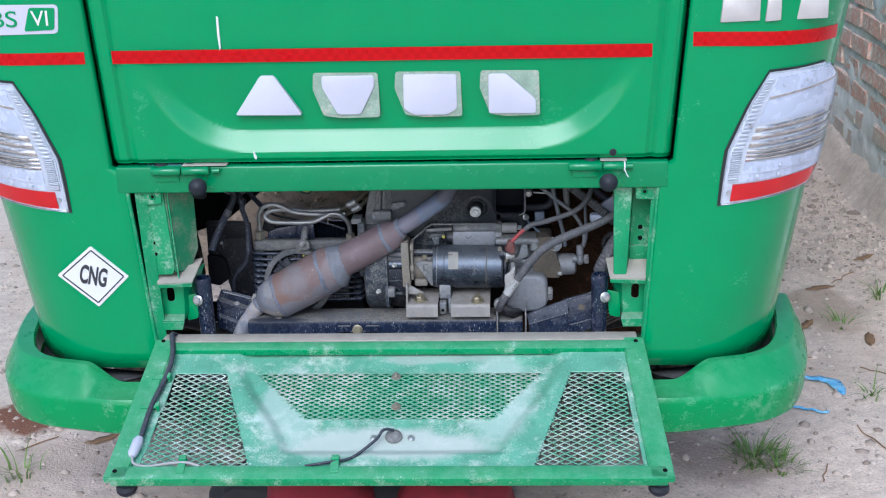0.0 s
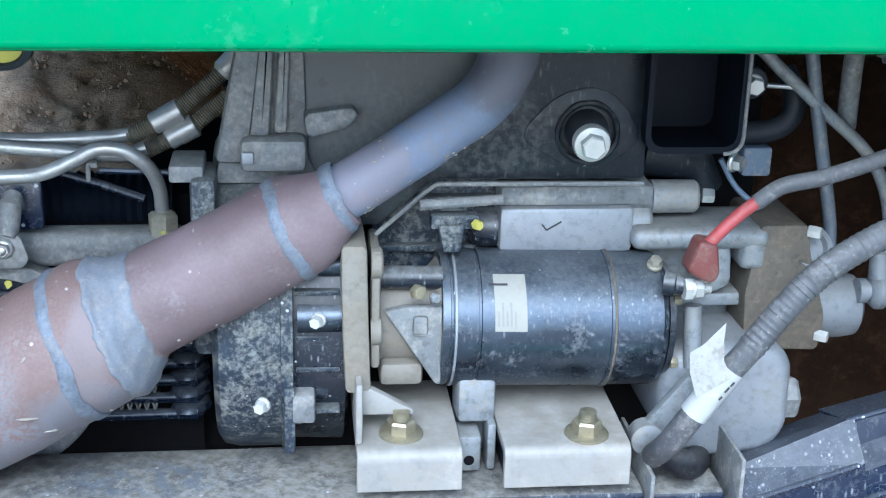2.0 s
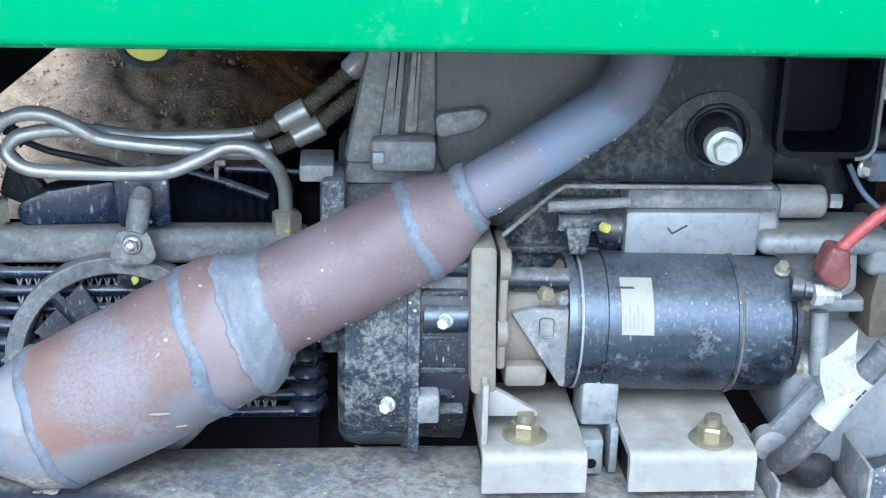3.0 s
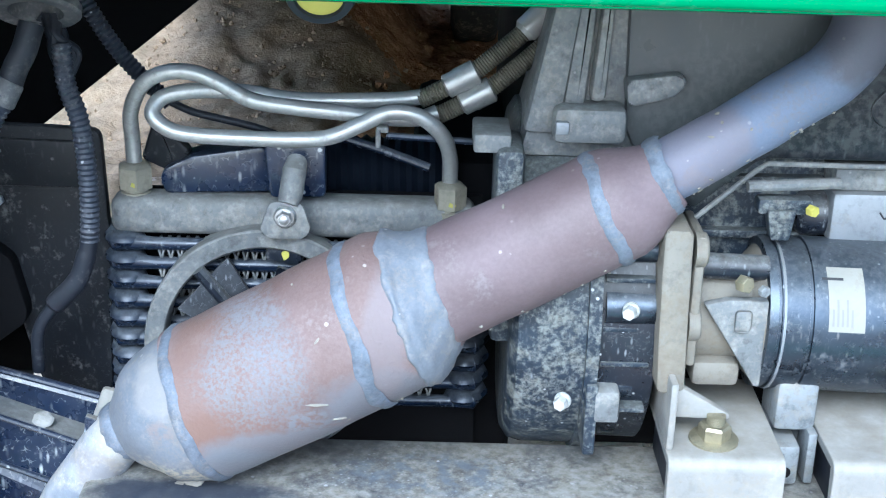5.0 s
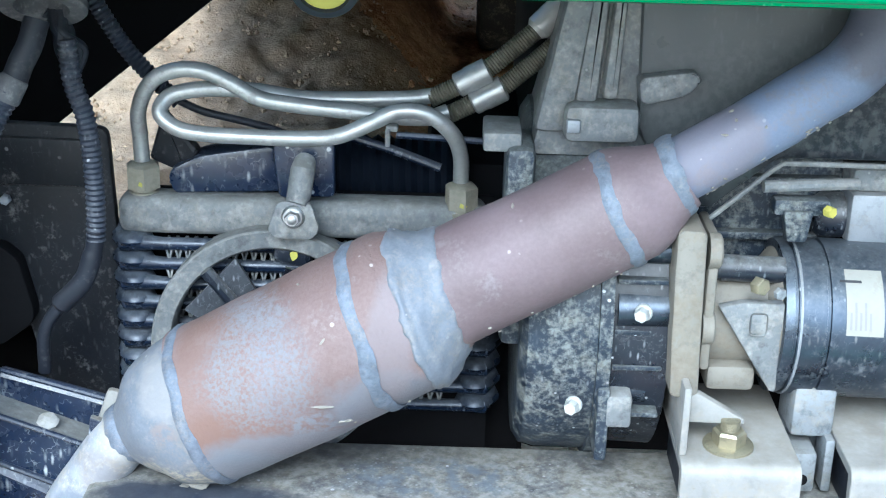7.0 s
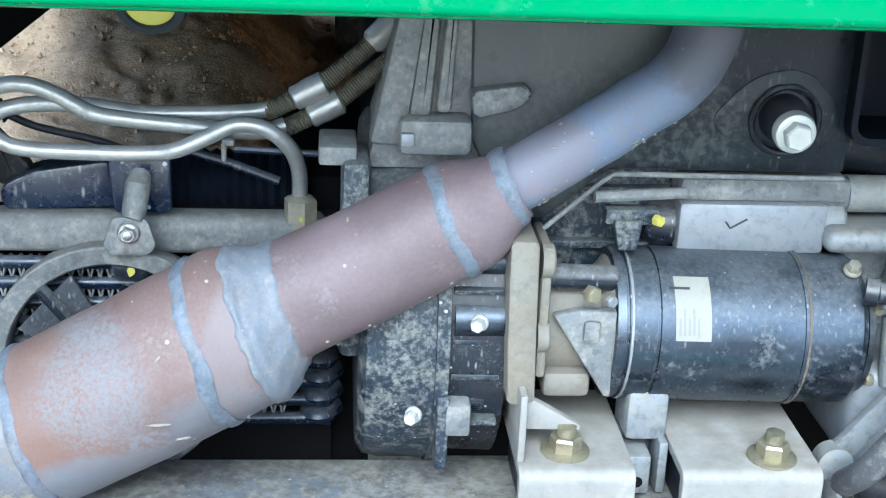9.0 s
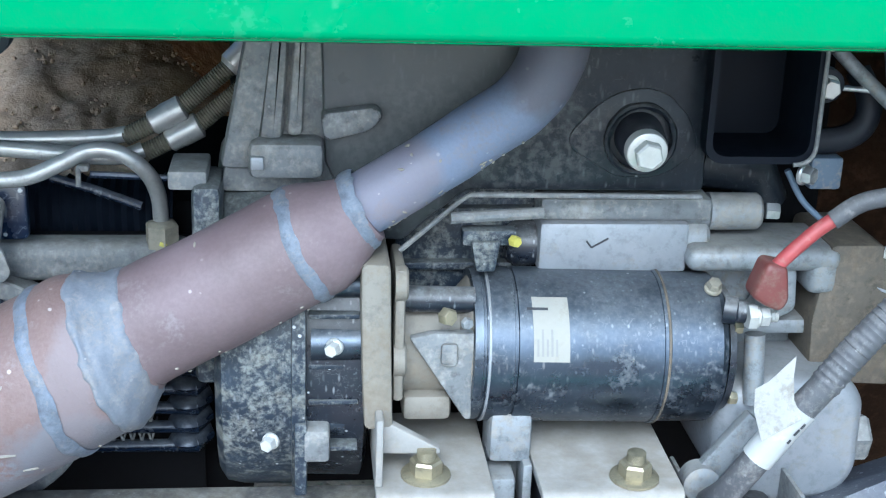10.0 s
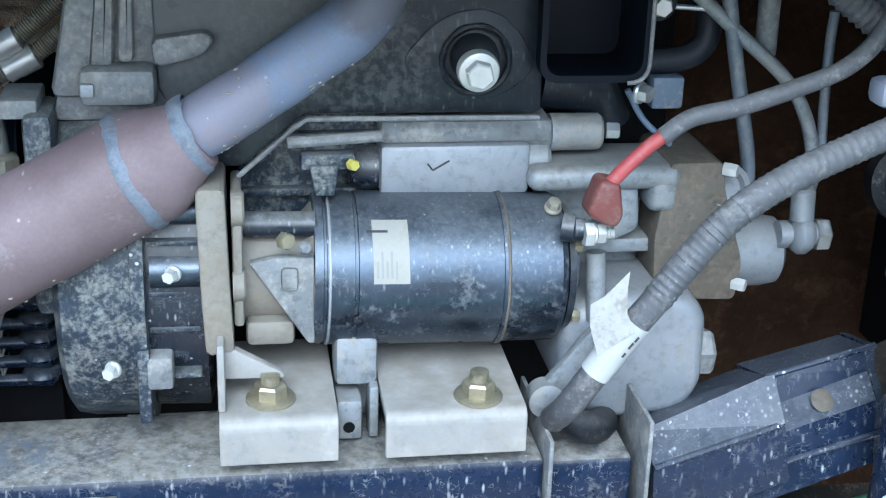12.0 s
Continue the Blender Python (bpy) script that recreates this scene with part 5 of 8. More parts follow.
sweep(bm, *axis_pts(fine_rows(rows, 5)), 48)
part("end_cone", lumpy(bm, 0.0012, 60), M_HEAT, muffler, "blued steel end cone")


def heat_band(rows, seed):
    """A wide weld and heat band with uneven edges."""
    rows = fine_rows(rows, 4)
    bm = B()
    seg = 72
    rings = []
    n = len(rows)
    for i, (x, z, r) in enumerate(rows):
        e = abs(2 * i / (n - 1) - 1)
        ring = []
        for k in range(seg):
            a = k * math.tau / seg
            ca, sa = math.cos(a), math.sin(a)
            push = 0.0055 * sa + 0.0026 * e ** 2 * noise.noise((ca * 2.2 + seed, sa * 2.2, i / n * 1.5)) + 0.0018 * e * noise.noise((ca * 7 + seed, sa * 7, i / n))
            rr = float(np.interp(x + 0.87 * push, (-0.125, -0.111, -0.106, -0.100, -0.094, -0.08), (0.0389, 0.0386, 0.0366, 0.0316, 0.0279, 0.0272))) + 0.0013 - 0.0026 * e ** 6 + 0.0012 * noise.noise((ca * 6, sa * 6, seed + i * 0.35))
            ring.append(bm.verts.new((x + 0.87 * push + 0.49 * rr * sa * -1, 0.10 + rr * ca, z + 0.49 * push + 0.87 * rr * sa)))
        rings.append(ring)
    for r0, r1 in zip(rings, rings[1:]):
        for k in range(seg):
            bm.faces.new((r0[k], r0[(k + 1) % seg], r1[(k + 1) % seg], r1[k]))
    return bm


bm = B()
sweep(bm, *axis_pts([(-0.1160, -0.2040, 0.0388), (-0.1115, -0.2014, 0.0386), (-0.1060, -0.1983, 0.0362), (-0.1000, -0.1948, 0.0312), (-0.0940, -0.1914, 0.0276)]), 48)
part("front_cone", bm, M_RUST2, muffler, "red-oxide cone")
part("blued_band", heat_band([(-0.1110, -0.2010, 0.0390), (-0.1085, -0.1997, 0.0388), (-0.1055, -0.1980, 0.0362), (-0.1010, -0.1953, 0.0318), (-0.0945, -0.1916, 0.0282), (-0.0915, -0.1899, 0.0274)], 3.0), M_HEAT, muffler, "blue-grey heat band", sharp=70)
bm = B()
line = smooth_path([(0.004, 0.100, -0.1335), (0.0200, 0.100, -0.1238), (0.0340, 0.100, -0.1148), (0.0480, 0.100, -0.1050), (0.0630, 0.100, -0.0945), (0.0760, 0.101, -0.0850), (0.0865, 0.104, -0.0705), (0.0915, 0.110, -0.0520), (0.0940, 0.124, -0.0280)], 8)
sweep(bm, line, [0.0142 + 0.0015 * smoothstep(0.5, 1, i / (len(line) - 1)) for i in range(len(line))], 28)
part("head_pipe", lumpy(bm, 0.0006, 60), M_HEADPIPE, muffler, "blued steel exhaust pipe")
bm = B()
sweep(bm, smooth_path([(x, 0.10, z) for x, z, _ in AX], 6), [0.0140] * 24 + [0.0135], 24)
part("tail_pipe", bm, M_ASHPIPE, muffler, "ash-grey tail pipe")


def weld(x, z, dx, dz, r, w, seed, skew=0.0):
    """A lumpy weld bead round the exhaust."""
    rnd = random.Random(seed)
    d = Vector((dx, 0, dz)).normalized()
    u = Vector((0, 1, 0))
    v = d.cross(u)
    bm = B()
    n, m = 72, 8
    rings = []
    for k in range(n):
        a = k * math.tau / n
        wob = 0.0022 * noise.noise((math.cos(a) * 1.8, math.sin(a) * 1.8, seed * 3.1)) * min(1, r / 0.03) + 0.0006 * noise.noise((math.cos(a) * 8, math.sin(a) * 8, seed * 1.7))
        wob += skew * math.sin(a)
        ww = w * (1 + 0.35 * noise.noise((math.cos(a) * 5, math.sin(a) * 5, seed * 5.3)))
        c = Vector((x, 0.10, z)) + d * wob
        rad = u * math.cos(a) + v * math.sin(a)
        rings.append([bm.verts.new(c + rad * (r - 0.0003 + math.sin(j * math.tau / m) * 0.0011 * rnd.uniform(0.85, 1.1)) + d * math.cos(j * math.tau / m) * ww) for j in range(m)])
    for k in range(n):
        for j in range(m):
            a, b = rings[k], rings[(k + 1) % n]
            bm.faces.new((a[j], a[(j + 1) % m], b[(j + 1) % m], b[j]))
    part("weld_seam", bm, M_WELD, muffler, sharp=70)


weld(-0.2065, -0.2535, 0.87, 0.48, 0.0386, 0.0030, 1, 0.0045)
weld(-0.1285, -0.2112, 0.87, 0.49, 0.0393, 0.0036, 2, 0.0065)
weld(-0.0195, -0.1505, 0.86, 0.50, 0.0268, 0.0034, 5, 0.003)
weld(0.0045, -0.1350, 0.84, 0.54, 0.0178, 0.0042, 6, 0.0025)
weld(-0.2430, -0.2700, 0.75, 0.66, 0.0152, 0.0040, 7)



def crust(at, size, seed):
    """A small dried clod stuck to the exhaust."""
    bm = B()
    bmesh.ops.create_icosphere(bm, subdivisions=3, radius=1.0)
    for v in bm.verts:
        k = 1 + 0.35 * noise.noise(v.co * 1.6 + Vector((seed, 0, 0))) + 0.15 * noise.noise(v.co * 5 + Vector((seed, 0, 0)))
        v.co = Vector(at) + Vector((v.co.x * size[0], v.co.y * size[1], v.co.z * size[2])) * k
    part("mud_crust", bm, M_CRUST, muffler, "cream dried mud")


for k, (x, y, z, sx, sz) in enumerate(((-0.2380, 0.0840, -0.2560, 0.0035, 0.0060), (-0.2360, 0.0830, -0.2650, 0.0030, 0.0040), (-0.2390, 0.0860, -0.2490, 0.0040, 0.0030), (-0.1480, 0.0635, -0.2340, 0.0060, 0.0007), (-0.1400, 0.0700, -0.2440, 0.0045, 0.0009), (-0.2150, 0.0860, -0.2910, 0.0040, 0.0016), (-0.2085, 0.0850, -0.2890, 0.0050, 0.0020), (-0.2000, 0.0840, -0.2850, 0.0030, 0.0014), (-0.2220, 0.0870, -0.2925, 0.0032, 0.0014))):
    crust((x, y, z), (sx, 0.0025, sz), k * 3.7)

# dried drops of pale mud along the exhaust
rnd = random.Random(5)
bm = B()
for (x0, z0, r0), (x1, z1, r1), count in (((-0.195, -0.247, 0.0391), (-0.120, -0.206, 0.0391), 8), ((-0.085, -0.1865, 0.0274), (-0.018, -0.150, 0.0267), 12), ((0.010, -0.130, 0.0146), (0.070, -0.0895, 0.0146), 30)):
    d = Vector((x1 - x0, 0, z1 - z0)).normalized()
    side = Vector((0, 1, 0)).cross(d)
    for _ in range(count):
        t = rnd.random()
        a = rnd.uniform(0.02, 0.28) * math.pi if rnd.random() < 0.75 else rnd.uniform(0.0, 1.0) * math.pi
        out = side * math.cos(a) - Vector((0, 1, 0)) * math.sin(a)
        c = Vector((x0, 0.10, z0)).lerp(Vector((x1, 0.10, z1)), t) + out * (r0 + (r1 - r0) * t)
        long, wide = rnd.uniform(0.0005, 0.0011) * (2.2 if rnd.random() < 0.12 else 1.0), rnd.uniform(0.0005, 0.0009)
        spin = rnd.uniform(0, math.pi)
        u = d * math.cos(spin) + out.cross(d) * math.sin(spin)
        w = out.cross(u)
        made = bmesh.ops.create_icosphere(bm, subdivisions=1, radius=1.0)
        for v in made["verts"]:
            v.co = c + (u * v.co.x * long + w * v.co.y * wide + out * v.co.z * 0.0006) * rnd.uniform(0.85, 1.15)
part("mud_specks", bm, M_CRUST, muffler, "scattered drops of dried pale mud", kind="stuff")

# ---------- frame cross beam and outer arms ----------
bm = B()
span(bm, -0.262, 0.168, 0.070, 0.135, -0.345, -0.2900, 0.004)
beam = part("cross_beam", bm, M_NAVY, rickshaw, "navy box-section cross beam with dusty top")
for x in (0.169, 0.2175):
    bm = B()
    box(bm, (x, 0.098, -0.308 if x < 0.2 else -0.306), (0.0024, 0.070, 0.062 if x < 0.2 else 0.074), 0.0008)
    part("gusset", bm, M_CASE, beam, "dusty thin gusset plate")
bm = B()
span(bm, 0.169, 0.2125, 0.072, 0.133, -0.345, -0.2925, 0.003)
part("beam_end", bm, M_NAVY, beam)
bm = B()
for x0, x1 in ((-0.105, -0.083), (-0.057, -0.034)):
    span(bm, x0, x1, 0.0655, 0.071, -0.318, -0.298, 0.001)
span(bm, -0.105, -0.034, 0.0655, 0.071, -0.330, -0.308, 0.001)
part("nut_bracket", bm, M_NAVY, beam)
bm = B()
bolt(bm, (-0.071, 0.065, -0.3045), (0, -1, 0.1), 0.0075, 0.006, 1.2)
part("beam_nut", bm, M_YELLOWZINC, beam)


def strip_arm(lines, cut, label, ribs=(), paint=None, ledge=None):
    """A pressed arm: strips between lines that run outwards, each line a pair of ends."""
    bm = B()
    (a0, a1), (b0, b1) = lines[0], lines[1]
    slab(bm, [a0, a1, b1, b0], 0.004)
    ob = part("outer_arm", bm, paint or M_NAVY, rickshaw, label)
    for k, ((a0, a1), (b0, b1)) in enumerate(zip(lines[1:], lines[2:])):
        bm = B()
        slab(bm, [a0, a1, b1, b0], 0.004)
        if k == ledge:
            part("arm_strip", bm, M_CASE, ob, "ledge filled with sandy dust")
        else:
            part("arm_strip", bm, paint or M_NAVY, ob)
    for a0, a1 in [lines[k] for k in ribs]:
        bm = B()
        sweep(bm, [Vector(a0) + Vector((0, -0.001, 0)), Vector(a1) + Vector((0, -0.001, 0))], 0.0016, 8)
        part("rib", bm, paint or M_NAVY, ob)
    bm = B()
    slab(bm, [q for q in cut], 0.004)
    part("arm_end", bm, paint or M_NAVY, ob)
    return ob


# inner arm: a dusty leaning face over a navy front
strip_arm([((0.2150, 0.128, -0.3000), (0.2830, 0.128, -0.2760)), ((0.2195, 0.087, -0.2870), (0.2850, 0.093, -0.2625)), ((0.2230, 0.071, -0.2985), (0.2860, 0.075, -0.2805)), ((0.2250, 0.069, -0.3380), (0.2910, 0.073, -0.3130))],
          [(0.2850, 0.093, -0.2625), (0.2860, 0.075, -0.2805), (0.2910, 0.073, -0.3130), (0.2880, 0.128, -0.3130), (0.2830, 0.128, -0.2760)], "navy inner frame arm, dusty on its leaning face", (2,), M_ARM)
# outer arm: three steps
strip_arm([((0.2840, 0.130, -0.2740), (0.3430, 0.130, -0.2580)), ((0.2855, 0.096, -0.2640), (0.3420, 0.096, -0.2485)), ((0.2870, 0.092, -0.2800), (0.3420, 0.092, -0.2600)), ((0.2870, 0.079, -0.2890), (0.3425, 0.079, -0.2700)), ((0.2780, 0.077, -0.3070), (0.3430, 0.077, -0.2880)), ((0.2640, 0.074, -0.3310), (0.3430, 0.074, -0.3030))],
          [(0.3420, 0.096, -0.2485), (0.3420, 0.092, -0.2600), (0.3425, 0.079, -0.2700), (0.3430, 0.077, -0.2880), (0.3430, 0.074, -0.3030), (0.3430, 0.130, -0.2970), (0.3430, 0.130, -0.2580)], "navy pressed steel frame arm with ridges", (1, 4), M_ARM)
bm = B()
lathe(bm, (0.3130, 0.0855, -0.2735), (0, -0.65, 0.76), [(0, 0.0062), (0.0006, 0.0050), (0.0009, 0.0020)], 14)
part("mud_splat", lumpy(bm, 0.001, 400), M_TAN, rickshaw, "dry mud splat on the frame arm")
# arm beside the tail pipe: a navy top strip, a sandy ledge and a splashed front
left_arm = strip_arm([((-0.3120, 0.1680, -0.2760), (-0.2610, 0.1680, -0.2910)), ((-0.3120, 0.1270, -0.2520), (-0.2560, 0.1270, -0.2675)), ((-0.3165, 0.1255, -0.2645), (-0.2630, 0.1255, -0.2837)), ((-0.3160, 0.1060, -0.2635), (-0.2640, 0.1060, -0.2820)), ((-0.3165, 0.1030, -0.2870), (-0.2690, 0.1030, -0.3060)), ((-0.3170, 0.1000, -0.2910), (-0.2720, 0.1000, -0.3125)), ((-0.3170, 0.1000, -0.3120), (-0.2720, 0.1000, -0.3330))],
          [(-0.2560, 0.1270, -0.2675), (-0.2630, 0.1255, -0.2837), (-0.2640, 0.1060, -0.2820), (-0.2690, 0.1030, -0.3060), (-0.2720, 0.1000, -0.3330), (-0.2720, 0.1650, -0.3330), (-0.2610, 0.1680, -0.2910)], "navy pressed steel frame arm with a sandy ledge", (1, 3, 4), M_NAVYGLOSS, 1)
bm = B()
slab(bm, [(-0.3120, 0.1270, -0.2520), (-0.3165, 0.1255, -0.2645), (-0.3160, 0.1060, -0.2635), (-0.3165, 0.1030, -0.2870), (-0.3170, 0.1000, -0.3120), (-0.3120, 0.1680, -0.3120), (-0.3120, 0.1680, -0.2760)], 0.004)
part("arm_end", bm, M_NAVYGLOSS, left_arm)
bm = B()
lathe(bm, (-0.2870, 0.1120, -0.2722), (0.15, -0.5, 0.85), [(0, 0.0052), (0.0008, 0.0045), (0.0012, 0.0018)], 14)
part("mud_splat", lumpy(bm, 0.0012, 400), M_FLAG, left_arm, "pale dry mud splat on the ledge")
bm = B()
prism(bm, rounded([(-0.2565, -0.2540), (-0.2440, -0.2570), (-0.2560, -0.2900), (-0.2680, -0.2850)], 0.002, 3), 0.112, 0.116, 0.0010)
part("link_plate", bm, M_MOUNT, left_arm, "pale dusty steel plate beside the tail pipe")
bm = B()
prism(bm, [(-0.262, -0.262), (-0.244, -0.268), (-0.246, -0.315), (-0.270, -0.315)], 0.098, 0.102, 0.0008)
part("beam_plate", bm, M_NAVY, beam)
for x0, z0, x1, z1 in ((0.24, -0.345, 0.40, -0.315), (-0.40, -0.31, -0.24, -0.35)):
    bm = B()
    sweep(bm, [(x0, 0.135, z0), (x1, 0.135, z1)], 0.011, 14)
    part("stay_rod", bm, M_DARK, rickshaw, "dark dusty stay rod")

# end of the leaf spring behind the frame tube
M_SPRING = mat("dusty_spring_steel", (0.11, 0.095, 0.085), 0.7, var=0.2, scale=70, dust=0.5, dust_col=(0.21, 0.175, 0.145), dust_scale=40, top=0.5, bump=0.3, grime=0.4)
spring = None
for k in range(5):
    bm = B()
    a, b = Vector((0.286 + 0.004 * k, 0.112, -0.3270 - 0.0050 * k)), Vector((0.400, 0.112, -0.2720 - 0.0062 * k))
    slab(bm, [a, b, b + Vector((0, 0.045, 0)), a + Vector((0, 0.045, 0))], 0.0040)
    if k == 0:
        spring = part("leaf_spring", bm, M_SPRING, rickshaw, "dusty brown leaf spring of stacked steel leaves")
    else:
        part("leaf", bm, M_SPRING, spring)
bm = B()
sweep(bm, [(0.300, 0.105, -0.3720), (0.425, 0.115, -0.3390)], 0.0085, 14)
part("stay_rod", bm, M_GREEN_DUSTY, rickshaw, "dusty green stay rod behind the lid")

# ---------- engine mounts ----------
def mount(x0, x1, bx, by):
    bm = B()
    prof = [(0.0660, -0.2830), (0.0660, -0.2665), (0.0664, -0.2640), (0.0675, -0.2620), (0.0692, -0.2607), (0.0715, -0.2602), (0.150, -0.2590), (0.150, -0.2630), (0.072, -0.2650), (0.0700, -0.2830)]
    lo = [bm.verts.new((x0, y, z)) for y, z in prof]
    hi = [bm.verts.new((x1, y, z)) for y, z in prof]
    bm.faces.new(lo), bm.faces.new(hi[::-1])
    for i in range(len(prof)):
        j = (i + 1) % len(prof)
        bm.faces.new((lo[i], lo[j], hi[j], hi[i]))
    bmesh.ops.recalc_face_normals(bm, faces=bm.faces)
    bmesh.ops.bevel(bm, geom=[e for e in bm.edges if len(e.link_faces) == 2], offset=0.0004, segments=1, affect="EDGES")
    m = part("engine_mount", bm, M_MOUNT, rickshaw, "grey folded steel engine mount bolted to the beam")
    bm = B()
    bolt(bm, (bx, by, -0.2597), (0.0, -0.05, 1), 0.0078, 0.0085, 1.5, 0.0060)
    part("mount_nut", bm, M_YELLOWZINC, m, "yellow zinc flange nut on a stud")
    bm = B()
    span(bm, x0 + 0.004, x1 - 0.004, 0.082, 0.132, -0.291, -0.266, 0.002)
    part("rubber_block", bm, M_RUBBER, m)
    return m


left_mount = mount(0.0135, 0.0680, 0.0375, 0.086)
mount(0.0900, 0.1570, 0.1355, 0.080)
bm = B()
prism(bm, [(0.0150, -0.2335), (0.0215, -0.2335), (0.0440, -0.2465), (0.0440, -0.2490), (0.0150, -0.2485)], 0.086, 0.092, 0.0010)
box(bm, (0.0150, 0.100, -0.243), (0.0035, 0.05, 0.034), 0.001)
part("mount_web", bm, M_MOUNT, left_mount)
bm = B()
span(bm, 0.0690, 0.0895, 0.100, 0.125, -0.2620, -0.2360, 0.003)
spacer = part("mount_spacer", bm, M_ALU, rickshaw, "grey cast spacer between the engine mounts")
for lug in ((0.0690, 0.0815, 0.092, 0.112, -0.2870, -0.2660, 0.002), (0.0850, 0.0895, 0.094, 0.112, -0.2870, -0.2600, 0.001), (0.0695, 0.0890, 0.118, 0.128, -0.2870, -0.2500, 0.001)):
    bm = B()
    span(bm, *lug)
    part("spacer_lug", bm, M_ALU, spacer)
bm = B()
lathe(bm, (0.0750, 0.0925, -0.2800), (0, -1, 0), [(0, 0.0030), (0.0008, 0.0029)], 14)
part("spacer_hole", bm, M_UNDER_SHADE, spacer, "dark bolt hole in the spacer")

# ---------- starter motor ----------
SC = Vector((0.0, 0.128, -0.2120))
sd = Vector((1, 0.0, -0.022)).normalized()


def on_starter(x):
    return Vector((x, SC.y, SC.z - 0.022 * (x - 0.12)))


bm = B()
x0 = 0.0585
prof = [(0.0, 0.030), (0.0005, 0.0365), (0.0045, 0.0372), (0.0048, 0.0363), (0.0060, 0.0363), (0.0062, 0.0374), (0.0190, 0.0374), (0.0193, 0.0365), (0.0207, 0.0365), (0.0210, 0.0376), (0.0895, 0.0376),
        (0.0897, 0.0382), (0.0925, 0.0382), (0.0927, 0.0372), (0.1180, 0.0370), (0.1210, 0.0352), (0.1225, 0.0310)]
lathe(bm, on_starter(x0), sd, prof, 56)
starter = part("starter_motor", bm, M_STARTER, rickshaw, "black starter motor splashed with dry mud", sharp=30)
bm = B()
lathe(bm, on_starter(0.1810), sd, [(0, 0.033), (0.0035, 0.032), (0.005, 0.026), (0.006, 0.012)], 40)
part("end_cap", bm, M_BLACK, starter)
for a in (40, 215, 330):
    bm = B()
    r = radians(a)
    bolt(bm, on_starter(0.1835) + Vector((0, -math.cos(r) * 0.031, math.sin(r) * 0.031)), sd, 0.0032, 0.004)
    part("through_bolt", bm, M_YELLOWZINC, starter)
for name, x, r in (("joint_ring", 0.1493, 0.0385), ("joint_ring", 0.0648, 0.0378)):
    bm = B()
    lathe(bm, on_starter(x), sd, [(0, r - 0.0012), (0.0006, r), (0.0016, r), (0.0022, r - 0.0012)], 56)
    part(name, bm, M_TAN if x > 0.1 else M_ALU_PALE, starter)


def wrap(name, x0, x1, a0, a1, r, material, parent, label="", n=10):
    """A sheet laid round the starter, between two angles up from its front."""
    bm = B()
    rows = []
    for i in range(n + 1):
        a = radians(a0 + (a1 - a0) * i / n)
        rows.append([bm.verts.new(on_starter(x) + Vector((0, -math.cos(a) * r, math.sin(a) * r))) for x in (x0, x1)])
    for p, q in zip(rows, rows[1:]):
        bm.faces.new((p[0], p[1], q[1], q[0]))
    return part(name, bm, material, parent, label)


wrap("rating_sticker", 0.0862, 0.1032, 10, 58, 0.0379, M_PAPER, starter, "dusty cream rating sticker")
for k in range(5):
    wrap("sticker_line", 0.0877 + 0.0022 * k, 0.0887 + 0.0022 * k, 14, 26 + (k * 7) % 14, 0.0381, M_GREYINK, starter)
wrap("pen_mark", 0.0835, 0.0935, 47, 49, 0.0382, M_INK, starter)
# nose: tan casting, ribs, window and the triangular web
bm = B()
lathe(bm, on_starter(0.0230), sd, [(0, 0.024), (0.002, 0.026), (0.030, 0.026), (0.036, 0.033)], 36)
part("drive_housing", bm, M_CREAM, starter, "dusty cast drive-end housing")
bm = B()
sweep(bm, [on_starter(0.026) + Vector((0, -0.016, 0.0285)), on_starter(0.060) + Vector((0, -0.016, 0.0285))], 0.0062, 14)
part("housing_boss", bm, M_BLACK, starter)
bm = B()
prism(bm, [(0.0290, -0.1950), (0.0400, -0.1925), (0.0590, -0.1925), (0.0590, -0.2365), (0.0560, -0.2365)], 0.096, 0.102, 0.0012)
box(bm, (0.0475, 0.0955, -0.2025), (0.008, 0.002, 0.011), 0.002)
part("housing_web", bm, M_CASE, starter, "dark triangular casting web")
bm = B()
span(bm, 0.027, 0.050, 0.100, 0.118, -0.2390, -0.2260, 0.003)
part("housing_rib", bm, M_CREAM, starter)
bm = B()
bolt(bm, (0.0445, 0.0965, -0.1835), (0.6, -1, 0.1), 0.0042, 0.005)
part("housing_screw", bm, M_YELLOWZINC, starter, "bright yellow zinc screw")
bm = B()
bolt(bm, (0.0540, 0.0930, -0.1855), (0.3, -1, 0), 0.0028, 0.003)
part("housing_screw", bm, M_ALU, starter)

bm = B()
bolt(bm, (0.1745, 0.1130, -0.1775), (0, -0.5, 0.85), 0.0036, 0.005, 1.2)
part("end_nut", bm, M_NUT, starter)

# mounting flange between bell housing and starter
bm = B()
prism(bm, rounded([(0.0060, -0.1550), (0.0190, -0.1555), (0.0200, -0.1950), (0.0215, -0.2360), (0.0085, -0.2360), (0.0072, -0.2100), (0.0062, -0.1760)], 0.003, 4), 0.086, 0.150, 0.0012)
flange = part("starter_flange", bm, M_CREAM, rickshaw, "pale cast aluminium starter flange")
for z in (-0.168, -0.205):
    bm = B()
    lathe(bm, (0.0215, 0.097, z), (1, 0, 0), [(0, 0.0085), (0.005, 0.0082), (0.006, 0.0070)], 20)
    part("flange_boss", bm, M_CREAM, flange)
bm = B()
span(bm, 0.0215, 0.0265, 0.092, 0.130, -0.225, -0.160, 0.002)
part("flange_rib", bm, M_CREAM, flange)

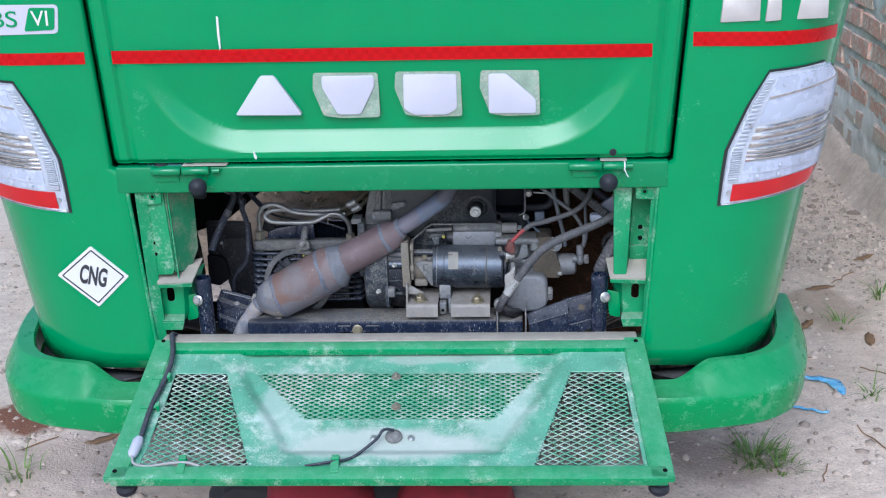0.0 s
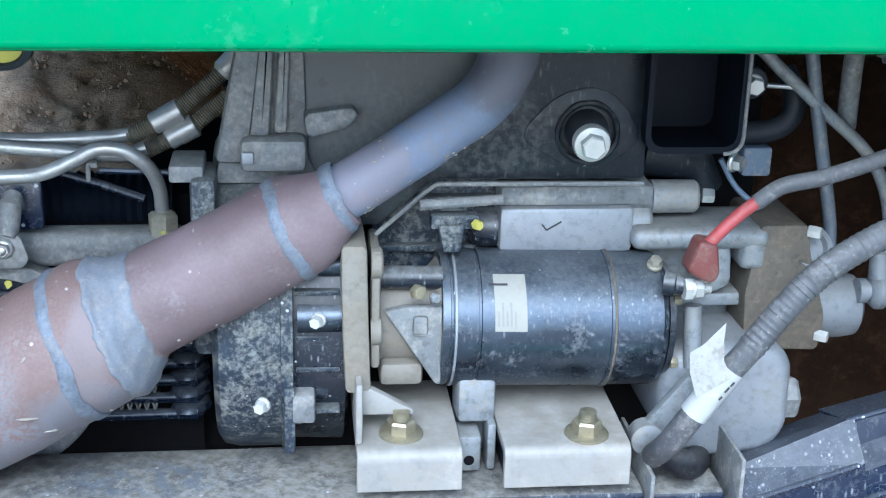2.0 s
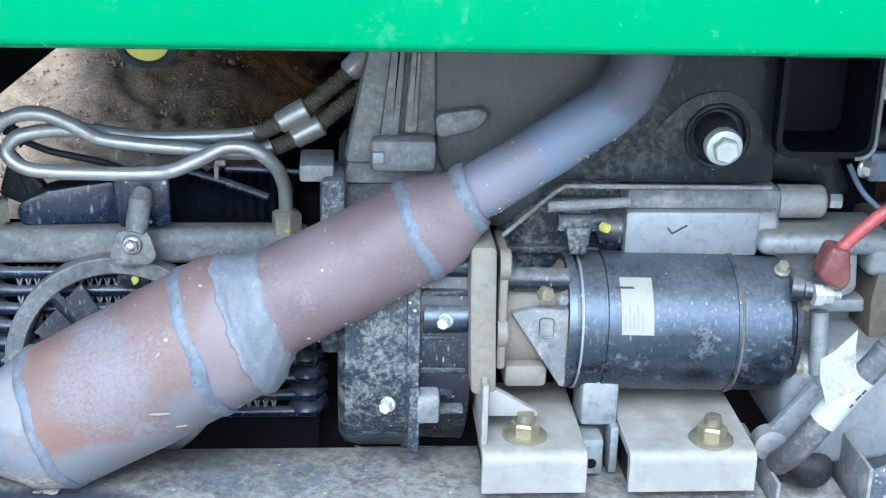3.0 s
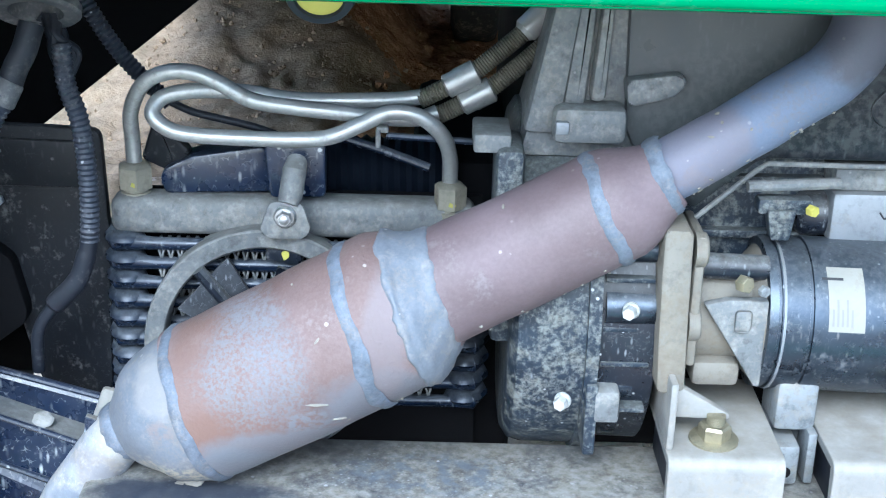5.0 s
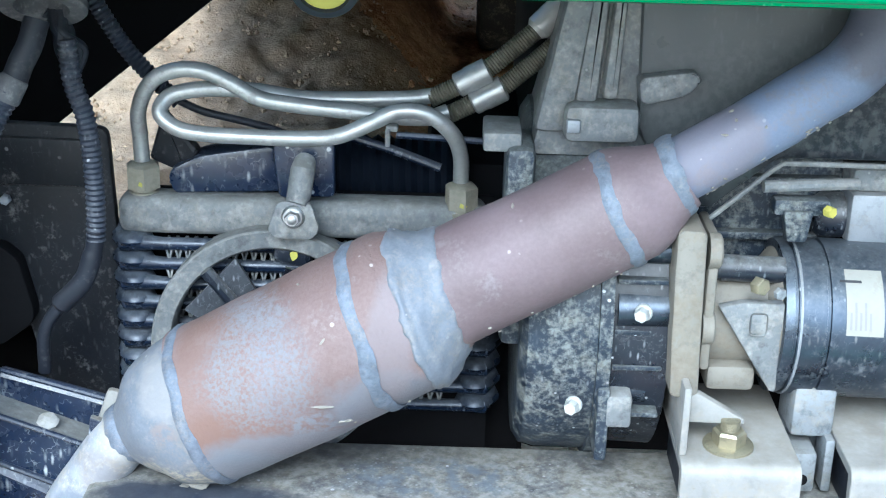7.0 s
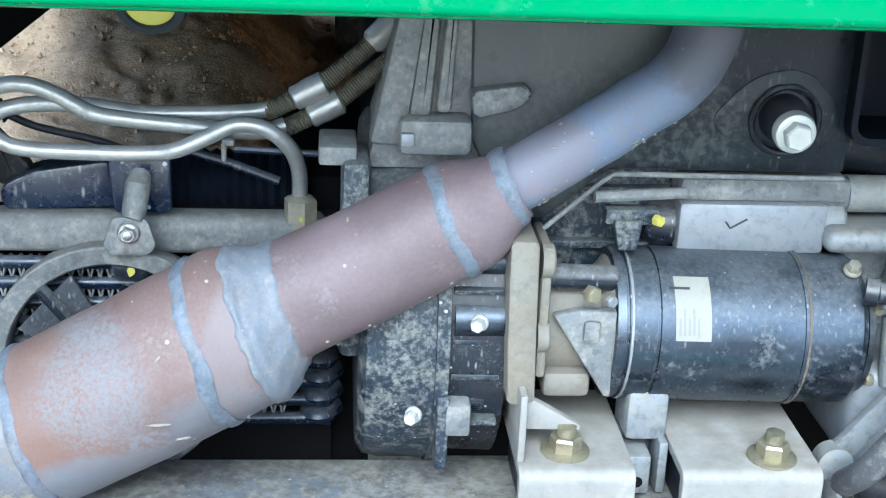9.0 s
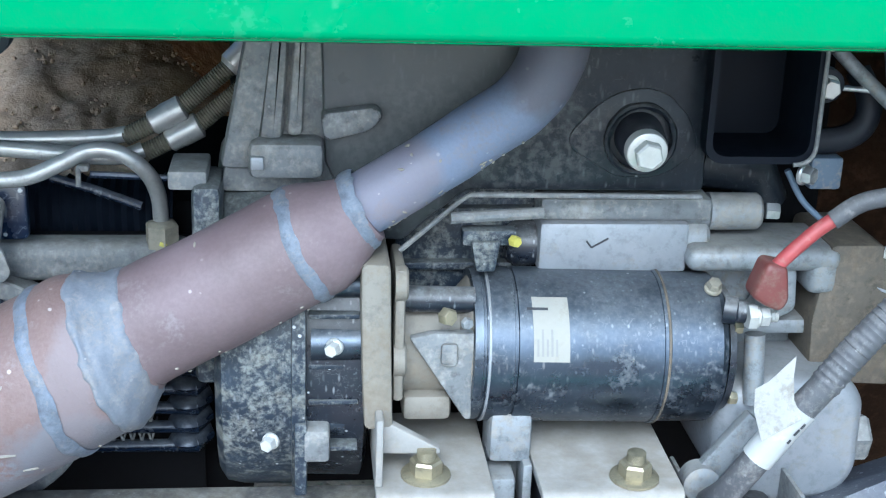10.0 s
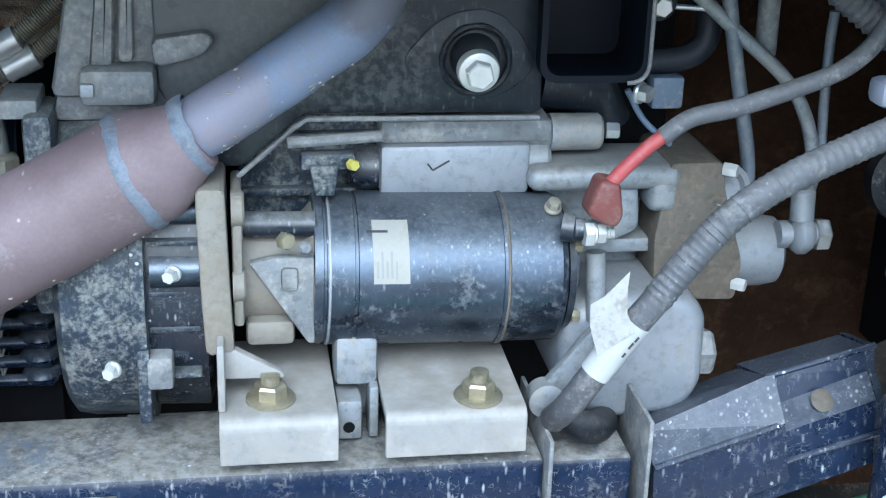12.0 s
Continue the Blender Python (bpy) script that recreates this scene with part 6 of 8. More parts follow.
# ---------- solenoid and valve gear above the starter ----------
bm = B()
span(bm, 0.0930, 0.1665, 0.1320, 0.175, -0.1765, -0.1510, 0.0025)
solenoid = part("solenoid", bm, M_ALU_PALE, rickshaw, "pale grey solenoid housing with a pen tick")
bm = B()
span(bm, 0.0930, 0.1780, 0.1350, 0.185, -0.1512, -0.1395, 0.003)
part("solenoid_top", bm, M_CASE, solenoid)
bm = B()
lathe(bm, (0.1665, 0.147, -0.163), (1, 0, 0), [(0, 0.0118), (0.010, 0.0116), (0.012, 0.0100)], 26)
part("solenoid_end", bm, M_ALU, solenoid)
bm = B()
lathe(bm, (0.0930, 0.147, -0.166), (-1, 0, 0), [(0, 0.0110), (0.010, 0.0108), (0.014, 0.0080), (0.0145, 0.0050)], 26)
part("solenoid_cap", bm, M_BLACK, solenoid)
bm = B()
for a, b in (((0.1160, -0.1600), (0.1185, -0.1632)), ((0.1185, -0.1632), (0.1265, -0.1585))):
    sweep(bm, [(a[0], 0.1317, a[1]), (b[0], 0.1317, b[1])], 0.0005, 6)
part("pen_tick", bm, M_INK, solenoid)
bm = B()
span(bm, 0.0540, 0.0800, 0.118, 0.128, -0.1580, -0.1500, 0.002)
prism(bm, [(0.0580, -0.155), (0.0720, -0.155), (0.0700, -0.170), (0.0610, -0.170)], 0.116, 0.124, 0.0012)
shifter = part("shift_bracket", bm, M_BELL, rickshaw, "dark steel bracket beside the solenoid")
bm = B()
bolt(bm, (0.0770, 0.1150, -0.1535), (0.5, -1, 0), 0.0028, 0.004)
part("bracket_screw", bm, M_YELLOW, shifter, "yellow-marked screw head")
bm = B()
sweep(bm, [(0.048, 0.118, -0.1440), (0.092, 0.122, -0.1425)], 0.0028, 10)
part("push_rod", bm, M_CASE, shifter)

# dusty casting behind the bracket
bm = B()
span(bm, 0.024, 0.095, 0.152, 0.200, -0.2000, -0.1380, 0.006)
casting = part("clutch_casting", lumpy(bm, 0.002, 70), M_BELL, rickshaw, "dark dusty clutch casting above the starter")
for z in (-0.1500, -0.1780):
    bm = B()
    span(bm, 0.026, 0.092, 0.146, 0.156, z - 0.002, z + 0.002, 0.001)
    part("casting_rib", bm, M_BELL, casting)

# slanted plate and black engine cover
bm = B()
prism(bm, [(-0.012, -0.050), (0.168, -0.048), (0.170, -0.1340), (0.0560, -0.1340), (0.0270, -0.1590), (0.0080, -0.1580), (-0.010, -0.1200)], 0.128, 0.160, 0.003)
cover = part("engine_cover", bm, M_COVER, rickshaw, "black dusty engine cover plate with a bolted boss")
bm = B()
sweep(bm, [(0.168, 0.124, -0.1350), (0.0575, 0.124, -0.1345), (0.0520, 0.122, -0.1375), (0.0250, 0.118, -0.1600)], 0.0013, 8)
part("cover_lip", bm, M_CASE, cover, "dusty rolled lip of the cover")
bm = B()
lathe(bm, (0.1365, 0.129, -0.1075), (0, -1, 0), [(0, 0.0175), (0.005, 0.0172), (0.0062, 0.0160), (0.0055, 0.0146), (-0.004, 0.0142)], 40, cap=False)
part("boss_ring", lumpy(bm, 0.0009, 160), M_COVER, cover, "dusty cast ring round the bolt hole")
bm = B()
lathe(bm, (0.1365, 0.1285, -0.1075), (0, -1, 0), [(0, 0.0146), (0.0006, 0.0145)], 32)
part("boss_hole", bm, M_UNDER_SHADE, cover)
bm = B()
lathe(bm, (0.1360, 0.1290, -0.1065), (-0.09, -1, -0.01), [(0, 0.0118), (0.012, 0.0112), (0.021, 0.0104), (0.023, 0.0095)], 32)
part("rubber_boss", bm, M_RUBBER, cover)
bm = B()
prism(bm, rounded([(0.100, -0.110), (0.113, -0.094), (0.124, -0.086), (0.137, -0.083), (0.150, -0.087), (0.160, -0.098), (0.166, -0.112), (0.155, -0.122), (0.145, -0.127), (0.128, -0.127), (0.115, -0.120)], 0.008, 5), 0.1270, 0.130, 0.0009)
part("boss_plate", lumpy(bm, 0.0006, 120), M_COVER, cover)
bm = B()
lathe(bm, (0.1337, 0.1065, -0.1068), (0, -1, -0.1), [(0, 0.0096), (0.0030, 0.0099), (0.0055, 0.0092), (0.0062, 0.0080)], 30)
bolt(bm, (0.1335, 0.1005, -0.1072), (0, -1, -0.1), 0.0066, 0.0055)
part("boss_bolt", bm, M_PALESTEEL, cover, "bright steel flanged bolt")
for x, z in ((0.090, -0.046), (0.050, -0.120)):
    bm = B()
    bolt(bm, (x, 0.1275, z), (0, -1, 0), 0.0040, 0.0035, 1.3)
    part("cover_screw", bm, M_CASE if z < -0.06 else M_STEEL, cover)

# ---------- gear case and bell housing ----------
bm = B()
lathe(bm, (-0.0605, 0.185, -0.2130), (1, 0, 0), [(0, 0.070), (0.0005, 0.084), (0.004, 0.0895), (0.012, 0.0912), (0.036, 0.0915)], 64)
bell = part("bell_housing", bm, M_BELL, rickshaw, "dark dusty bell housing drum")
bm = B()
lathe(bm, (-0.0250, 0.185, -0.2130), (1, 0, 0), [(0, 0.0905), (0.0005, 0.0938), (0.0065, 0.0938), (0.007, 0.0900)], 64)
part("bell_rim", bm, M_BELL, bell)
bm = B()
lathe(bm, (-0.0180, 0.187, -0.2130), (1, 0, 0), [(0, 0.0880), (0.027, 0.0890), (0.029, 0.083)], 64)
part("clutch_case", bm, M_BLACK, bell)
for x0, x1, y, z, r in ((-0.016, 0.010, 0.104, -0.2000, 0.0085), (-0.024, 0.000, 0.112, -0.2420, 0.0090), (-0.016, 0.008, 0.106, -0.1720, 0.0060), (-0.016, 0.008, 0.104, -0.2200, 0.0035)):
    bm = B()
    sweep(bm, [(x0, y, z), (x1, y, z)], r, 18)
    part("case_boss", bm, M_STARTER, bell)
for x, y, z in ((-0.0050, 0.0930, -0.1970), (-0.0340, 0.0925, -0.2440)):
    bm = B()
    bolt(bm, (x, y, z), (-0.4, -1, 0), 0.0034, 0.006, 1.2)
    part("case_bolt", bm, M_PALESTEEL, bell, "bright hexagon bolt")
for z in (-0.1850, -0.2100, -0.2280, -0.2520):
    bm = B()
    span(bm, -0.0170, 0.0060, 0.0985, 0.112, z - 0.0012, z + 0.0012, 0.0006)
    part("case_rib", bm, M_BELL, bell)
bm = B()
span(bm, -0.0235, -0.0175, 0.092, 0.112, -0.2735, -0.236, 0.0015)
part("case_lug", bm, M_BELL, bell)
bm = B()
span(bm, -0.0205, -0.0070, 0.092, 0.115, -0.2560, -0.2395, 0.002)
part("case_lug", bm, M_CASE, bell)
bm = B()
span(bm, -0.0695, -0.056, 0.112, 0.150, -0.225, -0.128, 0.004)
part("case_step", bm, M_BELL, bell)
bm = B()
span(bm, -0.080, -0.0625, 0.118, 0.150, -0.1315, -0.1225, 0.0015)
part("case_tab", bm, M_CASE, bell, "grey dusty lug")

bm = B()
prism(bm, rounded([(-0.058, -0.136), (-0.0520, -0.112), (-0.0350, -0.030), (0.004, -0.030), (0.004, -0.136)], 0.004, 3), 0.132, 0.200, 0.001)
gear = part("gear_case", bm, M_CASE, rickshaw, "grey dust-covered ribbed gear case")
for x0, z0, x1, z1, w in ((-0.0490, -0.124, -0.0335, -0.030, 0.0070), (-0.0345, -0.112, -0.0270, -0.030, 0.0045), (-0.0235, -0.108, -0.0190, -0.030, 0.0030)):
    bm = B()
    prism(bm, [(x0 - w * 1.25, z0), (x0 + w * 1.25, z0), (x1 + w * 0.8, z1), (x1 - w * 0.8, z1)], 0.125, 0.136, 0.0045 if w > 0.004 else 0.003)
    part("case_rib", bm, M_CASE, gear)
bm = B()
span(bm, -0.0440, -0.0100, 0.116, 0.140, -0.1260, -0.1085, 0.004)
part("case_pad", bm, M_CASE, gear)
bm = B()
box(bm, (-0.0400, 0.1165, -0.1175), (0.0062, 0.006, 0.0062), 0.0010)
part("pad_bolt", bm, M_ALU_PALE, gear)
bm = B()
prism(bm, rounded([(-0.012, -0.096), (0.013, -0.0925), (0.0165, -0.0965), (0.011, -0.1035), (-0.010, -0.1090)], 0.0040, 4), 0.120, 0.135, 0.0015)
part("case_finger", bm, M_CASE, gear)
# near-black boxes put the bay's deep shade into colour
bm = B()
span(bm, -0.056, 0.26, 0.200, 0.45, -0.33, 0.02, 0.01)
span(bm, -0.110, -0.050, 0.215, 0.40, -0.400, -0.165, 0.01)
part("engine_block", bm, M_UNDER_SHADE, rickshaw, "near-black box standing in for the unlit depth of the bay")

# ---------- black tray and valve body to the side ----------
bm = B()
outer = rounded([(0.1655, -0.030), (0.2180, -0.030), (0.2180, -0.1170), (0.1655, -0.1170)], 0.010, 6)
inner = rounded([(0.1685, -0.034), (0.2150, -0.034), (0.2150, -0.1135), (0.1685, -0.1135)], 0.008, 6)
of, ob_, inf, inb = ([bm.verts.new((x, y, z)) for x, z in pl] for pl, y in ((outer, 0.118), (outer, 0.170), (inner, 0.118), (inner, 0.162)))
for i in range(len(outer)):
    j = (i + 1) % len(outer)
    bm.faces.new((of[i], of[j], ob_[j], ob_[i])), bm.faces.new((of[i], inf[i], inf[j], of[j])), bm.faces.new((inf[i], inb[i], inb[j], inf[j]))
bm.faces.new(inb), bm.faces.new(ob_)
tray = part("black_tray", bm, M_TRAY, rickshaw, "black open plastic tray with a dusty rim")
bm = B()
sweep(bm, [(x, 0.117, z) for x, z in outer[7:-7]], 0.0011, 8)
part("tray_rim", bm, M_CASE, tray)

bm = B()
span(bm, 0.165, 0.2425, 0.124, 0.170, -0.1740, -0.1615, 0.0055, 4)
span(bm, 0.2260, 0.2415, 0.1245, 0.168, -0.1860, -0.1640, 0.005, 3)
valve = part("valve_body", bm, M_ALU, rickshaw, "cast aluminium valve body")
bm = B()
lathe(bm, (0.1650, 0.146, -0.1490), (1, 0, 0), [(0, 0.0078), (0.013, 0.0078), (0.0132, 0.0094), (0.038, 0.0092), (0.0395, 0.0080)], 22)
part("valve_spool", bm, M_ALU, valve)
bm = B()
bolt(bm, (0.2050, 0.139, -0.1465), (1, -0.15, 0), 0.0044, 0.0065)
part("spool_bolt", bm, M_STEEL, valve)
bm = B()
sweep(bm, [(0.176, 0.165, -0.128), (0.205, 0.165, -0.132), (0.212, 0.168, -0.150)], 0.014, 16)
part("valve_elbow", bm, M_COVER, valve)
bm = B()
prism(bm, rounded([(0.212, -0.172), (0.222, -0.172), (0.224, -0.196), (0.200, -0.207), (0.182, -0.207), (0.182, -0.200), (0.205, -0.198)], 0.004, 3), 0.130, 0.150, 0.002)
part("valve_arm", bm, M_ALU, valve)
bm = B()
prism(bm, rounded([(0.2360, -0.1600), (0.2640, -0.1600), (0.2660, -0.1750), (0.2790, -0.2140), (0.2770, -0.2350), (0.2330, -0.2330), (0.2310, -0.2000)], 0.004, 4), 0.126, 0.180, 0.0015)
part("valve_block", bm, M_TAN, valve, "sand-coloured cast block")
for x, z in ((0.2650, -0.1640), (0.2760, -0.2260)):
    bm = B()
    bolt(bm, (x - 0.001, 0.128, z), (0.9, -0.7, 0), 0.0036, 0.007)
    part("block_bolt", bm, M_PALESTEEL, valve)
bm = B()
span(bm, 0.1780, 0.2320, 0.152, 0.178, -0.2380, -0.1680, 0.004)
part("valve_back", lumpy(bm, 0.0012, 60), M_ALU, valve, "blue-grey cast wall behind the valve")
bm = B()
span(bm, 0.1800, 0.2560, 0.136, 0.158, -0.2110, -0.2030, 0.002)
part("valve_rail", bm, M_ALU, valve)
bm = B()
span(bm, 0.1880, 0.1945, 0.128, 0.146, -0.2380, -0.2080, 0.0015)
part("valve_strut", bm, M_ALU_PALE, valve)
bm = B()
lathe(bm, (0.2660, 0.150, -0.2165), (1, 0, -0.01), [(0, 0.0200), (0.004, 0.0192), (0.030, 0.0190), (0.038, 0.0176), (0.041, 0.0130)], 36)
part("valve_barrel", bm, M_ALU_PALE, valve, "pale aluminium barrel")
bm = B()
lathe(bm, (0.268, 0.140, -0.1790), (0.2, -1, 0.5), [(0, 0.0125), (0.010, 0.0120), (0.0105, 0.0085), (0.006, 0.008)], 26)
part("barrel_port", bm, M_ALU_PALE, valve)
bm = B()
lathe(bm, (0.3000, 0.136, -0.2030), (1, 0, 0), [(0, 0.0072), (0.005, 0.0072), (0.0055, 0.0055), (0.007, 0.0055), (0.008, 0.0085), (0.011, 0.0108), (0.0145, 0.0108), (0.018, 0.0085), (0.019, 0.006), (0.020, 0.006)], 26)
banjo = part("banjo_fitting", bm, M_ALU_PALE, rickshaw, "bright round banjo fitting with a hexagon bolt")
bm = B()
bolt(bm, (0.3195, 0.136, -0.2035), (1, 0, 0), 0.0088, 0.0075)
part("banjo_bolt", bm, M_STEEL, banjo)
bm = B()
sweep(bm, [(0.3125, 0.136, -0.195), (0.3120, 0.137, -0.180), (0.3118, 0.137, -0.178)], [0.0062, 0.0062, 0.004], 16)
part("banjo_stem", bm, M_ALU_PALE, banjo)

# lower rounded casting
bm = B()
pillow(bm, rounded([(0.180, -0.230), (0.205, -0.221), (0.246, -0.222), (0.2560, -0.2330), (0.2570, -0.2740), (0.2470, -0.2880), (0.205, -0.2910), (0.182, -0.2780)], 0.009, 6), 0.104, 0.170, 0.009)
pump = part("oil_pump_casing", bm, M_ALU_PALE, rickshaw, "rounded pale aluminium pump casing")
bm = B()
lathe(bm, (0.2560, 0.122, -0.2610), (1, 0, 0), [(0, 0.0128), (0.007, 0.0128), (0.009, 0.0110)], 6)
part("drain_plug", bm, M_CASE, pump)
bm = B()
prism(bm, [(0.1690, -0.2650), (0.1930, -0.2340), (0.2010, -0.2410), (0.1780, -0.2740)], 0.094, 0.100, 0.001)
lathe(bm, (0.172, 0.100, -0.2700), (0, -1, 0), [(0, 0.009), (0.010, 0.009), (0.011, 0.007)], 20)
part("pump_lever", bm, M_ALU, pump)
bm = B()
sweep(bm, [(0.1960, 0.108, -0.1985), (0.1975, 0.104, -0.2330)], 0.0050, 12)
part("pump_post", bm, M_ALU, pump)

# ---------- starter cable with red boot ----------
bm = B()
sweep(bm, [(0.1760, 0.098, -0.1815), (0.1815, 0.096, -0.1818), (0.1816, 0.096, -0.1818), (0.1860, 0.095, -0.1820)], [0.0066, 0.0066, 0.0054, 0.0054], 14)
terminal = part("starter_terminal", bm, M_BLACK, rickshaw, "steel terminal stud with a red rubber boot")
bm = B()
bolt(bm, (0.1840, 0.0905, -0.1822), (1, 0, 0), 0.0062, 0.0048)
lathe(bm, (0.1888, 0.0905, -0.1822), (1, 0, 0), [(0, 0.0052), (0.0012, 0.0052)], 18)
bolt(bm, (0.1900, 0.0905, -0.1822), (1, 0, 0), 0.0050, 0.0045, 0, 0.005)
part("terminal_nut", bm, M_PALESTEEL, terminal)
bm = B()
pillow(bm, rounded([(0.1830, -0.1700), (0.1885, -0.1530), (0.1985, -0.1550), (0.2010, -0.1720), (0.1975, -0.1775), (0.1900, -0.1745)], 0.003, 4), 0.0815, 0.0945, 0.0035)
part("red_boot", bm, M_RED, terminal, "faded dusty red rubber boot")
bm = B()
sweep(bm, smooth_path([(0.1940, 0.087, -0.1570), (0.1985, 0.086, -0.1510), (0.2050, 0.0855, -0.1440), (0.2110, 0.085, -0.1380), (0.2175, 0.084, -0.1325)], 5), 0.0034, 14)
part("red_sleeve", bm, M_REDWIRE, terminal, "faded red cable sleeve")
bm = B()
hose(bm, [(0.2165, 0.084, -0.1335), (0.2290, 0.083, -0.1245), (0.2500, 0.082, -0.1195), (0.2750, 0.082, -0.1115), (0.3000, 0.084, -0.1020), (0.3180, 0.090, -0.0880), (0.3280, 0.10, -0.0700), (0.332, 0.12, -0.045)], 0.0044, 12)
part("battery_cable", bm, M_HOSE, rickshaw, "grey dusty battery cable to the starter")

# ---------- hoses on the same side ----------
bm = B()
hose(bm, [(0.1730, 0.080, -0.2740), (0.1760, 0.066, -0.2600), (0.1840, 0.060, -0.2430), (0.1960, 0.058, -0.2230), (0.2110, 0.056, -0.2020), (0.2270, 0.056, -0.1800), (0.2450, 0.057, -0.1610), (0.2700, 0.060, -0.1460), (0.3000, 0.064, -0.1340), (0.3300, 0.068, -0.1230), (0.3650, 0.075, -0.1080), (0.3950, 0.095, -0.0950)], 0.0067, 18)
big = part("coolant_hose", bm, M_HOSE, rickshaw, "grey wrapped rubber hose with a white label")
bm = B()
rnd = random.Random(5)
line = smooth_path([(0.2110, 0.056, -0.2020), (0.2270, 0.056, -0.1800), (0.2450, 0.057, -0.1610), (0.2700, 0.060, -0.1460), (0.3000, 0.064, -0.1340), (0.3300, 0.068, -0.1230)], 40)
pts, radii = [], []
for i, p in enumerate(line):
    pts.append(p)
    radii.append(0.0069 + 0.00035 * (i % 5 > 2) + 0.00015 * rnd.random())
sweep(bm, pts, radii, 18)
part("tape_wrap", bm, M_HOSE, big, "spiral cloth tape wrapping")
bm = B()
sweep(bm, [(0.1860, 0.0598, -0.2395), (0.1960, 0.058, -0.2230), (0.2030, 0.0572, -0.2128)], 0.0076, 20)
label = part("hose_label", bm, M_WHITE, big, "white paper label round the hose")
bm = B()
slab(bm, [(0.1850, 0.054, -0.2280), (0.1822, 0.060, -0.2160), (0.1828, 0.064, -0.2068), (0.1890, 0.064, -0.2030), (0.2010, 0.066, -0.1915), (0.1985, 0.060, -0.1985), (0.1968, 0.052, -0.2065), (0.2000, 0.048, -0.2140)], 0.0006)
part("label_flag", bm, M_FLAG, big, "creased dusty paper end")
bm = B()
for k, (x, z) in enumerate(((0.1990, -0.2215), (0.2015, -0.2185), (0.1960, -0.2260))):
    box(bm, (x, 0.0495, z), (0.0035 - 0.0006 * k, 0.0006, 0.0008), 0, rot(0, -52, 0))
part("label_print", bm, M_INK, big)
bm = B()
hose(bm, [(0.1770, 0.078, -0.2690), (0.1860, 0.076, -0.2760), (0.1960, 0.086, -0.2830), (0.2050, 0.104, -0.2900)], [0.0076] * 9 + [0.0082] * 16, 16)
part("hose_elbow", bm, M_DARK, big, "dusty rubber hose elbow")

bm = B()
ribbed(bm, [(0.2800, 0.110, -0.0500), (0.2920, 0.106, -0.0630), (0.3120, 0.102, -0.0790), (0.3320, 0.098, -0.0940), (0.3500, 0.095, -0.1090), (0.3680, 0.095, -0.1250)], 0.0078, 0.0042, 0.0013)
part("corrugated_hose", bm, M_HOSE, rickshaw, "grey corrugated hose behind the post")
bm = B()
ribbed(bm, [(0.3430, 0.076, -0.2070), (0.3465, 0.074, -0.1960), (0.3540, 0.073, -0.1800), (0.3650, 0.074, -0.1600), (0.3800, 0.080, -0.1420), (0.3980, 0.090, -0.1280)], 0.0125, 0.0065, 0.0010, 20)
part("air_hose", bm, M_HOSE, rickshaw, "wide black corrugated air hose")
bm = B()
span(bm, 0.3270, 0.3640, 0.098, 0.116, -0.1265, -0.1130, 0.004)
conn = part("plastic_connector", bm, M_LILAC, rickshaw, "pale lilac plastic connector")
bm = B()
prism(bm, [(0.345, -0.100), (0.372, -0.078), (0.384, -0.092), (0.366, -0.116)], 0.110, 0.122, 0.003)
part("connector_boot", bm, M_LILAC, conn)


def run(pts, r, material, name, label):
    bm = B()
    hose(bm, pts, r, 12)
    return part(name, bm, material, rickshaw, label)


run([(0.2350, 0.150, -0.0680), (0.2470, 0.150, -0.0790), (0.2730, 0.150, -0.1010), (0.3000, 0.150, -0.1240), (0.3140, 0.150, -0.1450), (0.3205, 0.149, -0.1690), (0.3180, 0.145, -0.1850)], 0.0036, M_ALU, "throttle_cable", "grey bent control cable")
run([(0.2640, 0.152, -0.0700), (0.2700, 0.150, -0.1010), (0.2760, 0.150, -0.1270), (0.2845, 0.150, -0.1630), (0.2870, 0.150, -0.1840)], 0.0038, M_TUBE, "steel_tube", "blue-grey fuel tube")
run([(0.2880, 0.150, -0.0600), (0.2880, 0.152, -0.0800), (0.2910, 0.158, -0.1130)], 0.0055, M_CASE, "steel_tube", "grey vertical tube")
run([(0.3220, 0.150, -0.0900), (0.3215, 0.150, -0.1070), (0.3225, 0.150, -0.1360), (0.3240, 0.149, -0.1660), (0.3190, 0.145, -0.1850)], 0.0026, M_TUBE, "steel_tube", "thin blue-grey tube")
run([(0.2180, 0.150, -0.1290), (0.2280, 0.150, -0.1450), (0.2430, 0.150, -0.1580)], 0.0016, M_BLUEWIRE, "thin_wire", "thin blue wire")
run([(0.2270, 0.150, -0.0870), (0.2400, 0.150, -0.0875), (0.2600, 0.150, -0.0890)], 0.0014, M_STEEL, "thin_wire", "thin bare wire")
run([(0.3300, 0.145, -0.0600), (0.3420, 0.140, -0.0850), (0.3600, 0.138, -0.1000)], 0.006, M_LOOM, "cable_loom", "black cable loom")
run([(0.2150, 0.170, -0.1190), (0.2320, 0.170, -0.1195), (0.2520, 0.170, -0.1180), (0.2630, 0.171, -0.1110), (0.2650, 0.173, -0.0980), (0.2600, 0.18, -0.085)], 0.0066, M_RUBBER, "rubber_elbow", "black rubber breather elbow")
bm = B()
lathe(bm, (0.2240, 0.134, -0.0815), (0, -1, -0.1), [(0, 0.0085), (0.005, 0.0085), (0.006, 0.0070)], 20)
part("bolt_boss", bm, M_RUBBER, tray)
bm = B()
bolt(bm, (0.2240, 0.1285, -0.0820), (0, -1, -0.1), 0.0050, 0.006, 1.15)
part("side_bolt", bm, M_PALESTEEL, tray)
bm = B()
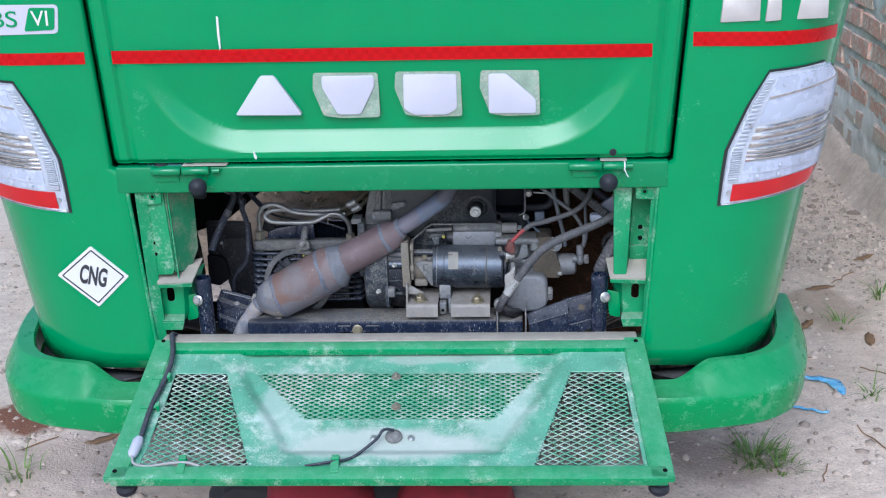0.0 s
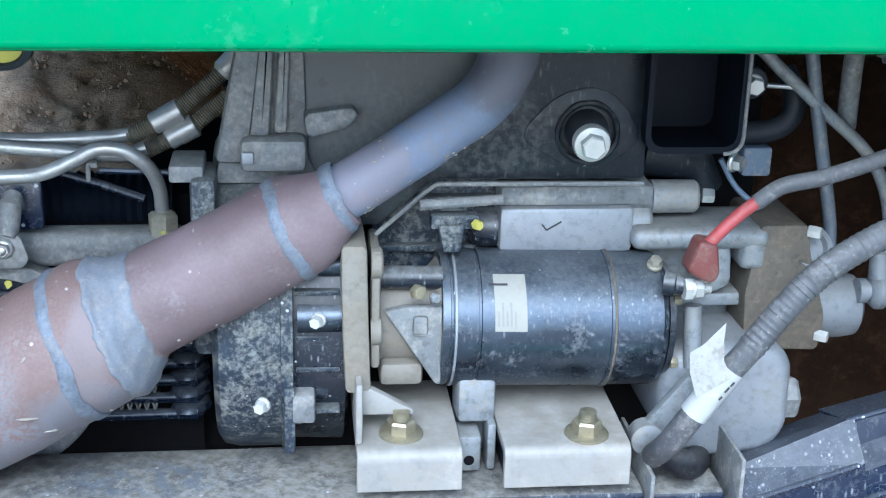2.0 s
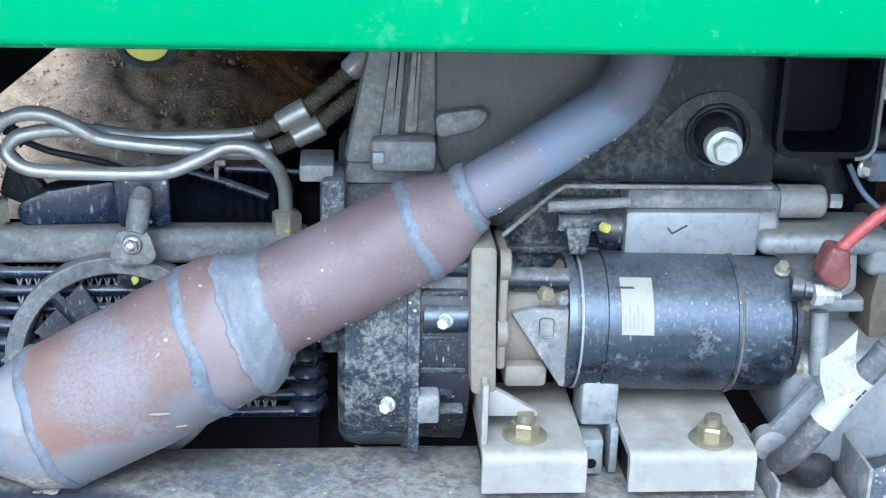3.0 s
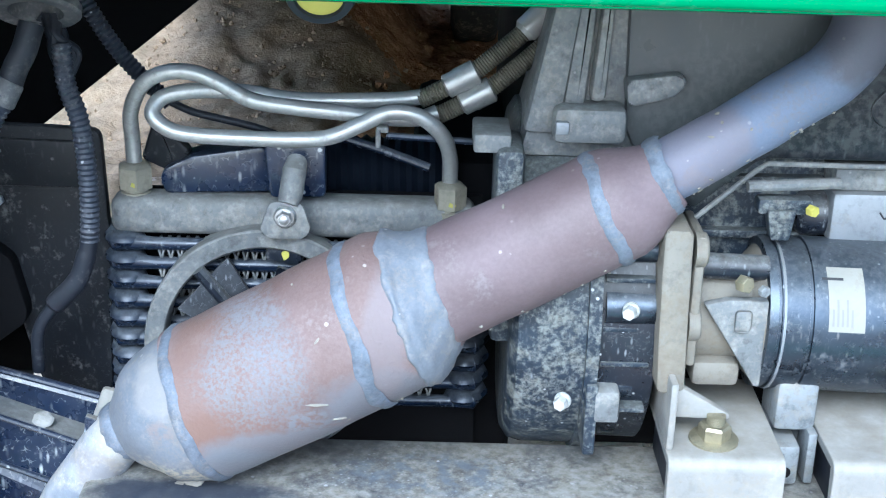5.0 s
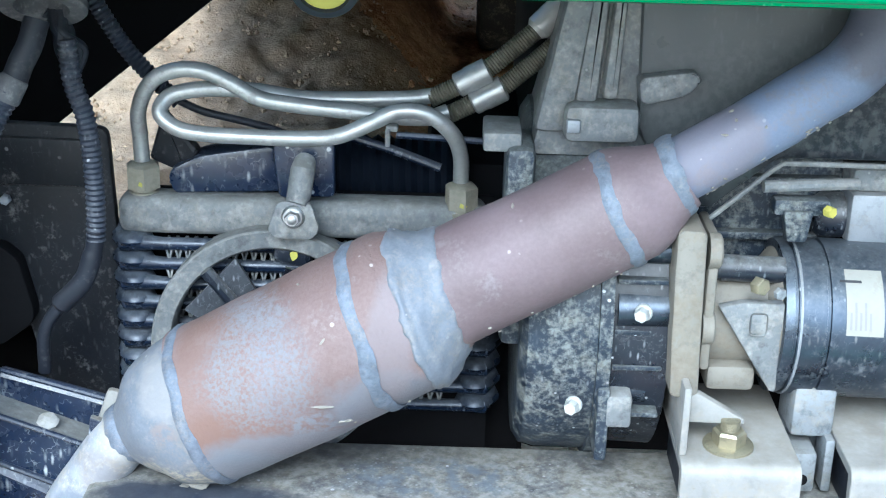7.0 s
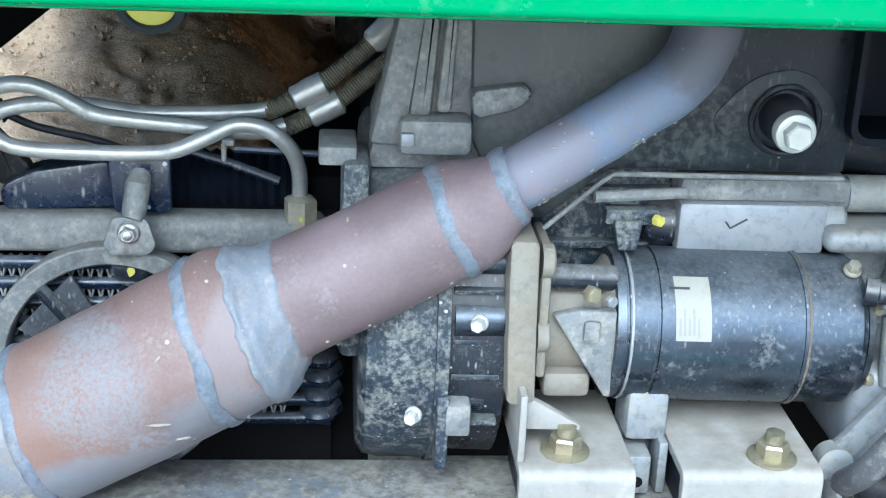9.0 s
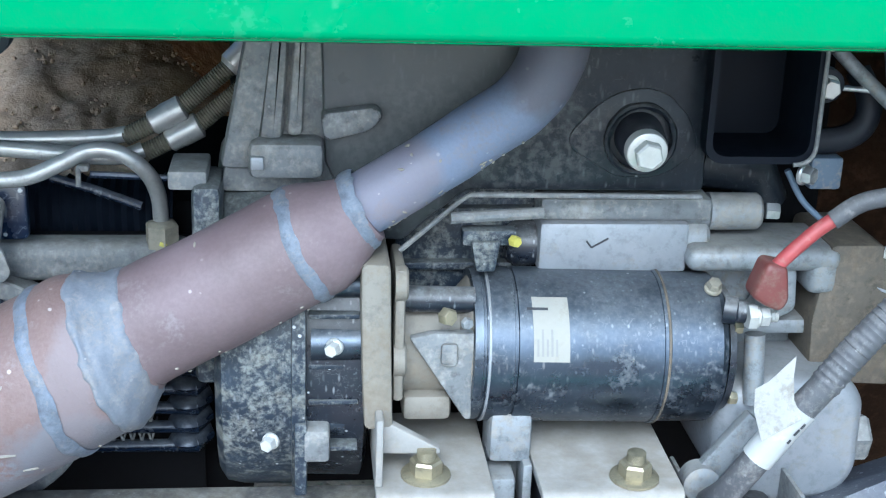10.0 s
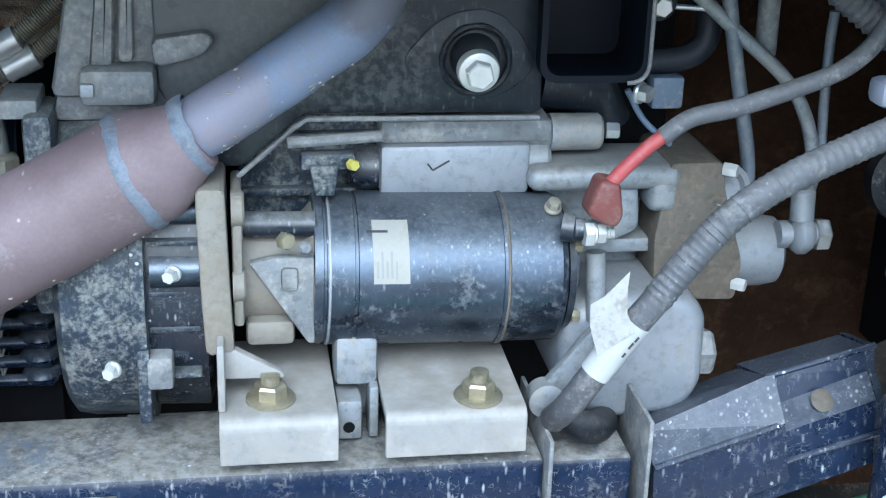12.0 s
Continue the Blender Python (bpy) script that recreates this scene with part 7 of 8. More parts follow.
bolt(bm, (0.2180, 0.130, -0.1250), (0.8, -1, 0), 0.0046, 0.006, 1.2)
part("side_bolt", bm, M_STEEL, tray)
bm = B()
span(bm, 0.2350, 0.2520, 0.162, 0.174, -0.1430, -0.1260, 0.002)
part("blue_tag", bm, M_BLUEWIRE, valve)
bm = B()
lathe(bm, (0.374, 0.15, -0.180), (-0.2, -1, 0.2), [(0, 0.022), (0.016, 0.022), (0.018, 0.016), (0.010, 0.015)], 28)
part("air_inlet", bm, M_DARK, rickshaw, "grey plastic air inlet mouth")

# ---------- oil cooler and fan ----------
bm = B()
span(bm, -0.2625, -0.0760, 0.170, 0.192, -0.1960, -0.1760, 0.006, 3)
cooler = part("oil_cooler", bm, M_CASE, rickshaw, "dusty finned oil cooler with serpentine tubes")
n = 9
for k in range(n):
    z = -0.1985 - 0.0108 * k
    bm = B()
    sweep(bm, [(-0.2620, 0.190, z + 0.002), (-0.2645, 0.180, z), (-0.2600, 0.172, z - 0.0015), (-0.2400, 0.1715, z - 0.002), (-0.0880, 0.1715, z - 0.002), (-0.0750, 0.172, z - 0.0015), (-0.0705, 0.180, z), (-0.0740, 0.190, z + 0.002)], [0.0050, 0.0050, 0.0050, 0.0034, 0.0034, 0.0050, 0.0050, 0.0050], 12)
    for cx in (-0.2560, -0.0790):
        ball = bmesh.ops.create_uvsphere(bm, u_segments=16, v_segments=8, radius=1.0)["verts"]
        for v in ball:
            v.co = Vector((cx + v.co.x * 0.0105, 0.1755 + v.co.y * 0.0095, z - 0.0005 + v.co.z * 0.0050))
    part("cooler_tube", bm, M_COOLER, cooler)
for k in range(n - 1):
    z = -0.2040 - 0.0108 * k
    bm = B()
    i = 0
    x = -0.2380
    while x < -0.094:
        box(bm, (x, 0.1765, z), (0.0010, 0.012, 0.0082), 0, rot(0, 14 if i % 2 else -14, 0))
        x += 0.0024
        i += 1
    part("fin_strip", bm, M_CASE, cooler)
# near-black sheet stands in for the dark behind and below the cooler
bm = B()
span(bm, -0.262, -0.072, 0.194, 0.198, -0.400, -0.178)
part("cooler_back", bm, M_UNDER_SHADE, cooler)
for x, y, z, r in ((-0.2505, 0.172, -0.1745, 0.0092), (-0.0890, 0.166, -0.1790, 0.0085)):
    bm = B()
    lathe(bm, (x, y + 0.010, z - 0.006), (0, 0, 1), [(0, r * 0.85), (0.005, r * 0.85), (0.0052, r * 0.7), (0.008, r * 0.7)], 16)
    lathe(bm, (x, y + 0.010, z + 0.001), (0, 0, 1), [(0, r), (0.011, r), (0.0125, r * 0.8), (0.0130, r * 0.55)], 6)
    part("union_nut", bm, M_NUT, cooler, "dusty brass union nut")
    bm = B()
    box(bm, (x + 0.001, y + 0.010 - r * 0.88, z + 0.004), (0.0036, 0.0010, 0.0024), 0.0004, rot(0, 20, 0))
    part("paint_mark", bm, M_YELLOW, cooler)
bm = B()
hose(bm, [(-0.2510, 0.184, -0.1650), (-0.2510, 0.182, -0.1480), (-0.2500, 0.178, -0.1320), (-0.2420, 0.174, -0.1170), (-0.2290, 0.172, -0.1105), (-0.2160, 0.171, -0.1105), (-0.2040, 0.170, -0.1150), (-0.1890, 0.170, -0.1230), (-0.1700, 0.170, -0.1260), (-0.1450, 0.171, -0.1285), (-0.1250, 0.173, -0.1310), (-0.1070, 0.176, -0.1320), (-0.0970, 0.178, -0.1290)], 0.0040, 14)
part("steel_pipe", bm, M_PIPE, cooler, "bright bent steel oil pipe")
bm = B()
hose(bm, [(-0.0895, 0.178, -0.1650), (-0.0900, 0.172, -0.1500), (-0.0945, 0.166, -0.1370), (-0.1060, 0.163, -0.1270), (-0.1200, 0.163, -0.1255), (-0.1340, 0.163, -0.1320), (-0.1500, 0.163, -0.1390), (-0.1680, 0.164, -0.1410), (-0.1900, 0.165, -0.1412), (-0.2140, 0.166, -0.1408), (-0.2290, 0.167, -0.1385), (-0.2375, 0.169, -0.1315), (-0.2340, 0.173, -0.1245), (-0.2230, 0.175, -0.1212), (-0.2080, 0.177, -0.1205), (-0.1900, 0.178, -0.1215), (-0.1650, 0.180, -0.1250), (-0.1200, 0.181, -0.1240), (-0.1050, 0.181, -0.1220)], 0.0040, 14)
part("steel_pipe", bm, M_PIPE, cooler, "bright bent steel oil pipe")
for off, z_off in ((0.0, 0.0), (0.008, -0.0085)):
    p = [(-0.1060 + off, 0.181, -0.1235 + z_off), (-0.0980 + off, 0.181, -0.1195 + z_off), (-0.0820 + off, 0.182, -0.1110 + z_off), (-0.0680 + off, 0.184, -0.1000 + z_off), (-0.0540 + off, 0.186, -0.0880 + z_off), (-0.0380 + off, 0.190, -0.0720 + z_off), (-0.0250 + off, 0.195, -0.0560 + z_off)]
    bm = B()
    ribbed(bm, p, 0.0048, 0.0014, 0.0005, 14)
    h = part("braided_hose", bm, M_BRAID, rickshaw, "braided oil hose with crimped steel ends")
    bm = B()
    a, b = Vector(p[1]), Vector(p[2])
    sweep(bm, [a.lerp(b, 0.30), a.lerp(b, 0.35), a.lerp(b, 0.65), a.lerp(b, 0.7), a.lerp(b, 1.25), a.lerp(b, 1.3)], [0.0048, 0.0062, 0.0062, 0.0066, 0.0066, 0.0050], 14)
    part("crimp_sleeve", bm, M_PIPE, h)
    if off == 0:
        bm = B()
        a, b = Vector(p[4]), Vector(p[5])
        sweep(bm, [a.lerp(b, -0.1), a.lerp(b, 0.0), a.lerp(b, 0.9), a.lerp(b, 1.0)], [0.0048, 0.0066, 0.0066, 0.0050], 14)
        part("crimp_sleeve", bm, M_CHROME, h)
bm = B()
box(bm, (-0.1235, 0.162, -0.1335), (0.0060, 0.007, 0.0030), 0.001)
sweep(bm, [(-0.1255, 0.159, -0.1335), (-0.1255, 0.158, -0.1420)], 0.0013, 8)
part("pipe_clip", bm, M_CASE, cooler)
bm = B()
sweep(bm, [(-0.122, 0.172, -0.1400), (-0.060, 0.176, -0.1440)], 0.0018, 8)
part("link_rod", bm, M_COOLER, cooler)

# fan ring, blades and bracket
FC = Vector((-0.1826, 0.156, -0.2475))
bm = B()
lathe(bm, FC, (0.05, -1, 0.12), [(-0.014, 0.0606), (0.003, 0.0610), (0.0062, 0.0606), (0.0072, 0.0596), (0.0050, 0.0516), (0.0036, 0.0506), (-0.014, 0.0502), (-0.014, 0.0606)], 64, cap=False)
fan = part("cooling_fan", bm, M_CASE, rickshaw, "grey dusty cooling fan ring with dark blades")
bm = B()
lathe(bm, FC, (0.05, -1, 0.12), [(-0.010, 0.018), (0.004, 0.018), (0.006, 0.014)], 24)
part("fan_hub", bm, M_DARK, fan)
for k in range(5):
    bm = B()
    a = radians(25 + 72 * k)
    turn = Matrix.Rotation(a, 3, "Y")
    pts0 = [(-0.007, -0.006, 0.016), (0.012, 0.004, 0.016), (0.020, 0.006, 0.044), (-0.012, -0.010, 0.046)]
    lo = [bm.verts.new(FC + turn @ Vector(p)) for p in pts0]
    hi = [bm.verts.new(FC + turn @ (Vector(p) + Vector((0, -0.0025, 0)))) for p in pts0]
    bm.faces.new(lo), bm.faces.new(hi[::-1])
    for i in range(4):
        bm.faces.new((lo[i], hi[i], hi[(i + 1) % 4], lo[(i + 1) % 4]))
    part("fan_blade", bm, M_BLACK, fan)
for a in (-38, 150):
    bm = B()
    r = radians(a)
    d = Vector((math.sin(r), 0, math.cos(r)))
    sweep(bm, [FC + d * 0.015 + Vector((0, -0.004, 0)), FC + d * 0.052 + Vector((0, -0.005, 0))], 0.0035, 10)
    part("fan_spoke", bm, M_BLACK, fan)
bm = B()
prism(bm, rounded([(-0.1835, -0.1840), (-0.1785, -0.1685), (-0.1620, -0.1685), (-0.1575, -0.1830), (-0.1615, -0.1880), (-0.1795, -0.1880)], 0.004, 4), 0.1490, 0.1520, 0.0010)
part("fan_bracket", bm, M_CASE, fan, "dusty grey fan bracket")
bm = B()
prism(bm, rounded([(-0.1825, -0.1450), (-0.1520, -0.1440), (-0.1520, -0.1720), (-0.1800, -0.1730)], 0.003, 3), 0.168, 0.173, 0.001)
part("bracket_plate", bm, M_NAVYGLOSS, fan)
bm = B()
sweep(bm, [(-0.1655, 0.160, -0.1510), (-0.1660, 0.154, -0.1535), (-0.1680, 0.152, -0.1665), (-0.1690, 0.150, -0.1700)], [0.0052, 0.0060, 0.0060, 0.0050], 18)
part("rubber_sleeve", bm, M_CASE, fan)
bm = B()
bolt(bm, (-0.1705, 0.1490, -0.1760), (0, -1, 0), 0.0040, 0.005, 1.40, 0.002)
part("fan_bolt", bm, M_STEEL, fan)
bm = B()
prism(bm, rounded([(-0.1740, -0.1990), (-0.1705, -0.1975), (-0.1695, -0.2010), (-0.1725, -0.2035)], 0.001, 2), 0.1588, 0.1602)
part("paint_dot", bm, M_YELLOW, fan)
bm = B()
box(bm, (-0.1725, 0.165, -0.2000), (0.0190, 0.010, 0.0120), 0.0025, rot(0, 12, 0))
part("motor_plug", bm, M_BLACK, fan, "black plug with a yellow dab")
bm = B()
prism(bm, rounded([(-0.2380, -0.1660), (-0.2240, -0.1570), (-0.1820, -0.1500), (-0.1800, -0.1740), (-0.2360, -0.1760)], 0.005, 4), 0.180, 0.200, 0.001)
part("bracket_block", lumpy(bm, 0.0015, 120), M_NAVYGLOSS, cooler, "navy block behind the pipes")
bm = B()
prism(bm, rounded([(-0.2480, -0.1600), (-0.2400, -0.1350), (-0.2220, -0.1560), (-0.2300, -0.1680)], 0.003, 3), 0.185, 0.195, 0.002)
part("side_stub", bm, M_DARK, cooler)

# rubber bellows in the dark behind the cooler
bm = B()
ribbed(bm, [(-0.1620, 0.222, -0.1760), (-0.1400, 0.222, -0.1750), (-0.1150, 0.222, -0.1745), (-0.0850, 0.222, -0.1740)], 0.0200, 0.0062, 0.0022, 24)
part("rubber_bellows", bm, M_TRAY, rickshaw, "black ribbed rubber bellows behind the cooler")
bm = B()
sweep(bm, [(-0.1480, 0.196, -0.1480), (-0.1250, 0.194, -0.1540), (-0.1000, 0.190, -0.1620)], 0.0024, 10)
part("bellows_rod", bm, M_COOLER, rickshaw, "blue-grey steel rod")

# ---------- black box, wiring and rubber boots on the far side ----------
bm = B()
prism(bm, rounded([(-0.345, -0.140), (-0.266, -0.142), (-0.2640, -0.200), (-0.268, -0.290), (-0.290, -0.300), (-0.305, -0.285), (-0.318, -0.230), (-0.345, -0.215)], 0.006, 4), 0.176, 0.183, 0.0015)
bb = part("black_box", bm, M_DARK, rickshaw, "black dusty plastic housing beside the cooler")
# solid plate, its near-black colour stands in for the opening's shade
bm = B()
prism(bm, rounded([(-0.345, -0.200), (-0.321, -0.2030), (-0.3130, -0.2100), (-0.3100, -0.2240), (-0.3070, -0.2380), (-0.3085, -0.2450), (-0.3180, -0.2520), (-0.3260, -0.2580), (-0.345, -0.2530)], 0.003, 3), 0.166, 0.178, 0.001)
part("box_opening", bm, M_UNDER_SHADE, bb, "solid near-black plate painting the dark of the housing's opening")
bm = B()
prism(bm, [(-0.335, -0.1470), (-0.272, -0.1480), (-0.2700, -0.1720), (-0.335, -0.1720)], 0.1725, 0.1770, 0.001)
part("box_panel", bm, M_DARK, bb)
bm = B()
bolt(bm, (-0.3180, 0.172, -0.1790), (0, -1, 0), 0.0028, 0.003)
part("box_screw", bm, M_ALU_PALE, bb)


def loom(pts, r, rib):
    bm = B()
    (ribbed if rib else hose)(bm, pts, r)
    return part("wiring_loom", bm, M_LOOM if rib else M_RUBBER, rickshaw, "black corrugated wiring loom" if rib else "black taped wiring loom")


loom([(-0.2720, 0.140, -0.0900), (-0.2710, 0.140, -0.1090), (-0.2660, 0.140, -0.1270), (-0.2640, 0.140, -0.1490), (-0.2640, 0.140, -0.1720), (-0.2650, 0.140, -0.1880)], 0.0049, True)
loom([(-0.2645, 0.140, -0.1830), (-0.2670, 0.140, -0.1950), (-0.2730, 0.140, -0.2100), (-0.2860, 0.140, -0.2240), (-0.2940, 0.140, -0.2380), (-0.2960, 0.142, -0.2600)], [0.0044] * 8 + [0.0050] * 8 + [0.0052] * 8 + [0.0032] * 17, False)
loom([(-0.2800, 0.124, -0.0780), (-0.2830, 0.120, -0.0890), (-0.2870, 0.118, -0.0970), (-0.2900, 0.115, -0.1050), (-0.2920, 0.113, -0.1090)], 0.0058, False)
loom([(-0.2915, 0.1135, -0.1075), (-0.2950, 0.112, -0.1130), (-0.2990, 0.110, -0.1200), (-0.3050, 0.108, -0.1330), (-0.3130, 0.104, -0.1500), (-0.3200, 0.100, -0.1700)], 0.0066, True)
bm = B()
sweep(bm, [(-0.2890, 0.1155, -0.1025), (-0.2895, 0.1152, -0.1035), (-0.2935, 0.1125, -0.1115), (-0.2940, 0.1122, -0.1125)], [0.0060, 0.0066, 0.0068, 0.0062], 18)
part("loom_collar", bm, M_HOSE, rickshaw, "dusty grey tape collar on a loom")
loom([(-0.2800, 0.202, -0.0720), (-0.2730, 0.200, -0.0860), (-0.2600, 0.200, -0.1070), (-0.2440, 0.200, -0.1250), (-0.2340, 0.200, -0.1340)], 0.0046, True)
loom([(-0.2370, 0.200, -0.1320), (-0.2250, 0.200, -0.1375), (-0.2160, 0.200, -0.1400), (-0.1930, 0.200, -0.1450), (-0.1800, 0.202, -0.1500)], 0.0020, False)
# taped knot of cables under the boot
for k in range(6):
    w = random.Random(70 + k)
    wob = lambda: w.uniform(-0.005, 0.005)
    hose_line = [(-0.2790 + wob(), 0.146, -0.0790), (-0.2750 + wob(), 0.144 + wob(), -0.0870), (-0.2715 + wob(), 0.144 + wob(), -0.0960), (-0.2710 + wob() * 0.4, 0.141, -0.1060)]
    bm = B()
    hose(bm, hose_line, w.uniform(0.0018, 0.0034), 10)
    part("cable", bm, M_RUBBER, rickshaw, "black cable in a taped knot")
bm = B()
lathe(bm, (-0.2810, 0.144, -0.0585), (0.02, -0.55, -0.85), [(0, 0.017), (0.014, 0.019), (0.0155, 0.0205), (0.019, 0.0205), (0.0205, 0.0190), (0.0195, 0.0125), (0.010, 0.0110)], 36)
part("rubber_boot", bm, M_HOSE, rickshaw, "black round rubber boot")
bm = B()
lathe(bm, (-0.3270, 0.075, -0.0450), (0, -0.6, -1), [(0, 0.012), (0.02, 0.013), (0.024, 0.010)], 20)
part("rubber_boot", bm, M_RUBBER, rickshaw, "black round rubber boot")
bm = B()
lathe(bm, (-0.1450, 0.064, -0.0450), (0, -0.9, -0.45), [(0, 0.0145), (0.006, 0.0150), (0.010, 0.0135), (0.0105, 0.0105), (0.009, 0.0100)], 28)
cap = part("rubber_ring", bm, M_RUBBER, rail, "black rubber ring with a yellow centre")
bm = B()
lathe(bm, (-0.1450, 0.0585, -0.0477), (0, -0.9, -0.45), [(0, 0.0100), (0.0028, 0.0100), (0.0034, 0.0085)], 24)
part("rubber_ring_centre", bm, M_YELLOW, rail)
bm = B()
span(bm, -0.44, 0.44, 0.040, 0.060, -0.0490, -0.020, 0.003)
part("inner_rail", bm, M_GREEN, rail)
# brown panel added for shaded ground, and dark inner wing at the bay corners
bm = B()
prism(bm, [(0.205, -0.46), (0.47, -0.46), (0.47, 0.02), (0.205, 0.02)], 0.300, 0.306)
part("splash_panel", bm, M_SHADED_EARTH, rickshaw, "dark brown panel added in place of the shaded ground beyond the bay")
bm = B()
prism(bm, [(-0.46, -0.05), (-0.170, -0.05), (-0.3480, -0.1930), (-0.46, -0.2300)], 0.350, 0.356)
part("inner_wing", bm, M_UNDER_SHADE, rickshaw, "black inner wing panel")
# near-black walls put in for the dark sides of the bay
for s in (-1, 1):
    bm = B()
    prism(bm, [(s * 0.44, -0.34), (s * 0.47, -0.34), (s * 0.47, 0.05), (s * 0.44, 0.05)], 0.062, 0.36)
    part("bay_side", bm, M_UNDER_SHADE, rickshaw, "near-black wall put in for the dark side of the engine bay")

# ---------- brick wall ----------
WALL_X = 1.40
bm = B()
span(bm, WALL_X + 0.004, WALL_X + 0.22, 0.8, 6.2, GROUND - 0.1, 0.75)
# uneven mortar, wiped over the bricks here and there
ny, nz = 300, 90
sheet = []
for j in range(nz + 1):
    z = GROUND - 0.08 + (0.82 - GROUND) * j / nz
    sheet.append([bm.verts.new((WALL_X - 0.010 - 0.010 * noise.noise((y * 5, z * 7, 2.0)) - 0.006 * noise.noise((y * 16, z * 20, 4.0)) - 0.012 * smoothstep(-0.35, -0.75, z), y, z)) for y in (0.9 + 5.2 * i / ny for i in range(ny + 1))])
for low, high in zip(sheet, sheet[1:]):
    for i in range(ny):
        bm.faces.new((low[i], low[i + 1], high[i + 1], high[i]))
wall = part("wall_east", bm, M_MORTAR, None, "old red brick wall with cement joints", category="wall", kind="structure")


def brick_mesh(seed):
    rnd = random.Random(seed)
    bm = B()
    box(bm, (0, 0, 0), (0.030, 0.220, 0.062), 0.006, None, 1)
    for v in bm.verts:
        v.co += Vector((rnd.uniform(-0.003, 0.003), rnd.uniform(-0.006, 0.006), rnd.uniform(-0.004, 0.004)))
    for f in bm.faces:
        f.smooth = False
    me = bpy.data.meshes.new("brick")
    bm.to_mesh(me)
    bm.free()
    me.materials.append(M_BRICK)
    return me


brick_shapes = [brick_mesh(k) for k in range(6)]
rnd = random.Random(11)
for row in range(17):
    z = GROUND + 0.045 + row * 0.082
    for k in range(17):
        y = 1.70 + k * 0.240 + (0.12 if row % 2 else 0.0)
        b = new("brick", rnd.choice(brick_shapes))
        b.parent = wall
        b.location = Vector((WALL_X + rnd.uniform(-0.006, 0.004), y + rnd.uniform(-0.008, 0.008), z + rnd.uniform(-0.005, 0.005))) - CENTRE[wall.name]
        b.rotation_euler = (rnd.uniform(-0.035, 0.035), rnd.uniform(-0.03, 0.03), rnd.uniform(-0.02, 0.02) + (math.pi if rnd.random() < 0.5 else 0))


# ---------- things on the ground ----------
def bank(x, y):
    """Earth rising towards the far side of the vehicle."""
    return 0.42 * smoothstep(1.9, 3.6, y) * smoothstep(-0.10, -0.34, x) * smoothstep(-1.05, -0.80, x)


def soil_patch(left, right, wob, lift, material, label, seed):
    bm = B()
    nx, ny = 130, 300
    rows = []
    for j in range(ny + 1):
        y = 1.50 + 4.5 * j / ny
        row = []
        for i in range(nx + 1):
            t = i / nx
            edge = left + wob * noise.noise((seed, y * 2.3, 0.0)) + 0.4 * wob * noise.noise((seed, y * 9, 0.0)) + 0.25 * wob * noise.noise((seed, y * 30, 0.0))
            x = edge + (right - edge) * t
            h = lift * min(1.0, 8 * min(t, 1 - t)) + 0.016 * noise.noise((x * 8, y * 8, 3.0)) + 0.010 * noise.noise((x * 20, y * 20, 5.0)) + 0.010 * noise.noise((x * 45, y * 45, 5.0))
            if i in (0, nx) or j in (0, ny):
                h = -0.03
            row.append(bm.verts.new((x, y, ground_z(x, y) + h + bank(x, y))))
        rows.append(row)
    for r0, r1 in zip(rows, rows[1:]):
        for i in range(nx):
            bm.faces.new((r0[i], r0[i + 1], r1[i + 1], r1[i]))
    part("soil_patch", bm, material, None, label, sharp=80, category="soil", kind="stuff")


soil_patch(-1.05, 0.74, 0.10, 0.016, M_DRYSOIL, "dry crumbly brown soil round the vehicle", 0.7)
soil_patch(-0.36, 0.72, 0.22, 0.024, M_SHADED_SOIL, "brown crumbly soil under the vehicle, its tone standing in for shade", 0.3)


def clods(name, count, x0, x1, y0, y1, lift, material, label, seed, largest=0.013):
    """Loose crumbs and clods of soil, too many to count."""
    rnd = random.Random(seed)
    bm = B()
    bmesh.ops.create_icosphere(bm, subdivisions=1, radius=1.0)
    bm.verts.index_update()
    unit = [v.co.copy() for v in bm.verts]
    tri = [tuple(v.index for v in f.verts) for f in bm.faces]
    bm.free()
    verts, faces = [], []
    for _ in range(count):
        x, y = rnd.uniform(x0, x1), rnd.uniform(y0, y1)
        size = 0.003 + largest * rnd.random() ** 5
        base = Vector((x, y, ground_z(x, y) + lift + (bank(x, y) if lift > 0.01 else 0.0) - size * (0.25 if largest > 0.01 else 0.55)))
        k = len(verts)
        shape = [rnd.uniform(0.65, 1.2) for _ in range(3)]
        verts += [tuple(base + Vector((u.x * shape[0], u.y * shape[1], u.z * shape[2])) * size * rnd.uniform(0.8, 1.15)) for u in unit]
        faces += [(a + k, b + k, c + k) for a, b, c in tri]
    me = bpy.data.meshes.new(name)
    me.from_pydata(verts, [], faces)
    me.polygons.foreach_set("use_smooth", [largest > 0.01] * len(faces))
    me.materials.append(material)
    tagged(new(name, me), label, "soil", kind="stuff")


clods("soil_crumbs", 3500, -1.05, -0.15, 1.8, 4.0, 0.016, M_DRYSOIL, "crumbled dry brown soil lying under the vehicle", 21, 0.007)
clods("soil_crumbs", 1800, -0.25, 0.6, 1.8, 4.0, 0.024, M_SHADED_SOIL, "crumbled brown soil toned for the shade under the vehicle", 22, 0.007)


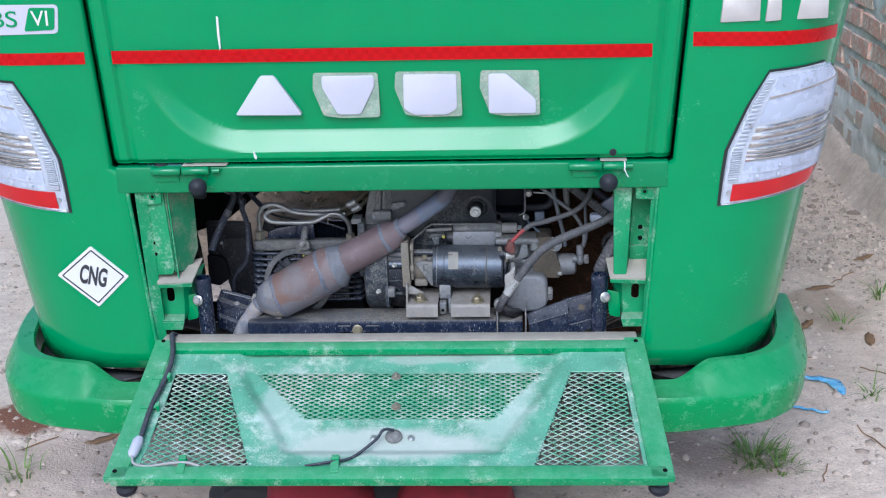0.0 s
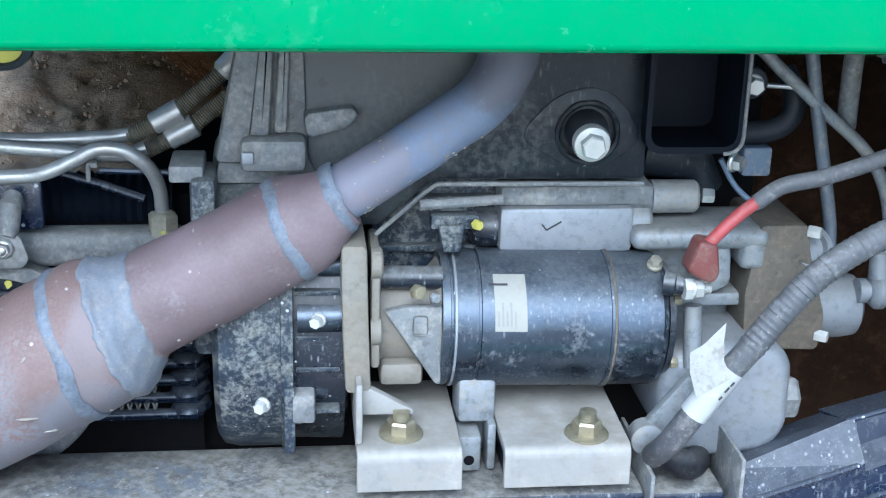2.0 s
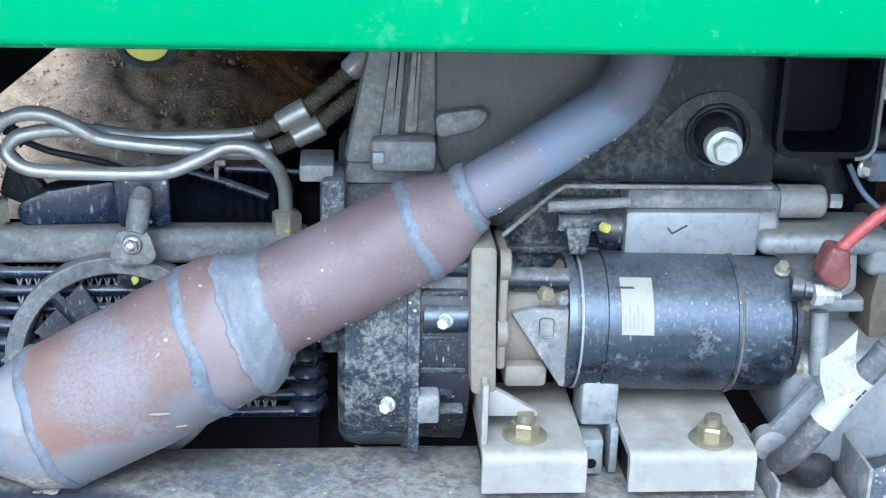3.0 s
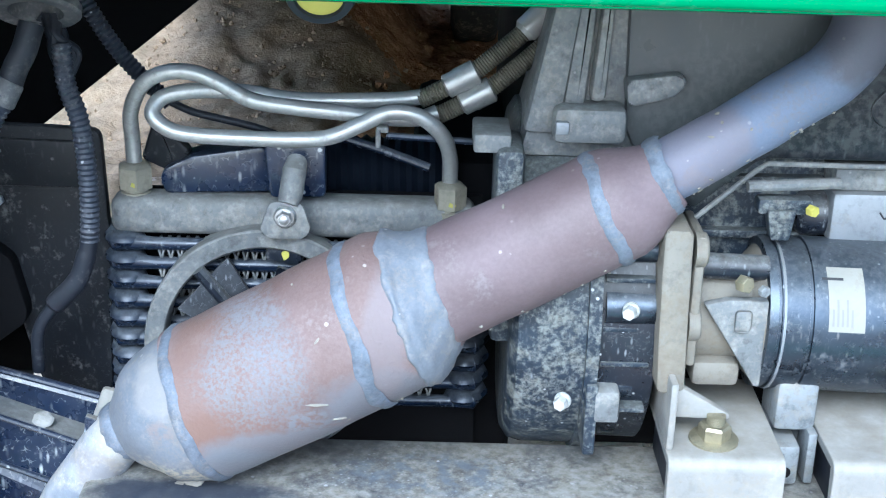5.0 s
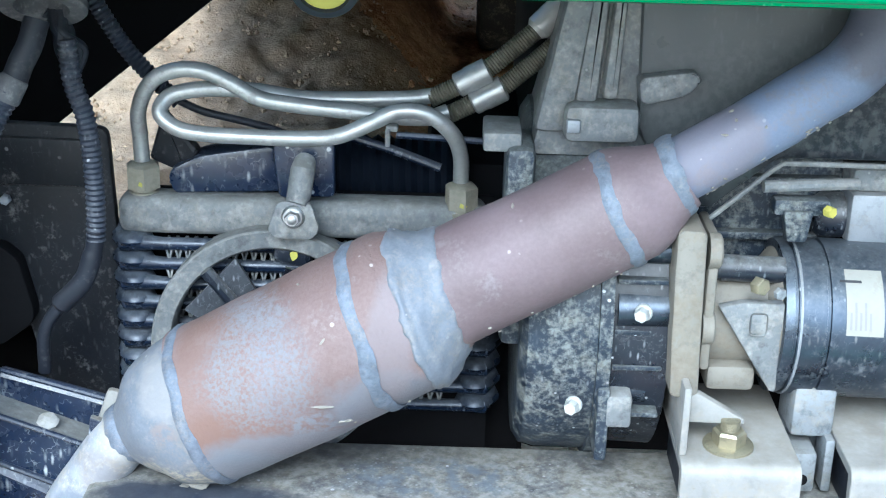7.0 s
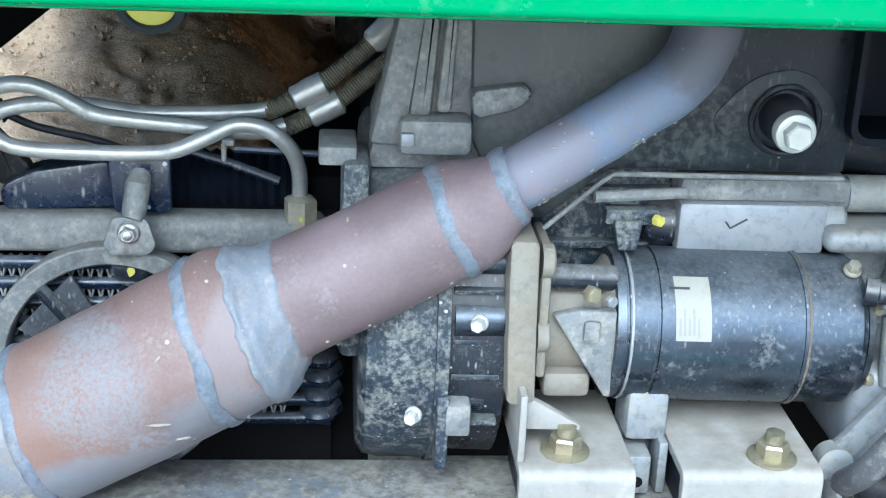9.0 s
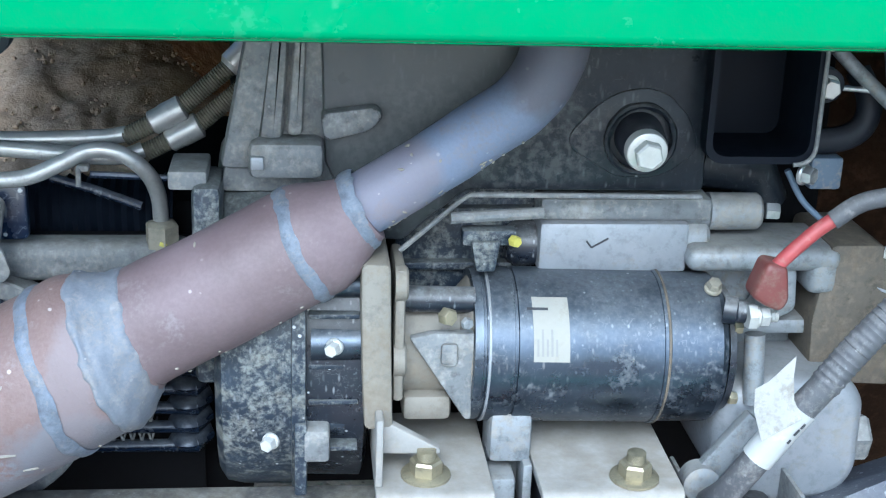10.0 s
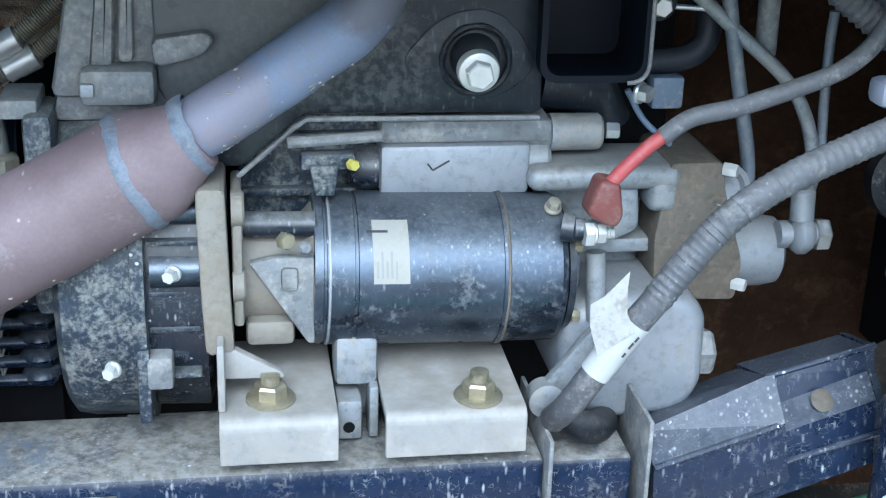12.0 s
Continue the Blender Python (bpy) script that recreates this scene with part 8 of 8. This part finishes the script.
def tuft(x, y, n, h, seed, label):
    rnd = random.Random(seed)
    bm = B()
    for _ in range(n):
        a = rnd.uniform(0, math.tau)
        r = rnd.uniform(0, 0.035 + 0.0002 * n)
        base = Vector((x + r * math.cos(a), y + r * math.sin(a), 0))
        base.z = ground_z(base.x, base.y) - 0.004
        lean = Vector((math.cos(a), math.sin(a), 0)) * rnd.uniform(0.4, 1.9)
        hh = h * rnd.uniform(0.5, 1.1)
        side = Vector((-math.sin(a), math.cos(a), 0)) * rnd.uniform(0.0016, 0.0036)
        prev = None
        for k in range(5):
            t = k / 4
            p = base + Vector((0, 0, hh * t * (1 - 0.35 * t))) + lean * hh * t * t
            w = side * (1 - t * 0.92)
            cur = (bm.verts.new(p - w), bm.verts.new(p + w))
            if prev:
                bm.faces.new((prev[0], prev[1], cur[1], cur[0]))
            prev = cur
    return part("grass_tuft", bm, M_GRASS, None, label, category="grass", group="grass tufts")


tuft(0.675, 0.375, 95, 0.052, 1, "green grass tuft growing from the sand beside the bumper")
tuft(0.715, 0.335, 40, 0.045, 2, "green grass tuft growing from the sand beside the bumper")
tuft(1.16, 1.30, 26, 0.06, 3, "small green grass tuft on bare soil")
tuft(1.02, 1.10, 18, 0.05, 4, "small green grass tuft on bare soil")
tuft(0.98, 0.66, 16, 0.05, 5, "small green grass tuft on bare soil")
tuft(-0.78, 0.29, 20, 0.09, 6, "small green grass tuft on bare soil")
tuft(1.10, 0.72, 14, 0.05, 7, "small green grass tuft on bare soil")


def scrap(name, pts, material, label, category, lift=0.004):
    bm = B()
    n = 7
    line = smooth_path([(x, y, 0) for x, y, _ in pts], n)
    wid = np.interp(np.linspace(0, len(pts) - 1, len(line)), range(len(pts)), [w for *_, w in pts])
    rows = []
    for i, p in enumerate(line):
        q = line[min(i + 1, len(line) - 1)] - line[max(i - 1, 0)]
        s = Vector((-q.y, q.x, 0)).normalized()
        z = max(ground_z(p.x, p.y), ground_z(p.x + s.x * wid[i], p.y + s.y * wid[i])) + lift + 0.0012 * math.sin(i * 0.9)
        rows.append([bm.verts.new((p.x + s.x * k * wid[i], p.y + s.y * k * wid[i], z + 0.0015 * (k == 0))) for k in (-1, 0, 1)])
    for a, b in zip(rows, rows[1:]):
        bm.faces.new((a[0], a[1], b[1], b[0])), bm.faces.new((a[1], a[2], b[2], b[1]))
    ob = part(name, bm, material, None, label, category=category)
    ob.modifiers.new("sheet", "SOLIDIFY").thickness = 0.0008
    return ob


scrap("plastic_wrapper", [(0.835, 0.76, 0.004), (0.87, 0.745, 0.012), (0.905, 0.73, 0.016), (0.915, 0.69, 0.014), (0.918, 0.655, 0.003)], M_BLUEFOIL, "crumpled blue plastic wrapper lying on the sand", "litter")
scrap("plastic_strip", [(0.772, 0.63, 0.004), (0.80, 0.61, 0.006), (0.83, 0.59, 0.004), (0.855, 0.565, 0.006), (0.865, 0.57, 0.003)], M_BLUEFOIL, "thin blue plastic strip on the sand", "litter")
for k, (x, y, a) in enumerate(((1.06, 1.00, 80), (1.02, 1.36, 20), (0.62, 0.62, 120), (-0.66, 0.46, 30), (0.55, 0.52, 10), (0.93, 1.10, 60), (1.20, 1.62, 40))):
    d = Vector((math.cos(radians(a)), math.sin(radians(a)))) * 0.045
    scrap("dry_leaf", [(x - d.x, y - d.y, 0.001), (x - d.x * 0.4, y - d.y * 0.4, 0.012), (x + d.x * 0.4, y + d.y * 0.4, 0.011), (x + d.x, y + d.y, 0.001)], M_LEAF, "curled brown dry leaf on the sand", "leaf")

# loose stones
clods("loose_stones", 9000, -1.4, 1.32, 0.0, 3.0, 0.0, M_PEBBLE, "small grey-brown stones scattered on the sand", 3)
clods("loose_stones", 1500, 0.95, 1.36, 1.5, 3.0, 0.002, M_PEBBLE, "grey-brown gravel gathered at the foot of the wall", 4)

# earth heaped along the foot of the wall
bm = B()
rows = []
for j in range(121):
    y = 0.9 + 5.0 * j / 120
    row = []
    for i in range(13):
        t = i / 12
        x = WALL_X - 0.11 + 0.11 * t + 0.02 * noise.noise((y * 3, 0.0, 1.0)) * (1 - t)
        h = 0.13 * smoothstep(0.0, 1.0, t) * (0.85 + 0.3 * noise.noise((y * 4, 2.0, t))) + 0.010 * noise.noise((x * 25, y * 25, 3.0))
        row.append(bm.verts.new((x, y, ground_z(x, y) - 0.006 + h)))
    rows.append(row)
for a, b in zip(rows, rows[1:]):
    for i in range(12):
        bm.faces.new((a[i], a[i + 1], b[i + 1], b[i]))
part("soil_bank", bm, M_SOIL, None, "sandy earth heaped against the brick wall", sharp=80, category="soil", kind="stuff")


def twig(x, y, angle, length, seed):
    rnd = random.Random(seed)
    bm = B()
    pts = []
    for k in range(6):
        d = (k / 5 - 0.5) * length
        px, py = x + d * math.cos(angle) + rnd.uniform(-0.004, 0.004), y + d * math.sin(angle) + rnd.uniform(-0.004, 0.004)
        pts.append((px, py, ground_z(px, py) + 0.0025))
    sweep(bm, smooth_path(pts, 3), 0.0014, 6)
    part("twig", bm, M_LEAF, None, "thin dry brown twig lying on the sand", category="twig", group="twigs")


for k, (x, y, a, length) in enumerate(((0.86, 0.86, 0.4, 0.10), (0.93, 0.42, 1.9, 0.16), (0.60, 0.52, 0.1, 0.14), (1.10, 1.45, 0.9, 0.12), (-0.80, 0.45, 0.7, 0.09), (1.02, 0.80, 2.4, 0.08), (0.80, 0.30, 1.2, 0.07))):
    twig(x, y, a, length, k)


# dark red cloth bundle half hidden under the lid
def bundle(name, x, y, rx, ry, rz, material, label, seed):
    bm = B()
    bmesh.ops.create_icosphere(bm, subdivisions=4, radius=1.0)
    for v in bm.verts:
        d = v.co.copy()
        k = 1 + 0.16 * noise.noise(d * 1.7 + Vector((seed, 0, 0))) + 0.06 * noise.noise(d * 5 + Vector((seed, 0, 0)))
        v.co = Vector((x + d.x * rx * k, y + d.y * ry * k, GROUND + max(-0.002, rz * (0.85 + d.z * k))))
    return part(name, bm, material, None, label, category="cloth")


bundle("cloth_wrap", -0.13, -0.06, 0.10, 0.10, 0.120, M_REDCLOTH, "dark red cloth bundle on the ground under the lid", 1.0)
bundle("cloth_wrap", 0.09, -0.05, 0.10, 0.10, 0.120, M_REDCLOTH, "dark red cloth bundle on the ground under the lid", 4.0)
bundle("cloth_wrap", -0.10, 0.03, 0.24, 0.12, 0.110, M_DARKCLOTH, "black cloth bundle on the ground under the lid", 8.0)
